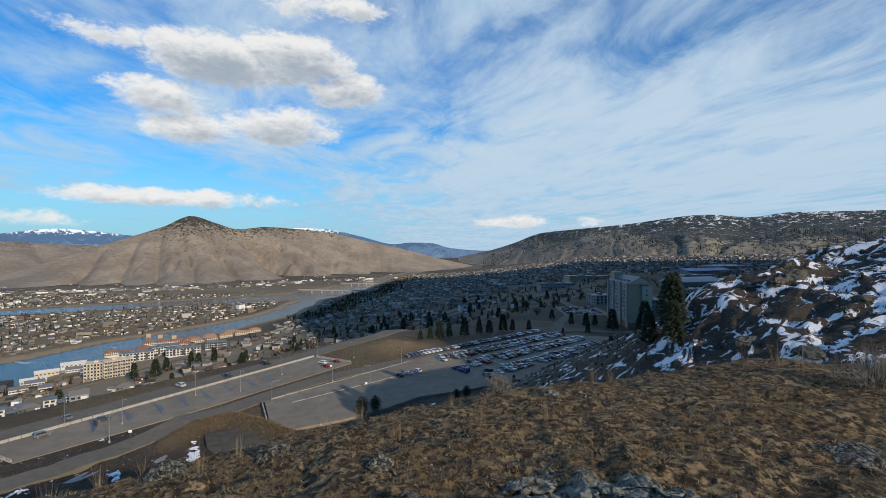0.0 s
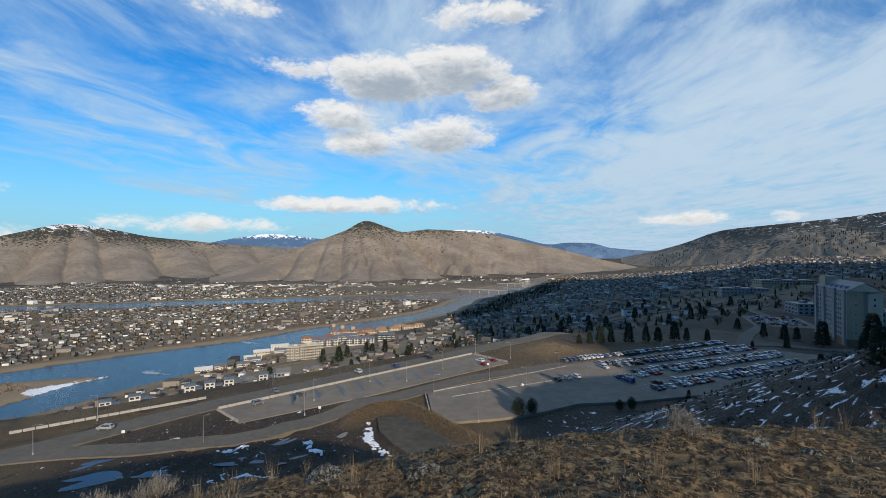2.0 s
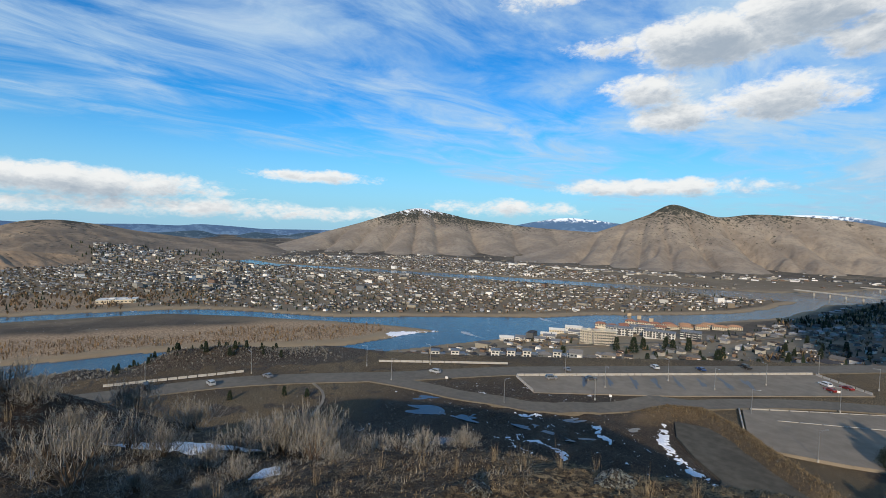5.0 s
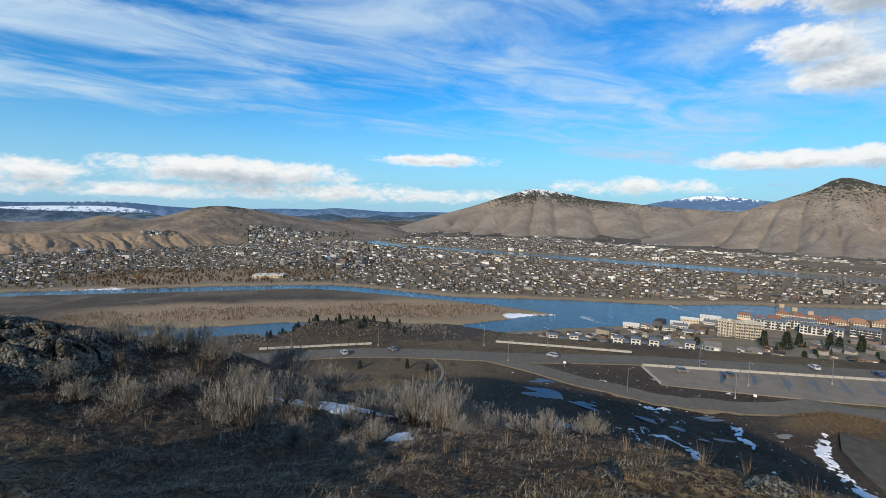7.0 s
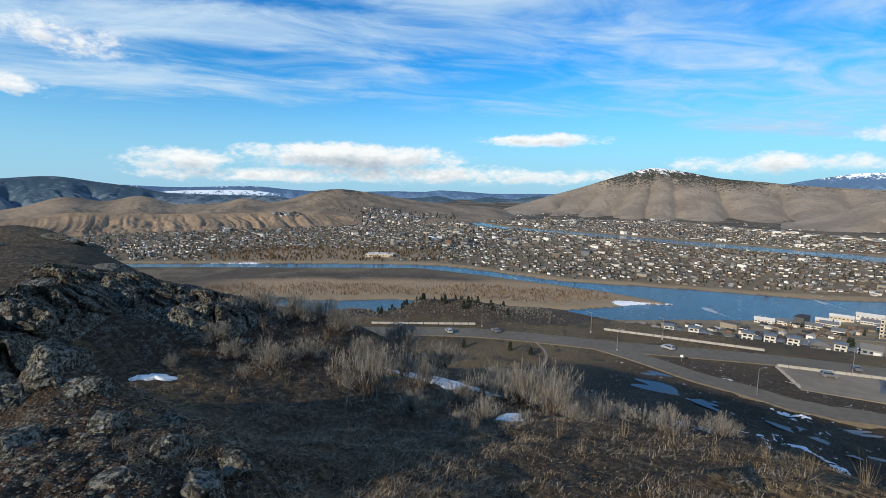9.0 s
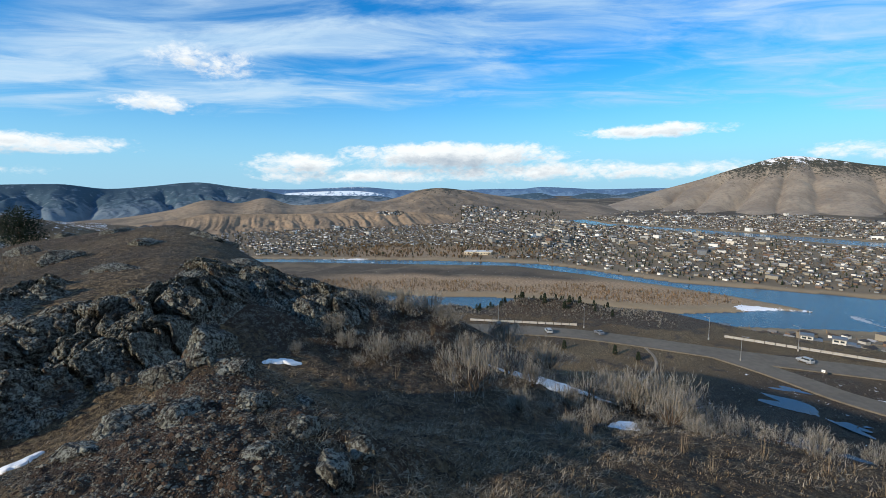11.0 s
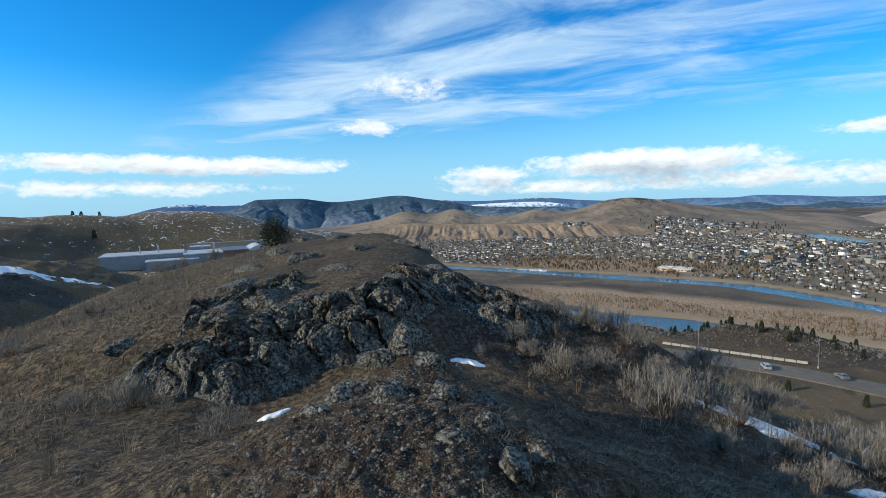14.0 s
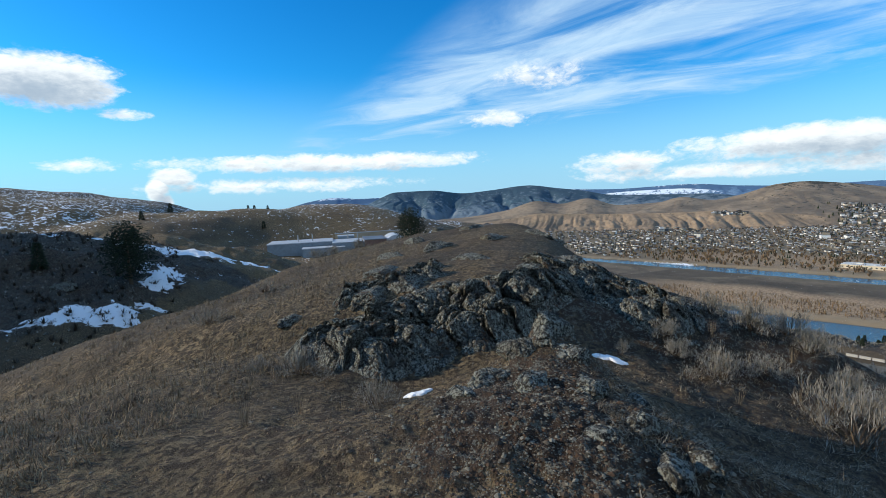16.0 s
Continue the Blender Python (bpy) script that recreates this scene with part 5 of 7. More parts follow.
def windows_on(root, along, up, w0, h0, gap_a, gap_u, n_a, n_u, place, frame_mat=None, label="", rims=True):
    """Rows of windows in a wall: place(a, u) gives the pose of each one's lower left corner."""
    pane = Shape().box(0, -.03, 0, w0, .05, h0).mesh("window", MAT_GLASS)
    rim = Shape().box(-.1, -.05, -.12, w0 + .1, .03, 0).box(-.1, -.05, h0, w0 + .1, .03, h0 + .1).box(-.1, -.05, 0, 0, .03, h0).box(w0, -.05, 0, w0 + .1, .03, h0).mesh("window_frame", frame_mat or MAT_FRAME)
    for i in range(n_a):
        for j in range(n_u):
            win = part("window", pane, root, place(along + i * gap_a, up + j * gap_u), label)
            if rims:
                part("window_frame", rim, win)


def tower():
    root = thing("apartment_tower", pose(131, 325, -56.0, 0, 0, -3), "eleven-storey cream and brown residence tower with grey gabled roof", "building")
    W, L, H = 16.0, 47.0, 33.0
    part("base_storey", Shape().box(0, 0, -3, W, L, 5.5).mesh("base_storey", MAT_BRICKBASE), root, None, "brown brick lower storeys")
    part("wall", Shape().box(0.05, 0.6, 5.5, W * .3, L, H).mesh("wall", MAT_GREY), root, None, "grey-brown long wall")
    part("wall", Shape().box(0.02, 0.02, 5.5, W * .47, 2.4, H - .02).mesh("wall", MAT_TAN), root, None, "tan stucco wall")
    part("wall", Shape().box(W * .60, -0.6, 5.5, W, L - .05, H - 1.5).mesh("wall", MAT_CREAM), root, None, "cream stucco wall")
    part("stair_shaft", Shape().box(W * .47, 0.8, 5.5, W * .60, L - 1, H + 1).mesh("stair_shaft", MAT_GREY), root, None, "dark recessed shaft")
    part("roof", Shape().add([(-.5, -.8, H), (W + .5, -.8, H), (W + .5, L + .5, H), (-.5, L + .5, H), (W / 2, -.8, H + 5), (W / 2, L + .5, H + 5)], [(0, 3, 2, 1), (0, 4, 5, 3), (1, 2, 5, 4)]).mesh("roof", MAT_SLATE), root, None, "grey metal gable roof")
    part("gable", Shape().add([(0, -.3, H), (W, -.3, H), (W / 2, -.3, H + 4.7), (0, .2, H), (W, .2, H), (W / 2, .2, H + 4.7)], [(0, 1, 2), (5, 4, 3), (0, 3, 4, 1), (1, 4, 5, 2), (2, 5, 3, 0)]).mesh("gable", MAT_CREAM), root)
    part("lift_house", Shape().box(2, L - 9, H, 10, L + 1, H + 6.5).mesh("lift_house", MAT_TAN), root, None, "tan box on the roof end")
    for y in (1.0, 15, 31, 44):
        part("bay", Shape().box(-1.1, y, 2, .05, y + 2.6, H + .5).mesh("bay", MAT_GREY), root, None, "dark grey vertical bay")
    windows_on(root, 4.6, 7.2, 1.4, 1.5, 3.1, 2.75, 13, 9, lambda a, u: pose(0, a + 1.4, u, 0, 0, -90) if True else None)
    windows_on(root, 3.4, 8.0, 1.1, 1.3, 3.0, 5.5, 1, 5, lambda a, u: pose(a, .05, u))
    windows_on(root, 11.8, 24.5, .9, 1.4, 2.2, 3.2, 1, 2, lambda a, u: pose(a, -.6, u))
    for y in np.arange(4, L - 8, 7.0):
        part("dormer", Shape().add([(1.0, y, H), (1.0, y + 3, H), (1.0, y + 1.5, H + 2.4), (4.6, y + 1.5, H + 2.4)], [(0, 2, 1), (0, 3, 2), (1, 2, 3)]).mesh("dormer", MAT_SLATE), root)


tower()


def block(name, label, x, y, z, turn, W, D, H, wall, roof, storeys, bays, roof_kind="flat", win=(1.6, 1.4), group="", deep=6.0, balconies=False, category="building", back=True):
    """A building with a front of W metres and D deep, seen from its -y side."""
    root = thing(name, pose(x, y, z, 0, 0, turn), label, category, group)
    part("wall", Shape().box(-W / 2, 0, -deep, W / 2, D, H).mesh("wall", wall), root)
    if roof_kind == "flat":
        s = Shape().box(-W / 2 - .25, -.25, H, W / 2 + .25, D + .25, H + .35)
        if W > 18:
            s.box(-W * .2, D * .4, H + .35, -W * .05, D * .7, H + 2.0).box(W * .15, D * .3, H + .35, W * .22, D * .5, H + 1.4)
    elif roof_kind == "hip":
        s = Shape().hip(-W / 2 - .6, -.6, H, W / 2 + .6, D + .6, H + min(D * .28, 4.5))
    elif roof_kind == "arch":
        s = Shape()
        k = 10
        ys = [-.5 + (D + 1) * i / k for i in range(k + 1)]
        v = [(sx * (W / 2 + .5), yy, H + D * .16 * math.sin(math.pi * i / k)) for sx in (-1, 1) for i, yy in enumerate(ys)]
        s.add(v, [(i, k + 1 + i, k + 2 + i, i + 1) for i in range(k)] + [tuple(range(k + 1)), tuple(range(k + 1, 2 * k + 2))[::-1]])
    else:
        s = Shape().gable(-W / 2 - .5, -.6, H, W / 2 + .5, D + .6, H + min(D * .3, 4))
    part("roof", s.mesh("roof", roof), root)
    gap_u = H / storeys
    gap_a = W / bays
    windows_on(root, -W / 2 + gap_a / 2 - win[0] / 2, gap_u * .3, win[0], win[1], gap_a, gap_u, bays, storeys, lambda a, u: pose(a, 0, u), rims=name not in ("row_house", "shed", "arena"))
    side = max(1, int(D / gap_a))
    gs = D / side
    windows_on(root, gs / 2 - win[0] / 2, gap_u * .3, win[0], win[1], gs, gap_u, side, storeys, lambda a, u: pose(W / 2, a, u, 0, 0, 90), rims=name not in ("row_house", "shed", "arena"))
    windows_on(root, gs / 2 + win[0] / 2, gap_u * .3, win[0], win[1], gs, gap_u, side, storeys, lambda a, u: pose(-W / 2, a, u, 0, 0, -90), rims=name not in ("row_house", "shed", "arena"))
    if balconies:
        rail = Shape().box(-1.4, -1.3, 0, 1.4, 0, .15).box(-1.4, -1.3, .15, 1.4, -1.22, 1.1).box(-1.4, -1.3, .15, -1.34, 0, 1.1).box(1.34, -1.3, .15, 1.4, 0, 1.1).mesh("balcony", MAT_GREY)
        for i in range(1, bays, 2):
            for j in range(1, storeys):
                part("balcony", rail, root, pose(-W / 2 + gap_a * (i + .5), 0, j * gap_u))
    return root


def campus():
    G = "campus buildings"
    zc = lambda x, y: ground_at(x, y)
    block("lecture_hall", "long low grey campus hall with a pale flat roof", 178, 395, zc(178, 395), 12, 30, 18, 12, MAT_GREY, MAT_SLATE, 3, 8, "flat", (1.8, 2.2), G)
    block("library", "grey and glass campus library with an arched pale roof", 330, 590, zc(330, 590), 18, 70, 34, 10, MAT_GREY, MAT_PALE, 1, 9, "arch", (3.0, 2.2), G)
    block("gym_hall", "cream campus hall with a flat roof behind trees", 285, 520, zc(285, 520), 16, 44, 20, 8, MAT_CREAM, MAT_SLATE, 2, 9, "flat", (2.2, 1.6), G)
    block("warehouse", "long blue-roofed campus building with grey walls", 500, 860, zc(500, 860), 20, 110, 40, 8, MAT_GREY, MAT_BLUEROOF, 2, 20, "gable", (2.5, 1.6), G)
    block("school", "low tan school block with a flat grey roof", 265, 830, zc(265, 830), 15, 80, 26, 7, MAT_TAN, MAT_SLATE, 2, 18, "flat", (2.2, 1.8), G)
    block("school", "low brown school wing with a flat grey roof", 190, 760, zc(190, 760), 8, 60, 20, 8, MAT_GREY, MAT_SLATE, 2, 12, "flat", (2.2, 1.8), G)
    block("office_block", "small grey office block beside the tower", 168, 470, zc(168, 470), 10, 26, 20, 9, MAT_GREY, MAT_SLATE, 3, 6, "flat", (2.4, 1.6), G)
    block("office_block", "pale office block with ribbon windows", 400, 720, zc(400, 720), 20, 60, 24, 10, MAT_CREAM, MAT_SLATE, 3, 12, "flat", (3.2, 1.6), G)
    block("warehouse", "broad low store with a pale flat roof", 640, 1000, zc(640, 1000), 25, 110, 50, 8, MAT_GREY, MAT_PALE, 1, 14, "flat", (3, 2), G)


campus()


MAT_ORANGE = plain("orange_tile_roof", (0.36, 0.205, 0.12), 0.8, 0, 1.5, 0.22)
MAT_BRONZE = plain("dark_window_band", (0.06, 0.062, 0.066), 0.5, 0, 1.5, 0.15)


def riverside():
    zc = lambda x, y: ground_at(x, y)
    G = "riverside apartment buildings"
    block("apartment_house", "five-storey cream apartment house with balconies", -374, 500, zc(-374, 500), 24, 26, 15, 18, MAT_IVORY, MAT_IVORY, 5, 9, "flat", (1.8, 2.0), G, 8, True)
    block("apartment_house", "five-storey cream apartment wing with balconies", -355, 505, zc(-355, 505), 46, 26, 15, 18, MAT_IVORY, MAT_IVORY, 5, 11, "flat", (1.8, 2.0), G, 8, True)
    part("roof", Shape().hip(-5, 2, 18.35, 5, 12, 22).mesh("roof", MAT_REDROOF), thing("roof_turret", pose(-370, 504, zc(-374, 500), 0, 0, 24), "small red tile turret roof on the apartment house", "roof"))
    for x, y, t, w, h in ((-399, 600, 30, 38, 11), (-384, 640, 46, 34, 11), (-345, 612, 24, 40, 9.5), (-318, 645, 24, 26, 9)):
        root = block("apartment_house", "white three-storey flat-roofed apartment block with dark bands", x, y, zc(x, y), t, w, 18, h, MAT_WHITE, MAT_SLATE, 3, 10, "flat", (2.6, 2.2), G, 8)
        for k in range(3):
            part("dark_bay", Shape().box(-w / 2 + w * (.2 + .28 * k), -.5, 1, -w / 2 + w * (.27 + .28 * k), .2, h - 1).mesh("dark_bay", MAT_BRONZE), root, None, "dark clad bay")
    for k, (x, y, t, w) in enumerate(((-462, 644, 38, 26), (-446, 652, 36, 24), (-430, 657, 30, 26), (-412, 664, 30, 24), (-440, 676, 34, 26), (-418, 690, 30, 26), (-452, 712, 38, 26), (-436, 722, 34, 28), (-420, 732, 32, 26), (-404, 743, 28, 28), (-396, 706, 28, 26), (-388, 726, 40, 30), (-372, 738, 20, 30), (-358, 762, 34, 30), (-384, 760, 28, 30), (-340, 782, 26, 34), (-326, 800, 30, 30), (-362, 792, 28, 34))):
        block("row_house", "cream row houses under red tile roofs" if k < 11 else "pale row houses under orange tile roofs", x, y, zc(x, y), t, w * .66, 10, 5, MAT_IVORY, MAT_REDROOF if k < 11 else MAT_ORANGE, 2, 7, "hip", (1.6, 1.6), "red-roofed row houses", 6)
    block("arena", "long low arena with a pale yellow roof", -1035, -5, zc(-1035, -5), 80, 62, 30, 6, MAT_CREAM, MAT_WHITE, 1, 10, "flat", (2.5, 2), "", 5)
    for x, y, t, w in ((-467, 441, 48, 26), (-458, 458, 44, 18), (-442, 499, 42, 22), (-455, 512, 42, 30), (-469, 546, 42, 30), (-468, 584, 40, 34), (-448, 560, 36, 22), (-420, 545, 40, 18), (-433, 470, 45, 20), (-405, 470, 40, 16)):
        block("shed", "low pale industrial shed with a metal roof", x, y, zc(x, y), t, w * .75, 9, 3.6, MAT_WHITE if w != 30 else MAT_CREAM, MAT_SLATE if w < 25 else MAT_WHITE, 1, 6, "gable", (2, 1.2), "sheds by the river", 5)


riverside()


def west_building():
    """Flat-roofed works in the hollow behind the ridge."""
    root = thing("works_building", pose(-168, -244, -27.6, 0, 0, 146) @ Matrix.Diagonal((.9, .9, .95, 1)), "low grey works with white flat roofs and a rust-brown wall", "building")
    clad = plain("blue_grey_cladding", (0.20, 0.235, 0.27), 0.6, 0, 0.6, 0.15)
    rust = plain("rust_brown_cladding", (0.17, 0.105, 0.085), 0.7, 0, 0.5, 0.2)
    for name, box, mat, lab in (("wall", (-50, 6, -8, -6, 34, 4.6), clad, "blue-grey clad wall"), ("wall", (-26, -8, -8, 2, 4, 1.6), clad, "low blue-grey wing"),
                                ("wall", (-6, -3, -8, 16, 26, 4.0), clad, "blue-grey clad wall"), ("wall", (-2, 26.5, -8, 10, 36, 6.2), clad, "grey plant room"), ("wall", (16, -6, -8, 31, 24, 5.0), rust, "rust-brown wall"),
                                ("wall", (32, -2, -8, 45, 22, 4.2), MAT_PALE, "white hall"), ("wall", (-4, 48, -8, 60, 49, 6.8), MAT_TAN, "long tan retaining wall")):
        part(name, Shape().box(*box).mesh(name, mat), root, None, lab)
        part("roof", Shape().box(box[0] - .3, box[1] - .3, box[5], box[3] + .3, box[4] + .3, box[5] + .5).mesh("roof", MAT_PALE if box[0] < 10 or box[0] > 30 else MAT_SLATE), root)
    k = 10
    part("roof", Shape().add([(x, y, 4.7 + 2.6 * math.sin(math.pi * i / k)) for y in (-2.4, 22.4) for i, x in enumerate(np.linspace(31.6, 45.4, k + 1))], [(i, i + 1, k + 2 + i, k + 1 + i) for i in range(k)] + [tuple(range(k + 1))[::-1], tuple(range(k + 1, 2 * k + 2))]).mesh("roof", MAT_PALE), root, None, "white curved roof")
    part("door", Shape().box(40, -2.15, -2, 43.5, -1.95, 2.6).mesh("door", MAT_GLASS), root)
    for x in (-30, -20, 5, 12):
        part("vent_stack", Shape().tube([(x, 15, 5, .4), (x, 15, 9.5, .4)], 8).mesh("vent_stack", MAT_STEEL), root)


west_building()

# ---------------------------------------------------------------- houses
def near_houses():
    """Houses near enough to be told apart, each with its parts."""
    rng = random.Random(21)
    dark = plain("charcoal_siding", (0.06, 0.06, 0.065), 0.7)
    models = []

    def model(kind):
        root = thing("house", Matrix.Identity(4), "", "house", "houses between the road and the river")
        if kind == "modern":
            part("wall", Shape().box(-7, 0, -4, 2, 10, 6.4).mesh("wall", MAT_WHITE), root, None, "white rendered wall")
            part("wing", Shape().box(2, -1.5, -4, 8, 9, 3.2).mesh("wing", dark), root, None, "charcoal clad wing")
            part("roof", rounded(Shape().box(-7.6, -1, 6.4, 2.6, 10.6, 6.8), "roof", MAT_SLATE, .05, 1), root)
            part("roof", rounded(Shape().box(1.6, -2.2, 3.2, 8.6, 9.6, 3.55), "roof", MAT_SLATE, .05, 1), root)
            spots = [(-6, 0, .6, 2.6, 1.8), (-2.4, 0, .6, 2.6, 1.8), (-6, 0, 3.8, 3, 1.7), (-1.8, 0, 3.8, 2.6, 1.7), (2.8, -1.5, .5, 4.4, 2.2)]
        else:
            w, d, h = {"ranch": (15, 9, 3.2), "split": (12, 9.5, 5.4), "small": (9.5, 8, 3.4)}[kind]
            part("wall", Shape().box(-w / 2, 0, -4, w / 2, d, h).mesh("wall", MAT_WALL), root)
            s = Shape()
            (s.hip if kind == "ranch" else s.gable)(-w / 2 - .5, -.6, h, w / 2 + .5, d + .6, h + 2.3)
            part("roof", s.mesh("roof", MAT_ROOF), root)
            part("chimney", Shape().box(w * .2, d * .55, h, w * .2 + .7, d * .55 + .7, h + 2.9).mesh("chimney", MAT_BRICKBASE), root)
            part("garage_door", Shape().box(w / 2 - 4, -.06, 0, w / 2 - .8, .04, 2.2).mesh("garage_door", MAT_FRAME), root)
            spots = [(-w / 2 + 1, 0, .9, 1.8, 1.3), (-w / 2 + 4, 0, .9, 1.4, 1.3)] + ([(-w / 2 + 1, 0, 3.4, 1.8, 1.3), (1, 0, 3.4, 2, 1.3)] if kind == "split" else [])
        for x, y, z, ww, hh in spots:
            part("window", Shape().box(x, y - .05, z, x + ww, y + .05, z + hh).mesh("window", MAT_GLASS), root)
        side = 9 if kind == "modern" else d
        xs = -7 if kind == "modern" else -w / 2
        part("window", Shape().box(xs - .05, side * .35, 1, xs + .05, side * .35 + 1.6, 2.3).mesh("window", MAT_GLASS), root)
        return root

    base = {k: model(k) for k in ("modern", "ranch", "split", "small")}
    first = set()
    names = {"modern": "flat-roofed modern house in white render and charcoal cladding", "ranch": "low house with a hipped shingle roof", "split": "two-storey house with a gabled shingle roof", "small": "small house with a gabled shingle roof"}

    def put(kind, x, y, turn, zs=None):
        z = ground_at(x, y) if zs is None else zs
        m = pose(x, y, z + 0.3, 0, 0, turn) @ Matrix.Scale(.68, 4)
        if kind in first:
            ob = copy_thing(base[kind], m)
        else:
            first.add(kind)
            ob = base[kind]
            ob.matrix_basis = m
        tagged(ob, names[kind])

    placed = []
    for x, y, t in ((-228, 108, 64), (-216, 114, 62), (-195, 136, 56), (-186, 142, 54), (-216, 171, 52), (-170, 155, 46), (-165, 161, 44), (-161, 168, 42), (-164, 181, 40), (-158, 187, 38), (-163, 204, 36)):
        put("modern", x, y, t)
        placed.append((x, y))
    for kind, x, y, t in (("ranch", -168, 164, 42), ("ranch", -158, 176, 40), ("small", -150, 190, 38), ("ranch", -140, 203, 36), ("ranch", -122, 252, 30), ("ranch", -134, 268, 32), ("small", -150, 236, 34)):
        put(kind, x, y, t)
        placed.append((x, y))
    tries = 0
    while len(placed) < 235 and tries < 9000:
        tries += 1
        if tries % 2:
            y = rng.uniform(190, 620)
            xb, xe = float(curve_at(np.array(y), NEAR_BANK)), float(curve_at(np.array(y), BENCH_EDGE))
            x = xb + 60 + (min(xe - 28, -40) - xb - 60) * rng.uniform(0, 1) ** .6
        else:
            x, y = rng.uniform(-230, 260), rng.uniform(400, 900)
        x, y = round(x / 17) * 17 + rng.uniform(-2, 2), round(y / 21) * 21 + rng.uniform(-2, 2)
        if any(abs(x - a) < 15 and abs(y - b) < 15 for a, b in placed):
            continue
        if y < -0.58 * x or -490 < x < -318 and 430 < y < 820 or (x > 100 and y < 560) or (x > -105 and y < 330):
            continue
        near_road = min(float(off_line(np.array(x), np.array(y), [(*p, 0) for p in line])[0]) for line in (TOWN_ROAD, HILL_ROAD, RIVER_ROAD, MAIN_ROAD, CAMPUS_ROAD))
        if near_road < 14:
            continue
        placed.append((x, y))
        put(rng.choices(["ranch", "split", "small"], [4, 3, 3])[0], x, y, rng.choice([30, 35, 120, 25]) + rng.uniform(-6, 6))
    return placed


HOUSES = near_houses()


def scatter_town():
    """The rest of the town, too many and too far to pick apart."""
    rng = np.random.default_rng(5)
    s, hill = Shape(), Shape()
    spots = []

    def field(x0, x1, y0, y1, dx, dy, keep, share):
        """Blocks of houses along streets; the streets turn from quarter to quarter."""
        size = 240
        for bx in np.arange(x0, x1, size):
            for by in np.arange(y0, y1, size):
                turn = (24, 38, 10, 62, 30, -8)[int(lattice(np.array([bx // size]), np.array([by // size]), keep + 3)[0] * 5.99)]
                c, sn = math.cos(radians(turn)), math.sin(radians(turn))
                for i, u in enumerate(np.arange(-size * .72, size * .72, dx)):
                    for j, v in enumerate(np.arange(-size * .72, size * .72, dy)):
                        if j % 3 == 2 or i % 9 == 8:
                            continue          # a street
                        x, y = bx + size / 2 + u * c - v * sn + rng.uniform(-2.5, 2.5), by + size / 2 + u * sn + v * c + rng.uniform(-2.5, 2.5)
                        if bx < x < bx + size and by < y < by + size and rng.random() < share:
                            spots.append((x, y, turn, keep))

    field(-2300, -440, -900, 1500, 11.5, 12.5, 0, 0.84)
    field(-320, 1500, 330, 2700, 16, 18, 1, 0.74)
    field(-2200, 200, 1350, 2500, 34, 36, 2, 0.16)
    field(-2900, -1900, -700, 1000, 26, 28, 2, 0.3)
    xy = np.array([(p[0], p[1]) for p in spots])
    wet = bed(xy[:, 0], xy[:, 1])
    zz = height(xy[:, 0], xy[:, 1])
    town = fbm(xy[:, 0], xy[:, 1], 420, 3, 55)
    near = np.array(HOUSES)
    park = np.hypot(xy[:, 0] + 1090, (xy[:, 1] + 120) * .45)
    isle = np.where(xy[:, 1] < 420, np.minimum(xy[:, 0] - curve_at(xy[:, 1], BAR_FAR), curve_at(xy[:, 1], BAR_NEAR) - xy[:, 0]), -99)
    wet = np.where(isle > -25, 0, wet)
    crowd = fbm(xy[:, 0], xy[:, 1], 160, 4, 57)
    trade = fbm(xy[:, 0], xy[:, 1], 300, 3, 59)

    def build(to, x, y, z, wide, deep, tall, turn, flat):
        a = radians(turn + (90 if rng.random() < .4 else 0) + rng.uniform(-4, 4))
        c, sn = math.cos(a), math.sin(a)
        g = Shape().box(-wide / 2, -deep / 2, -3, wide / 2, deep / 2, tall, 0)
        if flat:
            g.box(-wide / 2 - .2, -deep / 2 - .2, tall, wide / 2 + .2, deep / 2 + .2, tall + .4, 1)
        elif rng.random() < .35:
            g.hip(-wide / 2 - .4, -deep / 2 - .5, tall, wide / 2 + .4, deep / 2 + .5, tall + deep * .26, 1)
        else:
            g.gable(-wide / 2 - .4, -deep / 2 - .5, tall, wide / 2 + .4, deep / 2 + .5, tall + deep * .3, 1)
        k = len(to.v)
        to.v.extend([(x + p[0] * c - p[1] * sn, y + p[0] * sn + p[1] * c, z + p[2]) for p in g.v])
        to.f.extend([tuple(i + k for i in f) for f in g.f])
        to.m.extend(g.m)

    for (x, y, turn, keep), w, z, t, pk, cr, tr in zip(spots, wet, zz, town, park, crowd, trade):
        if keep == 0 and rng.random() > .86 + 1.2 * cr:
            continue
        if x < -200 and y < .78 * x or w > -30 or t < (-0.36 if keep == 0 else -0.24) or pk < 120:
            continue
        if keep == 1 and (np.abs(near - (x, y)).max(1).min() < 15 or (x < 470 and y < 900 and x > 90) or (x < -300 and y < 830) or (y < 430 and x > -75) or x > 300 + y * .75):
            continue
        if keep == 2 and off_line(np.array(x), np.array(y), NORTH_RIVER)[0] < 60:
            continue
        big = rng.random() < (0.13 if tr > .12 else 0.012)
        if big:
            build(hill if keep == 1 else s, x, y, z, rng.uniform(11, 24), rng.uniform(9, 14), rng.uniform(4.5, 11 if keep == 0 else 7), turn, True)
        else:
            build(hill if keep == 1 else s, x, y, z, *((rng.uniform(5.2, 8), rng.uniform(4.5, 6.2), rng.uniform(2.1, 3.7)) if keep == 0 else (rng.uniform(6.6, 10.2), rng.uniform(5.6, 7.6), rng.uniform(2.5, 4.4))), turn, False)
    # sheds and stores in a strip at the mountains' feet
    for k in range(520):
        turn = rng.uniform(6, 73)
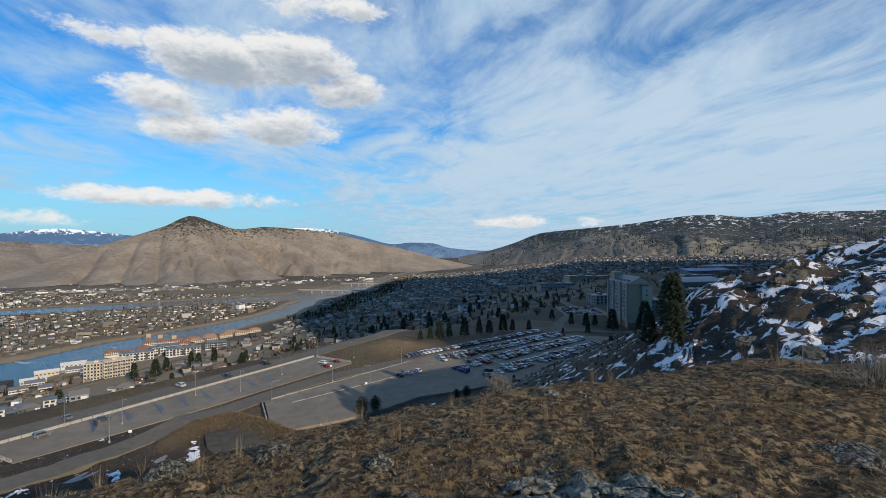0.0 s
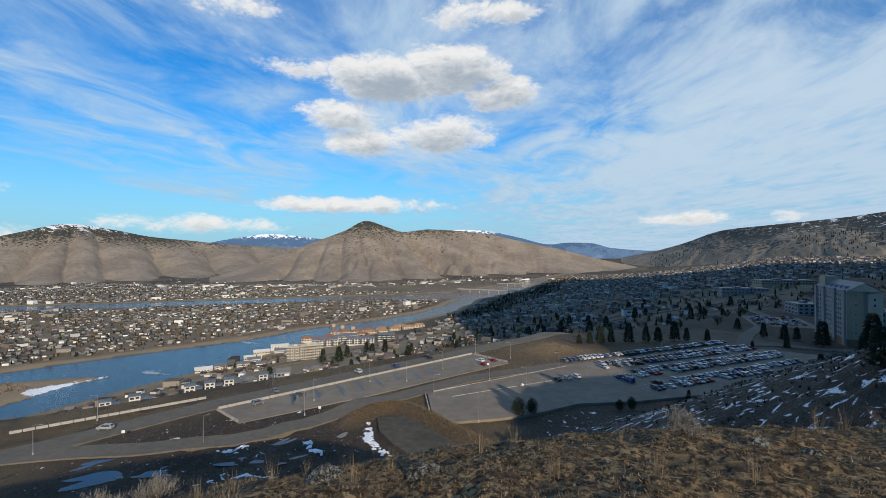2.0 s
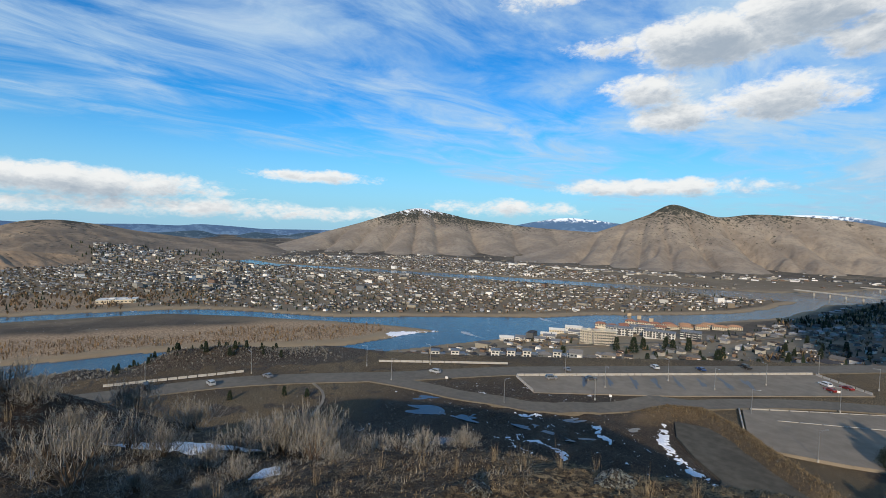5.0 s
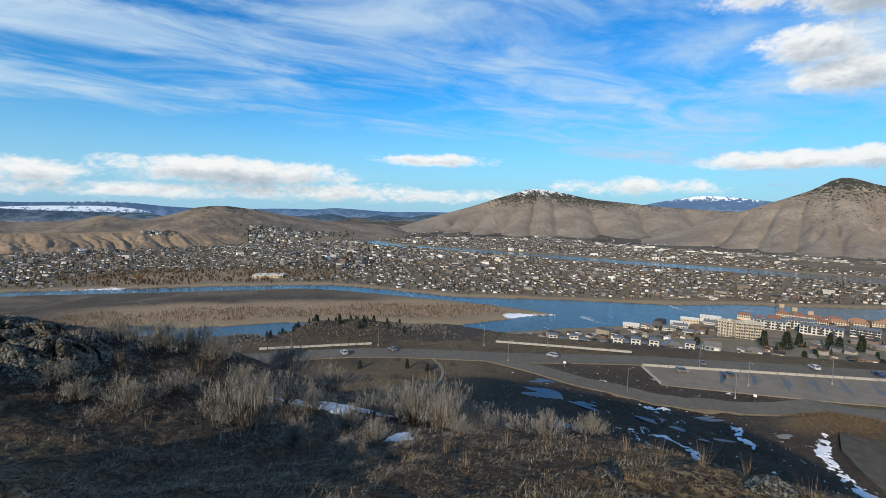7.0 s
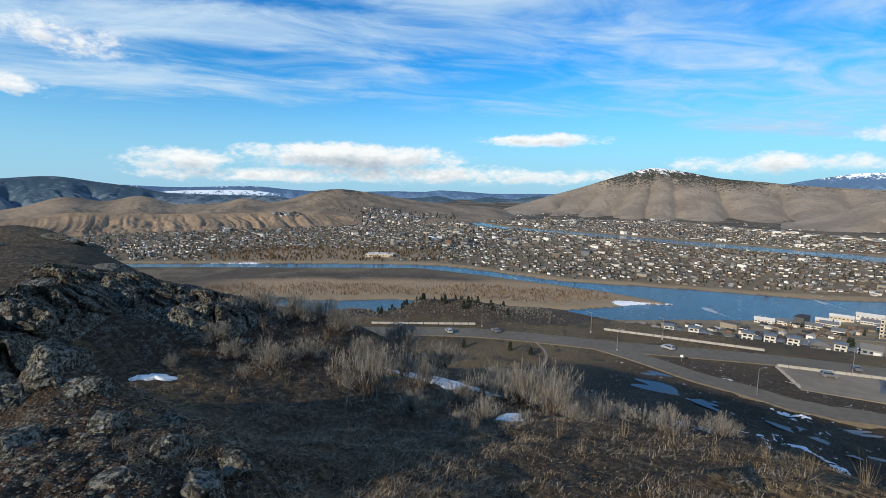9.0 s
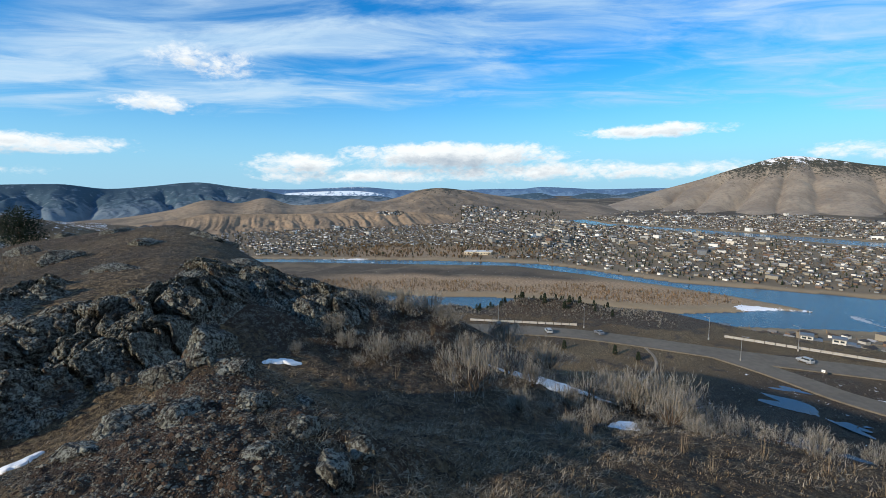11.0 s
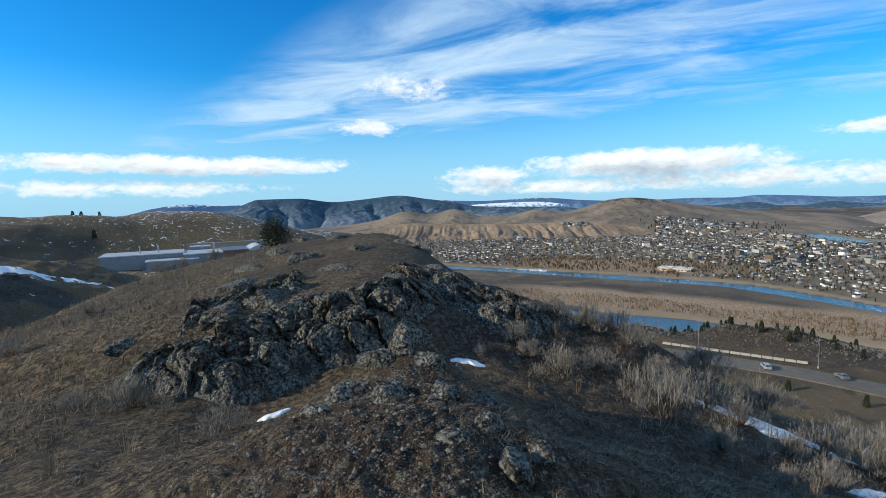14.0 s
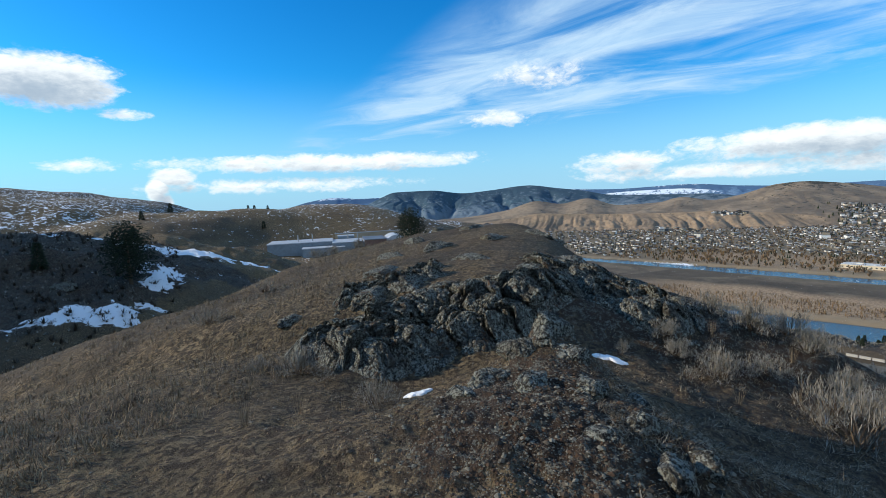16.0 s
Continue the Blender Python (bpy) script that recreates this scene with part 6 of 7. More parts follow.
        r = float(curve_at(np.array(turn), [(6, 2350), (16, 2180), (30, 2010), (46, 2200), (55, 2380), (75, 2500)])) + rng.normal(0, 45)
        x, y = -math.sin(radians(turn)) * r, math.cos(radians(turn)) * r
        if float(bed(np.array(x), np.array(y))) > -20 or fbm(np.array(turn * 30.), np.array(r), 120, 3, 8) < -.12:
            continue
        build(s, x, y, ground_at(x, y), rng.uniform(9, 32), rng.uniform(8, 18), rng.uniform(3.5, 6.5), turn + rng.uniform(-20, 20), True)
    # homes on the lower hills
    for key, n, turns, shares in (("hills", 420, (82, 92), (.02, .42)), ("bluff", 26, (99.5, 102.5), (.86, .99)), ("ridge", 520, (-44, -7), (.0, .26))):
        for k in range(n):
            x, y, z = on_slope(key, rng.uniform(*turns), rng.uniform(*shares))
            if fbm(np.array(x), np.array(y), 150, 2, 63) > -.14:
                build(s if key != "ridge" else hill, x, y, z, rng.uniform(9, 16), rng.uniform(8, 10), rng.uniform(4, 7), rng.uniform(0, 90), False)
    tagged(new("town_houses", s.mesh("town_houses", MAT_WALLS, MAT_ROOFS)), "crowded small pale houses and shops of the valley town", "houses", kind="stuff")
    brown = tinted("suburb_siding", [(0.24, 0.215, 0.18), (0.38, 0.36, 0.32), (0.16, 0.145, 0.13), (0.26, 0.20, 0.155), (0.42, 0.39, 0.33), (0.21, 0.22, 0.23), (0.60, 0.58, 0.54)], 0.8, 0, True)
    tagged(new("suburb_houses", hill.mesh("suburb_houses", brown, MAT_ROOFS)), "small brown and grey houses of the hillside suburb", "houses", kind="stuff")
    return xy[(wet < -25) & (town > -0.34)]


TOWN_SPOTS = scatter_town()


# ---------------------------------------------------------------- trees
def conifer_mesh(seed, tall, wide, clumps, ragged=0.25):
    """Crown of many small drooping sprays on whorled limbs, and its trunk."""
    rng = random.Random(seed)
    crown = Shape()
    for k in range(clumps):
        h = (k + rng.random()) / clumps
        z = tall * (0.10 + 0.90 * h)
        reach = wide / 2 * (1 - h) ** 0.8 * rng.uniform(1 - ragged * 2, 1 + ragged * .4) + 0.08
        a = rng.uniform(0, 2 * math.pi)
        r = reach * math.sqrt(rng.uniform(0.25, 1))
        size = tall * rng.uniform(.035, .07) + wide * .03
        x, y = r * math.cos(a), r * math.sin(a)
        dx, dy = math.cos(a), math.sin(a)
        droop = rng.uniform(-.5, .1)
        tip = (x + dx * size, y + dy * size, z + droop * size)
        side = size * rng.uniform(.35, .6)
        crown.add([(x - dx * size * .6, y - dy * size * .6, z + size * .25), (x - dy * side, y + dx * side, z - size * .1), tip, (x + dy * side, y - dx * side, z - size * .1), (x, y, z + size * rng.uniform(.25, .5))],
                  [(0, 1, 4), (1, 2, 4), (2, 3, 4), (3, 0, 4)])
    trunk = Shape().tube([(0, 0, -.5, tall * .022), (0, 0, tall * .5, tall * .013), (0, 0, tall * .97, tall * .003)], 7)
    limbs = trunk
    for k in range(14):
        h = rng.uniform(.12, .8)
        a = rng.uniform(0, 6.28)
        r = wide / 2 * (1 - h) ** .8 * .85
        z = tall * h
        t = tall * .005
        limbs.add([(0, 0, z - t), (0, 0, z + t), (r * math.cos(a), r * math.sin(a), z + r * .1), (-t * math.sin(a), t * math.cos(a), z)], [(0, 1, 2), (1, 3, 2), (3, 0, 2)])
    return crown.mesh("crown", MAT_NEEDLE), trunk.mesh("trunk", MAT_BARK)


CONIFERS = [conifer_mesh(k, 1.0, w, n) for k, (w, n) in enumerate([(0.46, 520), (0.38, 480), (0.55, 560)])]


def conifers():
    rng = random.Random(31)
    spots = [(-2, 292, 11), (4, 296, 9), (-8, 290, 7), (14, 300, 12), (24, 306, 10), (31, 309, 9), (41, 315, 12), (48, 318, 8), (-14, 287, 6), (60, 322, 7),
             (78, 300, 5), (98, 312, 6), (117, 318, 15), (141, 316, 10), (151, 314, 7), (104, 335, 10), (96, 345, 9), (88, 372, 8), (112, 340, 8),
             (204, 395, 18), (212, 402, 16), (226, 398, 17), (215, 412, 14), (240, 420, 12),
             (56, 112, 10), (59, 118, 8.5), (53, 121, 7), (64, 150, 6), (62, 170, 6), (36, 60, 4.6), (41, 82, 9), (39.5, 79, 7.5), (43, 87, 8.5), (38, 85, 6), (75, 190, 5), (84, 205, 6), (98, 232, 5),
             (30, 195, 3.5), (58, 214, 4), (76, 236, 5),
             (-315, 470, 17), (-292, 468, 18), (-300, 500, 15), (-280, 512, 16), (-268, 505, 14), (-262, 528, 15), (-250, 300, 14), (-232, 330, 8), (-200, 340, 9), (-180, 352, 8), (-168, 362, 8), (-160, 370, 9), (-150, 382, 7), (-142, 390, 8),
             (-210, 30, 4), (-155, 46, 3.5), (-150, 52, 3), (-160, 30, 3.2), (-9, -92, 4.5), (-30, -128, 4), (-160, -330, 6), (-192, -424, 6.5), (-196, -420, 5.5), (-207, -416, 5), (-120, -400, 8), (-95, -380, 7), (-150, -235, 4)]
    for k in range(34):     # small pines along the far edge of the road
        y = rng.uniform(18, 80)
        spots.append((-218 + rng.gauss(0, 5) + max(0, (y - 40)) * .35, y - 20, rng.uniform(1.4, 3.6)))
    for k in range(60):
        y = rng.uniform(420, 760)
        spots.append((rng.uniform(-240, 160), y, rng.uniform(6, 13)))
    for k, (x, y, h) in enumerate(spots):
        crown, trunk = CONIFERS[k % 3]
        root = thing("conifer", pose(x, y, ground_at(x, y) - .1, 0, 0, rng.uniform(0, 360)) @ Matrix.Scale(h, 4), "dark green conifer with ragged drooping branches" if h > 6 else "small dark green conifer on dry ground", "tree", "conifers")
        part("trunk", trunk, root)
        part("crown", crown, root)


conifers()


def bushy_pines():
    """Round bushy pines: the one at the end of the ridge, and low ones by the lot and in the hollow."""
    rng = random.Random(3)
    crown = Shape()
    for k in range(3600):
        u, v = rng.uniform(-1, 1), rng.uniform(0, 6.28)
        q = rng.uniform(.03, 1) ** .45
        lob = 1 + .20 * math.sin(3 * v + 2 + u) + .16 * math.sin(5 * v) * u + rng.uniform(-.12, .12)
        x, y, z = q * math.sqrt(1 - u * u) * math.cos(v) * 1.9 * lob * (1 - .22 * u), q * math.sqrt(1 - u * u) * math.sin(v) * 1.9 * lob * (1 - .22 * u), 2.9 + q * u * 2.5
        if z < .55:
            continue
        size = rng.uniform(.12, .26)
        a, b = rng.uniform(0, 6.28), rng.uniform(-.4, .9)
        d = Vector((math.cos(a) * math.cos(b), math.sin(a) * math.cos(b), math.sin(b))) * size
        e = Vector((-math.sin(a), math.cos(a), rng.uniform(-.3, .3))) * size * .35
        p = Vector((x, y, z))
        crown.add([tuple(p - e), tuple(p + e), tuple(p + d), tuple(p + d * .4 + Vector((0, 0, size * .3)))], [(0, 1, 3), (1, 2, 3), (2, 0, 3)])
    crown = crown.mesh("crown", MAT_NEEDLE)
    trunk = Shape().tube([(0, 0, -.5, .17), (0.05, 0, 1.5, .13), (0, 0, 4, .04)], 8).mesh("trunk", MAT_BARK)
    x0, y0 = -60 * math.sin(radians(136.8)), 60 * math.cos(radians(136.8))
    for x, y, k, label in ((x0, y0, 1.0, "bushy dark green pine standing alone on the ridge"), (-27.5, 156.5, 1.25, "round dark green juniper at the edge of the lot"), (-23.5, 160, 1.1, "round dark green juniper at the edge of the lot"),
                           (5, 173, .8, "round dark green juniper at the edge of the lot"), (9, 175, .9, "round dark green juniper at the edge of the lot"), (-18.5, -83, 1.85, "broad dark green pine beside the snowy hollow")):
        root = thing("pine", pose(x, y, ground_at(x, y) - .15, 0, 0, 40 * k) @ Matrix.Scale(k, 4), label, "tree")
        part("trunk", trunk, root)
        part("crown", crown, root)


bushy_pines()


def far_trees():
    """Woods and garden trees of the valley."""
    rng = np.random.default_rng(9)
    ever, bare, town = Shape(), Shape(), Shape()

    def tree(s, x, y, z, h, w, kind):
        n = 5
        a0 = rng.uniform(0, 6)
        if kind:
            for base, top, wide in ((0.05, .62, 1.0), (.35, 1.0, .66)):
                ring = [(x + w / 2 * wide * rng.uniform(.7, 1.15) * math.cos(a0 + k * 6.283 / n), y + w / 2 * wide * rng.uniform(.7, 1.15) * math.sin(a0 + k * 6.283 / n), z + h * base + rng.uniform(0, .08) * h) for k in range(n)]
                s.add(ring + [(x + rng.uniform(-.05, .05) * w, y, z + h * top)], [(k, (k + 1) % n, n) for k in range(n)])
        elif w < 0:
            for k in range(6):
                dx, dy = rng.uniform(-.16, .16) * h, rng.uniform(-.16, .16) * h
                e, q = .03 * h, rng.uniform(.6, 1) * h
                s.add([(x + dx * .3 - e, y + dy * .3, z), (x + dx * .3 + e, y + dy * .3, z), (x + dx, y + dy, z + q), (x + dx * .5, y + dy * .5 + e * 1.5, z + q * .5)], [(0, 1, 3), (1, 2, 3), (2, 0, 3)])
        else:
            for k in range(7):
                a, r = a0 + k * 1.7, w / 2 * rng.uniform(.3, 1)
                q = rng.uniform(.45, 1.0)
                cx, cy, cz = x + r * math.cos(a), y + r * math.sin(a), z + h * q
                s.add([(x, y, z), (cx - .1 * w, cy, cz), (cx, cy + .15 * w, cz + .12 * h), (cx + .1 * w, cy - .1 * w, cz - .05 * h)], [(0, 1, 2), (0, 2, 3), (1, 3, 2)])

    pick = TOWN_SPOTS[rng.permutation(len(TOWN_SPOTS))[:27000]]
    px, py = pick[:, 0] + rng.uniform(-12, 12, len(pick)), pick[:, 1] + rng.uniform(-12, 12, len(pick))
    ok = (bed(px, py) < -12) & ~((px > 85) & (px < 160) & (py < 420)) & ~((py < 345) & (px > -75)) & ~((px < -225) & (py < 430) & (px > -500))
    px, py = px[ok], py[ok]
    for x, y, z, g in zip(px, py, height(px, py), fbm(px, py, 200, 3, 67)):
        kind = rng.random() < .36 + 1.2 * g
        h = rng.uniform(4, 9.5) if kind else rng.uniform(3.2, 7)
        tree(ever if kind else town, x, y, z - .3, h, h * (.44 if kind else .95), kind)
    for key, n, turns, shares in (("ridge", 2600, (-46, -5), (.0, .8)), ("hills", 160, (80, 94), (.0, .5))):
        for k in range(n):
            x, y, z = on_slope(key, rng.uniform(*turns), rng.uniform(*shares) ** 1.2)
            if fbm(np.array(x), np.array(y), 260, 3, 69) > -.06:
                h = rng.uniform(9, 17)
                tree(ever, x, y, z - 1, h, h * .5, True)
    # the dark trees of the far bank where the two rivers part
    for k in range(900):
        y = rng.uniform(930, 2300)
        x = float(curve_at(np.array(y), [(930, -320), (1150, -285), (1420, -290), (1600, -232), (1900, -238), (2300, -170)])) + abs(rng.normal(0, 40))
        if float(bed(np.array(x), np.array(y))) < -4:
            h = rng.uniform(7, 14)
            tree(ever if rng.random() < .55 else town, x, y, ground_at(x, y) - .3, h, h * .6, rng.random() < .7)
    # tawny bare trees by the arena, on the island and on the banks
    gx = np.concatenate([rng.uniform(-1230, -960, 420), rng.uniform(-780, -560, 5200), rng.uniform(-520, -420, 60)])
    gy = np.concatenate([rng.uniform(-420, 160, 420), rng.uniform(-260, 330, 5200), rng.uniform(200, 600, 60)])
    bar = np.minimum(gx - curve_at(gy, BAR_FAR), curve_at(gy, BAR_NEAR) - gx)
    mud = curve_at(gy, BAR_NEAR) - gx
    ok = (bed(gx, gy) < -10) & ((gx < -950) | (bar > 22) & (mud + fbm(gx, gy, 70, 3, 65) * 110 < 105) & (gy > -260) | (gx > -525))
    for x, y, z in zip(gx[ok], gy[ok], height(gx[ok], gy[ok])):
        h = rng.uniform(5, 10) if x < -950 else rng.uniform(2.6, 6.5)
        tree(bare, x, y, z - .3, h, h * .8 if x < -950 else -1, False)
    tagged(new("far_conifers", ever.mesh("far_conifers", MAT_NEEDLE)), "dark conifers scattered between the town houses", "trees", kind="stuff")
    tagged(new("garden_trees", town.mesh("garden_trees", tinted("grey_branches", [(0.16, 0.12, 0.08), (0.22, 0.155, 0.095), (0.1, 0.08, 0.062), (0.28, 0.19, 0.1)], 0.9, 0, True, 0.3))), "leafless grey-brown garden trees between the houses", "trees", kind="stuff")
    tagged(new("bare_trees", bare.mesh("bare_trees", MAT_LEAFLESS)), "leafless brown winter trees on banks and in gardens", "trees", kind="stuff")


far_trees()


def bridges():
    for (x0, y0), (x1, y1), label in (((-470, 1590), (-255, 1560), "long low grey river bridge on round piers"), ((-395, 1905), (-205, 1880), "distant grey railway bridge on piers")):
        L = math.hypot(x1 - x0, y1 - y0)
        root = thing("bridge", pose(x0, y0, RIVER, 0, 0, math.degrees(math.atan2(y1 - y0, x1 - x0))), label, "bridge")
        part("deck", Shape().box(-30, -5, 9, L + 30, 5, 11).box(-30, -5.2, 11, L + 30, -4.8, 12).box(-30, 4.8, 11, L + 30, 5.2, 12).mesh("deck", MAT_CURB), root)
        pier = Shape().tube([(0, 0, -4, 3), (0, 0, 9, 2.2)], 10).mesh("pier", MAT_CURB)
        for k in range(6):
            part("pier", pier, root, pose(L * (k + .5) / 6, 0, 0))
    pier = rounded(Shape().box(-3.5, -2.8, -3, 3.5, 2.8, 5.5), "bridge_pier", MAT_TAN, .5)
    for x, y in ((-508, 795), (-482, 786), (-455, 780)):
        ob = new("bridge_pier", pier)
        ob.matrix_basis = pose(x, y, RIVER, 0, 0, 30)
        tagged(ob, "old pale stone bridge pier standing in the river", "bridge pier", "old piers in the river")


bridges()

# ---------------------------------------------------------------- rocks of the ridge
def place(turn, dist):
    return -math.sin(radians(turn)) * dist, math.cos(radians(turn)) * dist


def facet(q, seed):
    """Height of a broken surface: each block has its own level and tilt."""
    dist, pts = noise.voronoi(q)
    c = pts[0]
    h = noise.cell_vector(c * 7.3 + Vector((seed, 1.7, 2.9)))
    tilt = (h - Vector((.5, .5, .5))) * 1.5
    crack = min(1.0, (dist[1] - dist[0]) * 7.0)
    return (h.x - .5) * .55 + (q - c).dot(tilt) - .28 * (1 - crack)


def rock_mesh(seed, wide, deep, tall, level=4, rough=0.32):
    """A broken, weathered lump: folded, cracked and flat below."""
    bm = bmesh.new()
    bmesh.ops.create_icosphere(bm, subdivisions=level, radius=1.0)
    off = Vector((seed * 7.31, seed * 3.17, seed * 1.93))
    rng = random.Random(seed + 500)
    cuts = []
    for _ in range(22):
        way = Vector((rng.gauss(0, 1), rng.gauss(0, 1), rng.gauss(.25, .7))).normalized()
        cuts.append((way, rng.uniform(.58, .92)))
    for v in bm.verts:
        p = v.co.copy()
        q = p * 1.15 + off
        big = noise.fractal(q, 1.0, 2.0, 4, noise_basis="PERLIN_ORIGINAL")
        p *= 1 + rough * big * .8
        for way, far in cuts:
            over = p.dot(way) - far
            if over > 0:
                p -= way * over * .88
        cell = noise.voronoi(q * 2.3 + Vector((0, 0, q.z * -1.2)))[0]
        fine = noise.fractal(q * 9.0, 1.0, 2.0, 3, noise_basis="PERLIN_ORIGINAL")
        p *= 1 - rough * .8 * max(0, .16 - (cell[1] - cell[0])) + rough * .30 * facet(q * 2.2, seed) + rough * .16 * facet(q * 6.0, seed) + rough * .12 * fine
        v.co = (p.x * wide / 2, p.y * deep / 2, max(p.z, -.35) * tall)
    data = bpy.data.meshes.new("rock")
    bm.to_mesh(data)
    bm.free()
    data.materials.append(MAT_ROCK)
    for f in data.polygons:
        f.use_smooth = True
    return data


def rocks():
    big = [rock_mesh(k, 1, 1, 1, 5) for k in range(5)]
    small = [rock_mesh(k + 20, 1, 1, 1, 3, .4) for k in range(4)]
    wild = [rock_mesh(k + 40, 1, 1, 1, 5, .62) for k in range(3)]
    out = "dark lichen-crusted rock outcrop breaking from the turf"
    # turn, distance, width, depth, height over ground, spin
    rows = [(141, 10.2, 2.0, 1.2, .50, 33), (136.5, 10.6, 2.2, 1.4, .46, 60), (148, 9.4, 1.0, .6, .2, 70), (151, 10.2, 1.1, .6, .2, 30), (121, 11.4, 1.8, 1.2, .4, 5),
            (140, 12.6, 2.2, 1.3, .35, 33), (128, 13.2, 2.2, 1.4, .35, 90), (115, 13.2, 1.6, 1.0, .25, 44), (117, 15.5, 2.0, 1.2, .30, 50), (110, 12.4, 1.3, .8, .2, 88), (105.5, 11.4, 1.2, .8, .2, 120),
            (133, 17.5, 1.8, 1.2, .5, 0), (126, 18.5, 2.2, 1.4, .45, 30), (139, 18, 1.9, 1.1, .42, 95), (136, 24, 2.2, 1.4, .6, 60), (129, 27, 2.6, 1.6, .6, 10), (121, 23, 2.4, 1.4, .5, 75), (133, 33, 2.5, 1.5, .7, 40), (119, 28, 2.0, 1.2, .4, 10)]
    for k, (t, d, w, dp, h, spin) in enumerate(rows):
        x, y = place(t, d)
        ob = new("rock_outcrop", big[k % 5])
        ob.matrix_basis = pose(x, y, ground_at(x, y) - .10, 0, 0, spin) @ Matrix.Diagonal((w, dp, h * .78, 1))
        tagged(ob, out, "rock", "outcrops of the ridge")
    # the stony mound: tip and ledges
    mound = [(117.4, 5.62, .80, .62, .40, 20), (118.6, 5.2, .5, .4, .2, 70), (121.5, 5.2, .8, .55, .2, 60), (115, 5.0, .6, .45, .16, 90), (125, 4.6, .8, .5, .16, 10), (101.5, 3.15, .5, .35, .16, 30), (99, 3.4, .35, .25, .12, 75), (112, 4.1, .5, .4, .12, 0), (107, 4.6, .45, .3, .14, 50), (119, 4.0, .6, .4, .13, 35), (128, 3.9, .5, .35, .12, 80), (106, 3.6, .35, .3, .10, 15), (110, 3.2, .4, .3, .09, 66)]
    # stones on the grassy shelf
    mound += [(-13.3, 6.4, .30, .22, .16, 20), (-17.5, 6.6, .34, .25, .10, 0), (-21, 2.75, .9, .45, .24, 12), (-13, 2.75, .8, .45, .20, 70), (-29, 2.6, .6, .4, .16, 30), (-6, 2.8, .6, .4, .15, 45), (3, 3.3, .5, .35, .14, 5), (-36, 2.9, .4, .3, .10, 62), (8, 4.2, .35, .25, .12, 30), (-42, 5.4, .8, .6, .12, 10), (-25, 3.4, .3, .2, .08, 10), (20, 5.4, .6, .4, .15, 40), (45, 5.2, .5, .35, .14, 0), (31, 5.6, .55, .4, .16, 70)]
    for k, (t, d, w, dp, h, spin) in enumerate(mound):
        x, y = place(t, d)
        ob = new("rock", big[(k + 2) % 5])
        ob.matrix_basis = pose(x, y, ground_at(x, y) - .02, 0, 0, spin) @ Matrix.Diagonal((w, dp, h, 1))
        tagged(ob, "pale lichen-covered rock half sunk in the ground", "rock", "rocks in the turf")
    # dark crags of the snowy spur and of the hollow
    rng = random.Random(13)
    for k in range(56):
        if k < 40:
            x, y = rng.uniform(38, 105), rng.uniform(38, 135)
            w = rng.uniform(2.5, 8)
        else:
            x, y = rng.uniform(-85, 10), rng.uniform(-175, -85)
            w = rng.uniform(3, 8)
        z = ground_at(x, y)
        if math.hypot(x, y) < 45 or z < -46:
            continue
        ob = new("crag", wild[k % 3])
        ob.matrix_basis = pose(x, y, z - .3, 0, 0, rng.uniform(0, 360)) @ Matrix.Diagonal((w, w * rng.uniform(.5, .8), w * rng.uniform(.14, .26), 1))
        tagged(ob, "dark weathered crag standing out of the snow", "rock", "crags of the slopes")
    return small


def rock_face(label, ends, low, top, lift, seed, cols=400, rows=130, broken=1.0, mat=None):
    """A long broken face of bare rock: turns `ends`, distances of its foot and of its upper edge."""
    t, u = np.meshgrid(np.linspace(*ends, cols), np.linspace(0, 1, rows))
    r = curve_at(t, low) * (1 - u) + curve_at(t, top) * u
    r = r + fbm(t * .35, u * 2, 1.6, 3, seed) * .7
    a = np.radians(t)
    x, y = -np.sin(a) * r, np.cos(a) * r
    fade = np.minimum(np.sin(np.pi * np.clip((t - ends[0]) / (ends[1] - ends[0]), 0, 1)) * 2.2, 1)
    rise_up = ramp(u, 0.0, 0.22) * (1 - 0.75 * ramp(u, 0.55, 1.0))
    z = height(x, y) + lift * rise_up * fade * (0.75 + fbm(x, y, 1.3, 3, seed + 2) * 1.4) - 0.10 * (1 - fade) - 0.12 * (1 - ramp(u, 0, .06)) - 0.12 * ramp(u, .92, 1)
    bulge = np.zeros(x.shape)
    for i in range(rows):
        for j in range(cols):
            q = Vector((x[i, j], y[i, j], z[i, j] * 1.6 + seed))
            w = noise.noise_vector(q * 2.0) * .12
            q = (q + w).yzx
            q = Vector((q.x + q.y * .4, q.z, q.y * .55))
            bulge[i, j] = .17 + facet(q * 1.5, seed) * .33 + facet(q * 4.2, seed) * .13 + facet(q * 11, seed) * .04
    hold = (rise_up * fade + .12 * fade) * broken
    z = z + (bulge - .16) * hold * .75
    x, y = x + np.sin(a) * (bulge - .15) * hold * .9, y - np.cos(a) * (bulge - .15) * hold * .9
    tagged(sheet("rock_outcrop", x[:, ::-1], y[:, ::-1], z[:, ::-1], mat or MAT_ROCK), label, "rock", "outcrops of the ridge")


rock_face("broad dark lichen-crusted rock face on the ridge", (153, 113), [(113, 10.2), (120, 8.2), (127, 7.0), (137, 6.5), (145, 7.0), (153, 8.2)], [(113, 12.4), (120, 10.8), (127, 10.2), (134, 9.9), (141, 9.6), (153, 8.9)], .46, 3)
rock_face("dark broken rock band on the shaded side of the ridge", (124, 101), [(101, 9.2), (106, 9.3), (112, 9.6), (117, 10.4), (124, 11)], [(101, 11.5), (106, 12), (112, 12.5), (117, 13), (124, 13.4)], .28, 11, 200, 70)
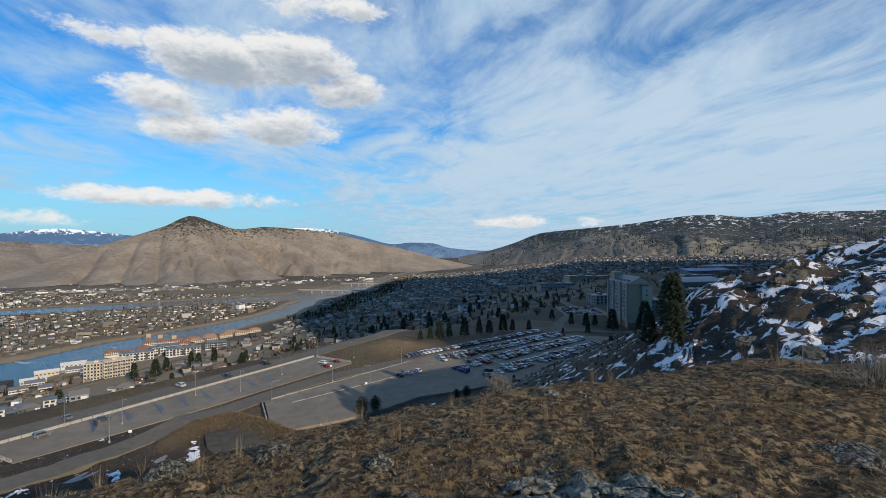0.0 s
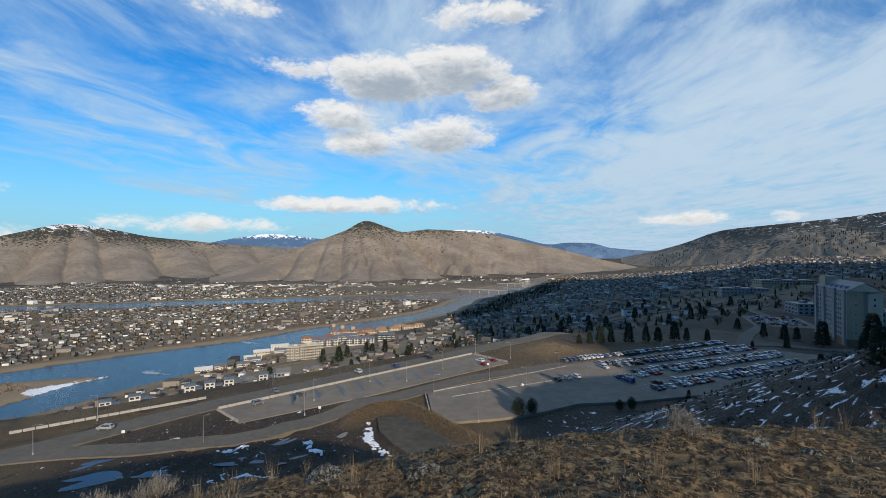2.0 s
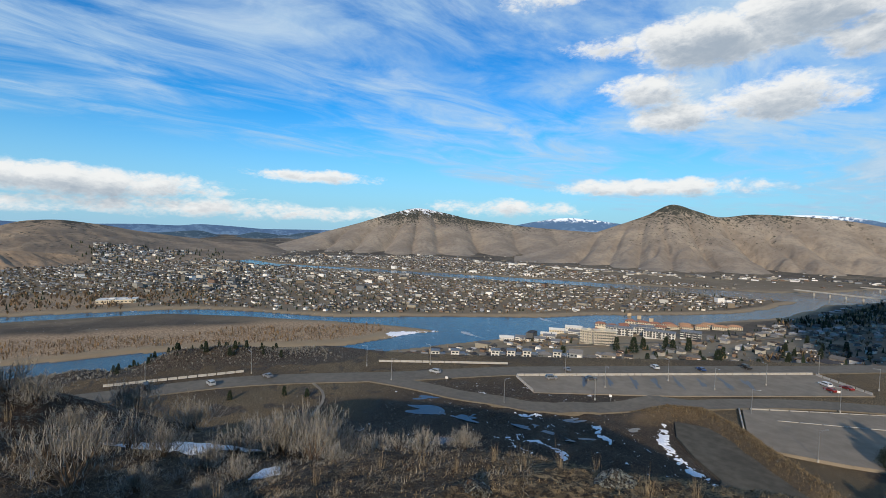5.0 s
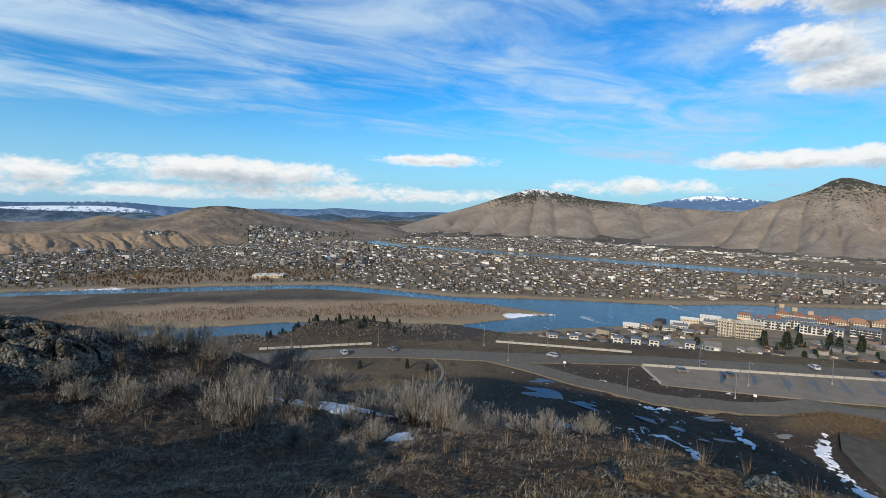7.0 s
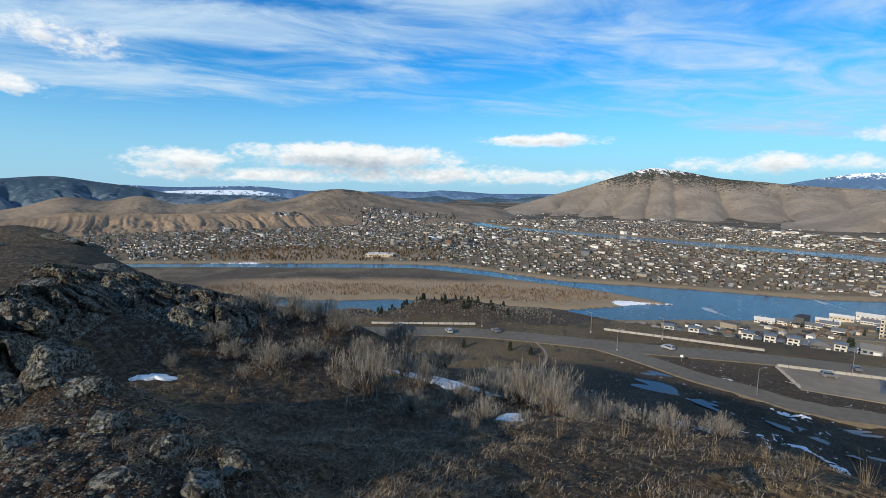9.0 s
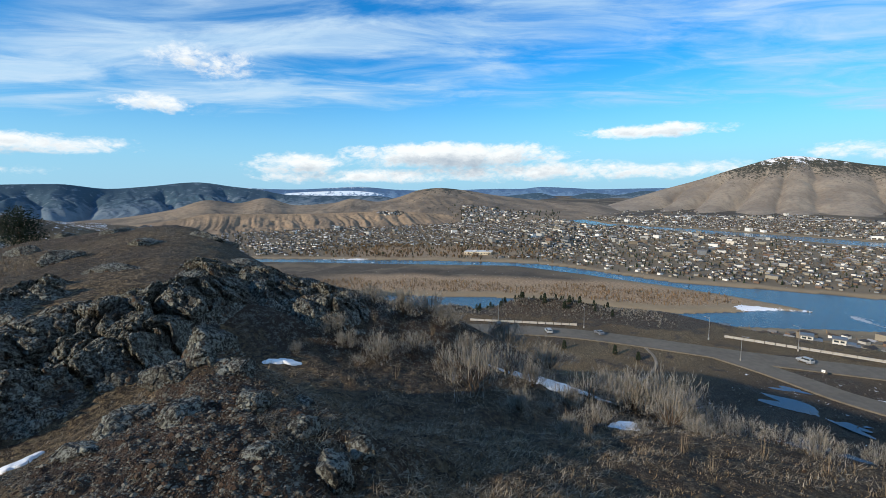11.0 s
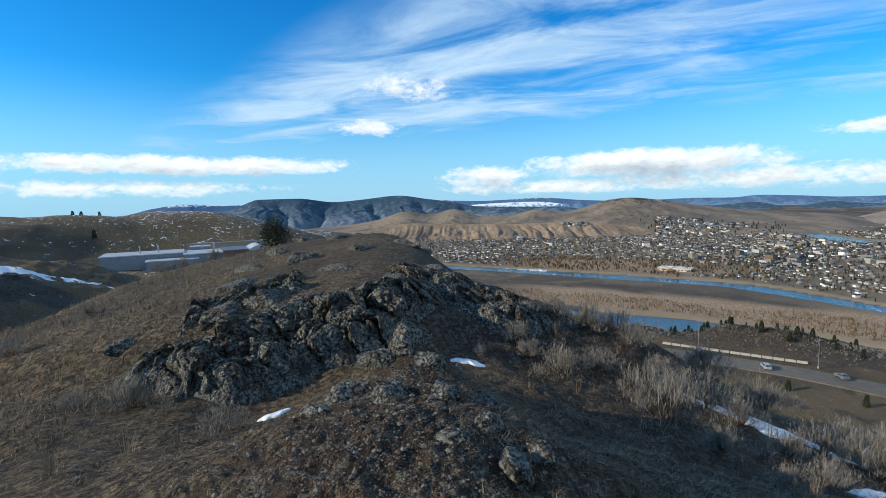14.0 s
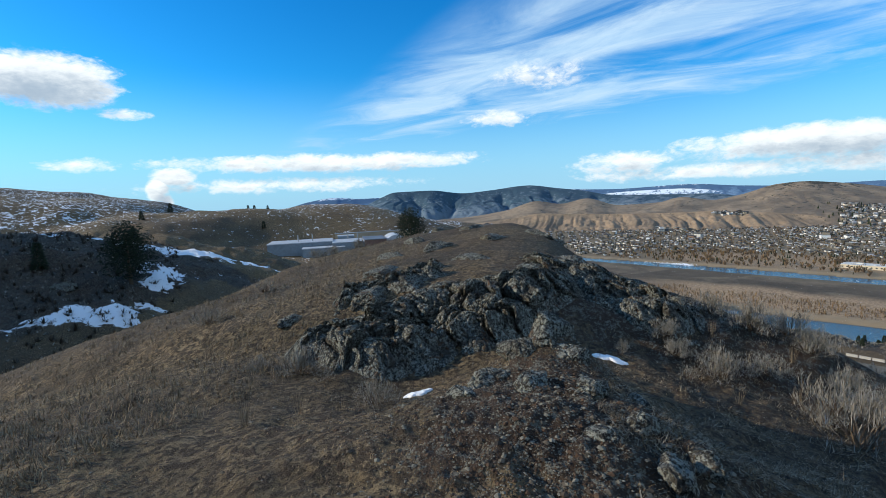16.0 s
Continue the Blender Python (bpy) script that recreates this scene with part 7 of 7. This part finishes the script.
rock_face("second dark rock ledge above the outcrop", (147, 131), [(131, 10.9), (139, 10.0), (147, 9.4)], [(131, 12.6), (139, 11.8), (147, 10.6)], .34, 17, 220, 80)


rock_face("pale lichen-covered bedrock showing through the turf", (-2, -33), [(-33, 3.1), (-24, 2.85), (-15, 2.8), (-2, 3.1)], [(-33, 3.7), (-24, 4.15), (-17, 4.3), (-10, 3.9), (-2, 3.5)], .085, 23, 260, 90, .42, MAT_LEDGE)

rocks()


def pebbles():
    """Loose stones, too many to count."""
    rng = random.Random(17)
    s = Shape()
    base = [(1, 0, 0), (0, 1, 0), (-1, 0, 0), (0, -1, 0), (.1, .1, .8), (0, 0, -.4), (.65, .65, .3), (-.65, .65, .3), (-.65, -.6, .3), (.65, -.65, .3)]
    faces = [(0, 6, 4, 9), (6, 1, 7, 4), (4, 7, 2, 8), (9, 4, 8, 3), (0, 1, 6), (1, 2, 7), (2, 3, 8), (3, 0, 9)]
    pts = []
    while len(pts) < 26000:
        if rng.random() < .80:
            t, d = rng.gauss(114, 13), rng.uniform(2.0, 5.9)
        elif rng.random() < .6:
            t, d = rng.uniform(-46, 60), rng.uniform(2.0, 7.5)
        else:
            t, d = rng.uniform(85, 178), rng.uniform(2.2, 14)
        pts.append((*place(t, d), rng))
    xs, ys = np.array([p[0] for p in pts]), np.array([p[1] for p in pts])
    zs = height(xs, ys)
    for x, y, z in zip(xs, ys, zs):
        r = rng.uniform(.004, .013) * (2.4 if rng.random() < .08 else 1)
        a = rng.uniform(0, 6.28)
        c, sn, st = math.cos(a) * r, math.sin(a) * r, rng.uniform(.6, 1)
        s.add([(x + (px * c - py * st * sn) * rng.uniform(.8, 1.2), y + (px * sn + py * st * c), z + pz * r * .8) for px, py, pz in base], faces)
    mat = tinted("loose_stone", [(0.05, 0.040, 0.031), (0.085, 0.072, 0.055), (0.15, 0.14, 0.112), (0.08, 0.05, 0.031), (0.03, 0.026, 0.022), (0.17, 0.158, 0.13), (0.06, 0.036, 0.022)], .9, 0, True, .3, 40)
    tagged(new("loose_stones", s.mesh("loose_stones", mat)), "loose grey lichen-flecked stones lying on the soil", "stones", kind="stuff")


pebbles()


# ---------------------------------------------------------------- snow left lying
def snow_patch(turn, dist, wide, deep, spin, label="melting patch of old white snow on the slope", thick=.07, seed=1):
    x0, y0 = place(turn, dist)
    rings, spokes = 10, 72
    rng = random.Random(seed)
    ph = [rng.uniform(0, 6.28) for _ in range(4)]
    c, sn = math.cos(radians(spin + turn)), math.sin(radians(spin + turn))
    xs, ys, hs = [], [], []
    for i in range(rings + 1):
        q = i / rings
        for k in range(spokes):
            a = 2 * math.pi * k / spokes
            r = q * (1 + .22 * math.sin(2 * a + ph[0]) + .16 * math.sin(3 * a + ph[1]) + .1 * math.sin(7 * a + ph[2]) + .03 * math.sin(13 * a + ph[3]) + .02 * math.sin(19 * a + ph[0]))
            u, v = r * wide / 2 * math.cos(a), r * deep / 2 * math.sin(a)
            xs.append(x0 + u * c - v * sn), ys.append(y0 + u * sn + v * c)
            hs.append(thick * (1 - q ** 4) - .04 * (q == 1))
    z = height(np.array(xs), np.array(ys)) + np.array(hs) + .01
    f = [(i * spokes + k, i * spokes + (k + 1) % spokes, (i + 1) * spokes + (k + 1) % spokes, (i + 1) * spokes + k) for i in range(rings) for k in range(spokes)]
    s = Shape().add(list(zip(xs, ys, z)), [q[::-1] for q in f])
    data = s.mesh("snow_patch", MAT_SNOW)
    for p in data.polygons:
        p.use_smooth = True
    tagged(new("snow_patch", data), label, "snow", "snow patches", "structure")


for k, row in enumerate([(70.5, 7.7, .55, .42, 20), (79.5, 9.7, 2.1, .58, -4), (135, 6.0, .46, .28, 30), (111.5, 8.0, .5, .28, 0), (150, 33, 2.6, 1.2, 60), (64, 16, 1.2, .4, 0), (58, 30, 3, 1, 10), (50, 34, 2.6, 1.1, 40)]):
    snow_patch(*row, thick=.035 if row[1] < 40 else .14, seed=k)


def snow_strip(line, wide, seed):
    """A bank of half-melted snow along a dug edge, broken by soil showing through."""
    p = np.array(line, float)
    n, m = 150, 22
    k = np.linspace(0, len(p) - 1, n)
    cx, cy = np.interp(k, range(len(p)), p[:, 0]), np.interp(k, range(len(p)), p[:, 1])
    dx, dy = np.gradient(cx), np.gradient(cy)
    ln = np.hypot(dx, dy)
    o = np.linspace(-1, 1, m)
    shift = fbm(k * 2, k * 0 + 5, 4, 3, seed + 3) * wide
    x = cx[:, None] - (dy / ln)[:, None] * (o * wide + shift[:, None])
    y = cy[:, None] + (dx / ln)[:, None] * (o * wide + shift[:, None])
    depth = .16 + 1.5 * fbm(x, y, 1.9, 4, seed) + .8 * fbm(x, y, .6, 2, seed + 9) - .5 * np.abs(o) ** 2 - .3 * (np.abs(np.linspace(-1, 1, n))[:, None]) ** 4
    z = height(x, y) + np.clip(depth, -.06, .12) + .03
    bm = bmesh.new()
    v = [[bm.verts.new((x[i, j], y[i, j], z[i, j])) for j in range(m)] for i in range(n)]
    for i in range(n - 1):
        for j in range(m - 1):
            if depth[i:i + 2, j:j + 2].max() > 0:
                bm.faces.new((v[i][j], v[i + 1][j], v[i + 1][j + 1], v[i][j + 1]))
    bmesh.ops.delete(bm, geom=[w for w in bm.verts if not w.link_faces], context="VERTS")
    bm.normal_update()
    if sum(f.normal.z for f in bm.faces) < 0:
        bmesh.ops.reverse_faces(bm, faces=bm.faces[:])
    me = bpy.data.meshes.new("snow_patch")
    bm.to_mesh(me)
    bm.free()
    me.materials.append(MAT_SNOW)
    tagged(new("snow_patch", me), "long ragged bank of old snow on the dug soil", "snow", "snow patches", "structure")


snow_strip([(-73, 135), (-69, 127), (-65, 122), (-60, 118), (-55, 115), (-48, 112)], 1.9, 3)
snow_strip([(-85, 117), (-80, 113), (-77, 111), (-71, 109)], 1.3, 9)
snow_strip([(-104, 100), (-100, 104), (-97, 108)], 1.3, 15)
snow_strip([(-92, 88), (-86, 92), (-80, 94), (-74, 92)], 1.4, 21)


# ---------------------------------------------------------------- sagebrush and grass
def blade(s, p, d, width, bend=0.0, parts=2):
    """A thin tapering stem from p along d."""
    side = Vector((-d.y, d.x, 0))
    side = (side.normalized() if side.length > 1e-6 else Vector((1, 0, 0))) * width / 2
    mid = p + d * .55 + Vector((0, 0, -bend * d.length * .2))
    tip = p + d + Vector((0, 0, -bend * d.length))
    s.add([tuple(p - side), tuple(p + side), tuple(mid + side * .7), tuple(mid - side * .7), tuple(tip)], [(0, 1, 2, 3), (3, 2, 4)])
    return mid, tip


def sage_mesh(seed, leafy):
    """A grey bush 1 m across and 0.8 m high: forked stems and fine upright twigs."""
    rng = random.Random(seed)
    stems, twigs = Shape(), Shape()
    for k in range(34):
        a, b = rng.uniform(0, 6.28), rng.uniform(.35, 1.4)
        d = Vector((math.cos(a) * math.cos(b), math.sin(a) * math.cos(b), math.sin(b))) * rng.uniform(.32, .55)
        mid, tip = blade(stems, Vector((rng.uniform(-.06, .06), rng.uniform(-.06, .06), -.05)), d, .016, .1)
        for j in range(leafy):
            base = mid.lerp(tip, rng.uniform(-.3, 1.0))
            a2 = a + rng.gauss(0, .9)
            b2 = min(1.5, max(.1, b + rng.gauss(.15, .4)))
            e = Vector((math.cos(a2) * math.cos(b2), math.sin(a2) * math.cos(b2), math.sin(b2))) * rng.uniform(.12, .32)
            m2, t2 = blade(twigs, base, e, .0055, rng.uniform(-.1, .15))
            for i in range(5):
                f = Vector((rng.gauss(0, 1), rng.gauss(0, 1), 1.2 + rng.random())).normalized() * rng.uniform(.05, .12)
                blade(twigs, m2.lerp(t2, rng.random()), f, .0048)
    return stems.mesh("stems", MAT_BARK), twigs.mesh("twigs", MAT_SAGE)


def tuft_mesh(seed, n, tall, wide, lean=.5, thin=.006, mat=None):
    rng = random.Random(seed)
    s = Shape()
    for k in range(n):
        a = rng.uniform(0, 6.28)
        r = rng.uniform(0, wide / 2)
        h = tall * rng.uniform(.45, 1)
        q = abs(rng.gauss(0, lean))
        d = Vector((math.cos(a) * math.sin(q), math.sin(a) * math.sin(q), math.cos(q))) * h
        blade(s, Vector((r * math.cos(a), r * math.sin(a), -.02)), d, thin * rng.uniform(.7, 1.5), rng.uniform(0, .25))
    return s.mesh("blades", mat or MAT_STRAW)


def bushes():
    rng = random.Random(41)
    forms = [sage_mesh(k, n) for k, n in enumerate((14, 12, 16, 9))]
    bare = sage_mesh(9, 3)
    # turn, distance, width
    rows = [(105.8, 9.4, .75), (99.8, 8.8, .95), (97.6, 10.8, 1.1), (96.0, 9.4, .9), (103, 8.2, .5), (92.5, 10.9, .9), (94.5, 11.4, 1.1), (89.5, 10.2, .9), (91, 8.4, .7), (84.5, 9.6, 1.3), (87.5, 9.0, 1.1), (81.5, 9.2, 1.0), (77, 8.4, .9),
            (73.5, 7.6, .75), (74.6, 9.4, 1.2), (70, 9.6, 1.4), (67, 9.8, 1.6), (65, 9.2, 1.3), (62.5, 9.9, 1.3), (66, 11.4, 1.5), (72.5, 11.2, 1.3), (80, 12.4, 1.4), (85.5, 13, 1.5), (59, 9.0, .9), (56, 8.2, .8), (53, 7.8, .7), (76, 6.6, .55), (82.5, 7.2, .6), (69, 7.0, .5), (79, 7.6, .55), (48, 7.4, .6), (63, 7.4, .5),
            (150, 7.2, .8), (140.5, 5.6, .62), (147, 6.6, .45), (155, 7.8, .5), (104.5, 9.0, .6), (110, 8.4, .4), (160, 12, .8), (154, 15, 1.0), (148, 26, 1.3), (146, 30, 1.5), (143, 34, 1.4), (151, 40, 1.8), (155, 46, 2.0), (101.5, 11.2, .9), (-43, 8.4, 1.1), (-7, 6.6, .6)]
    first = {}
    for k, (t, d, w) in enumerate(rows):
        x, y = place(t, d)
        j = k % 5
        stems, twigs = forms[j] if j < 4 else bare
        root = thing("sagebrush", pose(x, y, ground_at(x, y), 0, 0, rng.uniform(0, 360)) @ Matrix.Diagonal((w * .98, w * .98, w * rng.uniform(.72, .98), 1)), "pale grey leafless sagebrush with fine upright twigs" if j < 4 else "bare grey shrub with thin forked stems", "shrub", "shrubs of the slope")
        tagged(part("woody_base", stems, root), kind="stuff")
        tagged(part("twig_mass", twigs, root), kind="stuff")
    for t, d, w in ((88.2, 7.7, 1.5), (90.5, 8.6, 1.3), (104.5, 10.3, 1.0), (66, 8.4, 1.2)):
        x, y = place(t, d)
        root = thing("bare_shrub", pose(x, y, ground_at(x, y), 0, 0, rng.uniform(0, 360)) @ Matrix.Diagonal((w, w, w * .95, 1)), "large bare pale shrub with many forked branches", "shrub", "shrubs of the slope")
        tagged(part("woody_base", bare[0], root), kind="stuff")
        tagged(part("twig_mass", bare[1], root), kind="stuff")
    tall = [tuft_mesh(k, 34, 1.0, .4, .26, .0065) for k in range(3)]
    spots = [(5.5, 5.2, .42), (-4.5, 5.0, .40), (-12.5, 5.3, .34), (28, 5.3, .45), (24, 5.6, .4), (40.6, 6.1, .40), (36.7, 6.0, .42), (44, 6.3, .34), (33, 6.0, .3), (104, 5.3, .30), (80, 6.0, .36), (84, 6.6, .34), (77, 7.2, .4), (88, 4.6, .3), (150, 5.2, .4), (145, 5.0, .35), (156, 4.6, .4), (-38, 9.2, .7), (-36, 9.6, .7), (-43.5, 8.6, .75), (-33, 9.4, .55), (-20, 8.4, .5), (-18, 8.0, .5), (10, 6.4, .4), (14, 6.2, .4), (64, 6.2, .4), (57, 6.6, .4), (52, 6.4, .4), (48, 6.0, .36), (90, 9.4, .5), (94, 10.2, .5), (101, 10, .45), (93, 9.0, .5), (98, 7.8, .4), (20, 5.4, .3), (-1, 6.2, .3), (113, 6.9, .4), (74, 6.0, .35), (61, 5.4, .3), (-28, 8.8, .4)]
    for k, (t, d, h) in enumerate(spots):
        x, y = place(t, d)
        ob = new("grass_tuft", tall[k % 3])
        ob.matrix_basis = pose(x, y, ground_at(x, y), 0, 0, rng.uniform(0, 360)) @ Matrix.Scale(h, 4)
        tagged(ob, "tuft of tall dry straw-coloured grass", "grass", "tall grass tufts")


bushes()


def turf():
    """Short dead grass over the near ground, and longer grass beyond."""
    rng = np.random.default_rng(77)

    def spread(name, label, turns, dists, n, tall, width, blades, mat, seed, dense=None, lay=1.15):
        t = rng.uniform(*turns, n)
        d = dists[0] * (dists[1] / dists[0]) ** rng.uniform(0, 1, n)
        x, y = -np.sin(np.radians(t)) * d, np.cos(np.radians(t)) * d
        if dense is not None:
            keep = dense(x, y, rng.uniform(0, 1, n))
            x, y, d = x[keep], y[keep], d[keep]
        z = height(x, y)
        n = len(x)
        k = n * blades
        bx, by, bz, bd = np.repeat(x, blades), np.repeat(y, blades), np.repeat(z, blades), np.repeat(d, blades)
        a = rng.uniform(0, 2 * np.pi, k)
        q = np.abs(rng.normal(lay, .38, k))
        size = 1 + 0.5 * np.clip(bd / 12, 0, 3)
        h = tall * rng.uniform(.35, 1, k) * size
        r = rng.uniform(0, 1, k) * tall * .7 * size
        px, py, pz = bx + r * np.cos(a * 1.7), by + r * np.sin(a * 1.7), bz - .01
        w = width * rng.uniform(.6, 1.5, k) * size
        dx, dy, dz = np.cos(a) * np.sin(q) * h, np.sin(a) * np.sin(q) * h, np.cos(q) * h
        sx, sy = -np.sin(a) * w / 2, np.cos(a) * w / 2
        v = np.stack([np.stack([px - sx, py - sy, pz], -1), np.stack([px + sx, py + sy, pz], -1), np.stack([px + dx, py + dy, pz + dz], -1)], 1).reshape(-1, 3)
        mesh = bpy.data.meshes.new(name)
        mesh.vertices.add(len(v))
        mesh.vertices.foreach_set("co", v.astype(np.float32).ravel())
        mesh.loops.add(len(v))
        mesh.loops.foreach_set("vertex_index", np.arange(len(v), dtype=np.int32))
        mesh.polygons.add(k)
        mesh.polygons.foreach_set("loop_start", np.arange(0, len(v), 3, dtype=np.int32))
        mesh.update(calc_edges=True)
        mesh.materials.append(mat)
        tagged(new(name, mesh), label, "grass", kind="stuff")

    def not_stony(x, y, u):
        a, b = x * RIDGE[0] + y * RIDGE[1], x * FALL[0] + y * FALL[1]
        stony = np.exp(-(np.hypot(a - 3.7, (b - 0.7)) / 1.5) ** 2)
        return (u > stony * 1.1 + .25 * (fbm(x, y, 2.5, 3, 91) < -.05)) & (fbm(x, y, .28, 2, 93) > -.06 - .1 * u) & ((b < 1.2) | (a < .8) | (u > .7))

    spread("short_turf", "short matted brown winter turf on the shelf", (-50, 75), (1.9, 12), 95000, .046, .0066, 6, MAT_TURF, 1, not_stony, 1.38)
    spread("short_turf", "short matted brown winter turf on the ridge", (75, 182), (1.9, 40), 32000, .040, .007, 6, MAT_TURF, 2, not_stony, 1.3)
    litter = tinted("dead_litter", [(0.13, 0.105, 0.075), (0.20, 0.165, 0.12), (0.05, 0.04, 0.028), (0.29, 0.25, 0.19), (0.15, 0.105, 0.055)], 0.95, 0, True, 0.25)
    shady = lambda x, y, u: (x * FALL[0] + y * FALL[1] > .9) & (x * RIDGE[0] + y * RIDGE[1] > .4) & (fbm(x, y, .6, 3, 95) > -.12 + .1 * u) & (fbm(x, y, .2, 2, 97) > -.1)
    spread("dead_litter", "dead grass stems and twigs matted on the shaded soil", (18, 112), (2.0, 15), 62000, .085, .0062, 5, litter, 5, shady, 1.22)
    over = lambda x, y, u: (x * FALL[0] + y * FALL[1] <= .9) & (x * RIDGE[0] + y * RIDGE[1] > 5.2) & (fbm(x, y, .9, 3, 99) > -.10 + .1 * u)
    spread("dead_litter", "dead grass stems and twigs lying on the ridge", (108, 182), (5.2, 30), 30000, .06, .005, 5, litter, 6, over, 1.25)
    slope = lambda x, y, u: (x * FALL[0] + y * FALL[1] < -3.2) & (u < .5 + fbm(x, y, 6, 3, 5))
    spread("long_grass", "longer pale dry grass on the shaded slope", (135, 182), (3.0, 70), 9000, .13, .009, 6, MAT_STRAW, 3, slope, .6)
    rough = lambda x, y, u: (x * FALL[0] + y * FALL[1] > 2.0) & (u < .45 + fbm(x, y, 4, 3, 15))
    spread("long_grass", "rough dry grass among the sagebrush", (20, 106), (9.0, 45), 1300, .10, .008, 6, MAT_STRAW, 4, rough, .6)


turf()


def slope_brush():
    """Low brush on the hillsides beyond the ridge and over the road."""
    rng = random.Random(61)
    s = Shape()
    pts = []
    for k in range(9800):
        q = rng.random()
        if q < .35:
            t, d = rng.uniform(-20, 110), rng.uniform(22, 175)
        elif q < .45:
            t, d = rng.uniform(163, 181), rng.uniform(62, 125)
        elif q < .78:
            t, d = rng.uniform(138, 182), rng.uniform(60, 450)
        elif q < .93:
            t, d = rng.uniform(66, 98), rng.uniform(206, 262)
        else:
            t, d = rng.uniform(-48, -18), rng.uniform(50, 150)
        pts.append(place(t, d))
    zs = height(np.array([p[0] for p in pts]), np.array([p[1] for p in pts]))
    for (x, y), z in zip(pts, zs):
        r = rng.uniform(.2, .6)
        for j in range(9):
            a, b = rng.uniform(0, 6.28), rng.uniform(.3, 1.4)
            d = Vector((math.cos(a) * math.cos(b), math.sin(a) * math.cos(b), math.sin(b))) * r
            blade(s, Vector((x, y, z - .05)), d, r * .14)
    for k in range(1500):     # thicker brush on the stony bank beyond the road
        y = rng.uniform(-25, 80)
        x = -217 + rng.gauss(0, 8) + max(0, y - 30) * .3
        z, r = ground_at(x, y), rng.uniform(.5, 1.3)
        for j in range(11):
            a, b = rng.uniform(0, 6.28), rng.uniform(.3, 1.4)
            blade(s, Vector((x, y, z - .05)), Vector((math.cos(a) * math.cos(b), math.sin(a) * math.cos(b), math.sin(b))) * r, r * .12)
    dark = Shape()
    spots = []
    for k in range(700):
        y = rng.uniform(-25, 80)
        spots.append((-217 + rng.gauss(0, 8) + max(0, y - 30) * .3, y))
    for k in range(2300):
        spots.append((rng.uniform(-18, 120), rng.uniform(36, 185)) if k < 1700 else place(rng.uniform(163, 182), rng.uniform(60, 125)))
    zs = height(np.array([p[0] for p in spots]), np.array([p[1] for p in spots]))
    for (x, y), z in zip(spots, zs):
        if z < -53 or math.hypot(x, y) < 34:
            continue
        r = rng.uniform(.35, 1.1)
        for j in range(12):
            a, b = rng.uniform(0, 6.28), rng.uniform(.2, 1.4)
            blade(dark, Vector((x, y, z - .05)), Vector((math.cos(a) * math.cos(b), math.sin(a) * math.cos(b), math.sin(b))) * r, r * .16)
    tagged(new("dark_brush", dark.mesh("dark_brush", plain("dark_twigs", (0.045, 0.036, 0.027), 0.9, 0, 3.0, .3))), "dark leafless brush on the snowy slopes", "shrubs", kind="stuff")
    tagged(new("low_brush", s.mesh("low_brush", MAT_SAGE)), "low grey brush dotted over the hillsides", "shrubs", kind="stuff")


slope_brush()


def bank_grass():
    """Tawny grass on the bank by the parking lot and on the heap."""
    rng = random.Random(87)
    line = [(-79, 133), (-77, 146), (-69, 152), (-58, 146), (-49, 139), (-42, 134), (-28, 126)]
    pts = []
    for k in range(3600):
        if k < 2700:
            q = rng.uniform(0, 5.999)
            (x0, y0), (x1, y1) = line[int(q)], line[int(q) + 1]
            f = q % 1
            pts.append((x0 + (x1 - x0) * f + rng.gauss(0, 2.6), y0 + (y1 - y0) * f + rng.gauss(0, 2.6)))
        else:
            pts.append((-28 + rng.gauss(0, 10), 262 + rng.gauss(0, 7)))
    zs = height(np.array([p[0] for p in pts]), np.array([p[1] for p in pts]))
    s = Shape()
    for (x, y), z in zip(pts, zs):
        r = rng.uniform(.3, .8)
        for j in range(8):
            a, b = rng.uniform(0, 6.28), rng.uniform(.4, 1.4)
            blade(s, Vector((x + rng.uniform(-.4, .4), y + rng.uniform(-.4, .4), z - .05)), Vector((math.cos(a) * math.cos(b), math.sin(a) * math.cos(b), math.sin(b))) * r, r * .12)
    mat = tinted("tawny_grass", [(0.20, 0.15, 0.088), (0.15, 0.11, 0.064), (0.24, 0.185, 0.11), (0.10, 0.074, 0.046)], .9, 0, True, .2)
    tagged(new("bank_grass", s.mesh("bank_grass", mat)), "tawny dry grass on the bank by the parking lot", "grass", kind="stuff")


bank_grass()
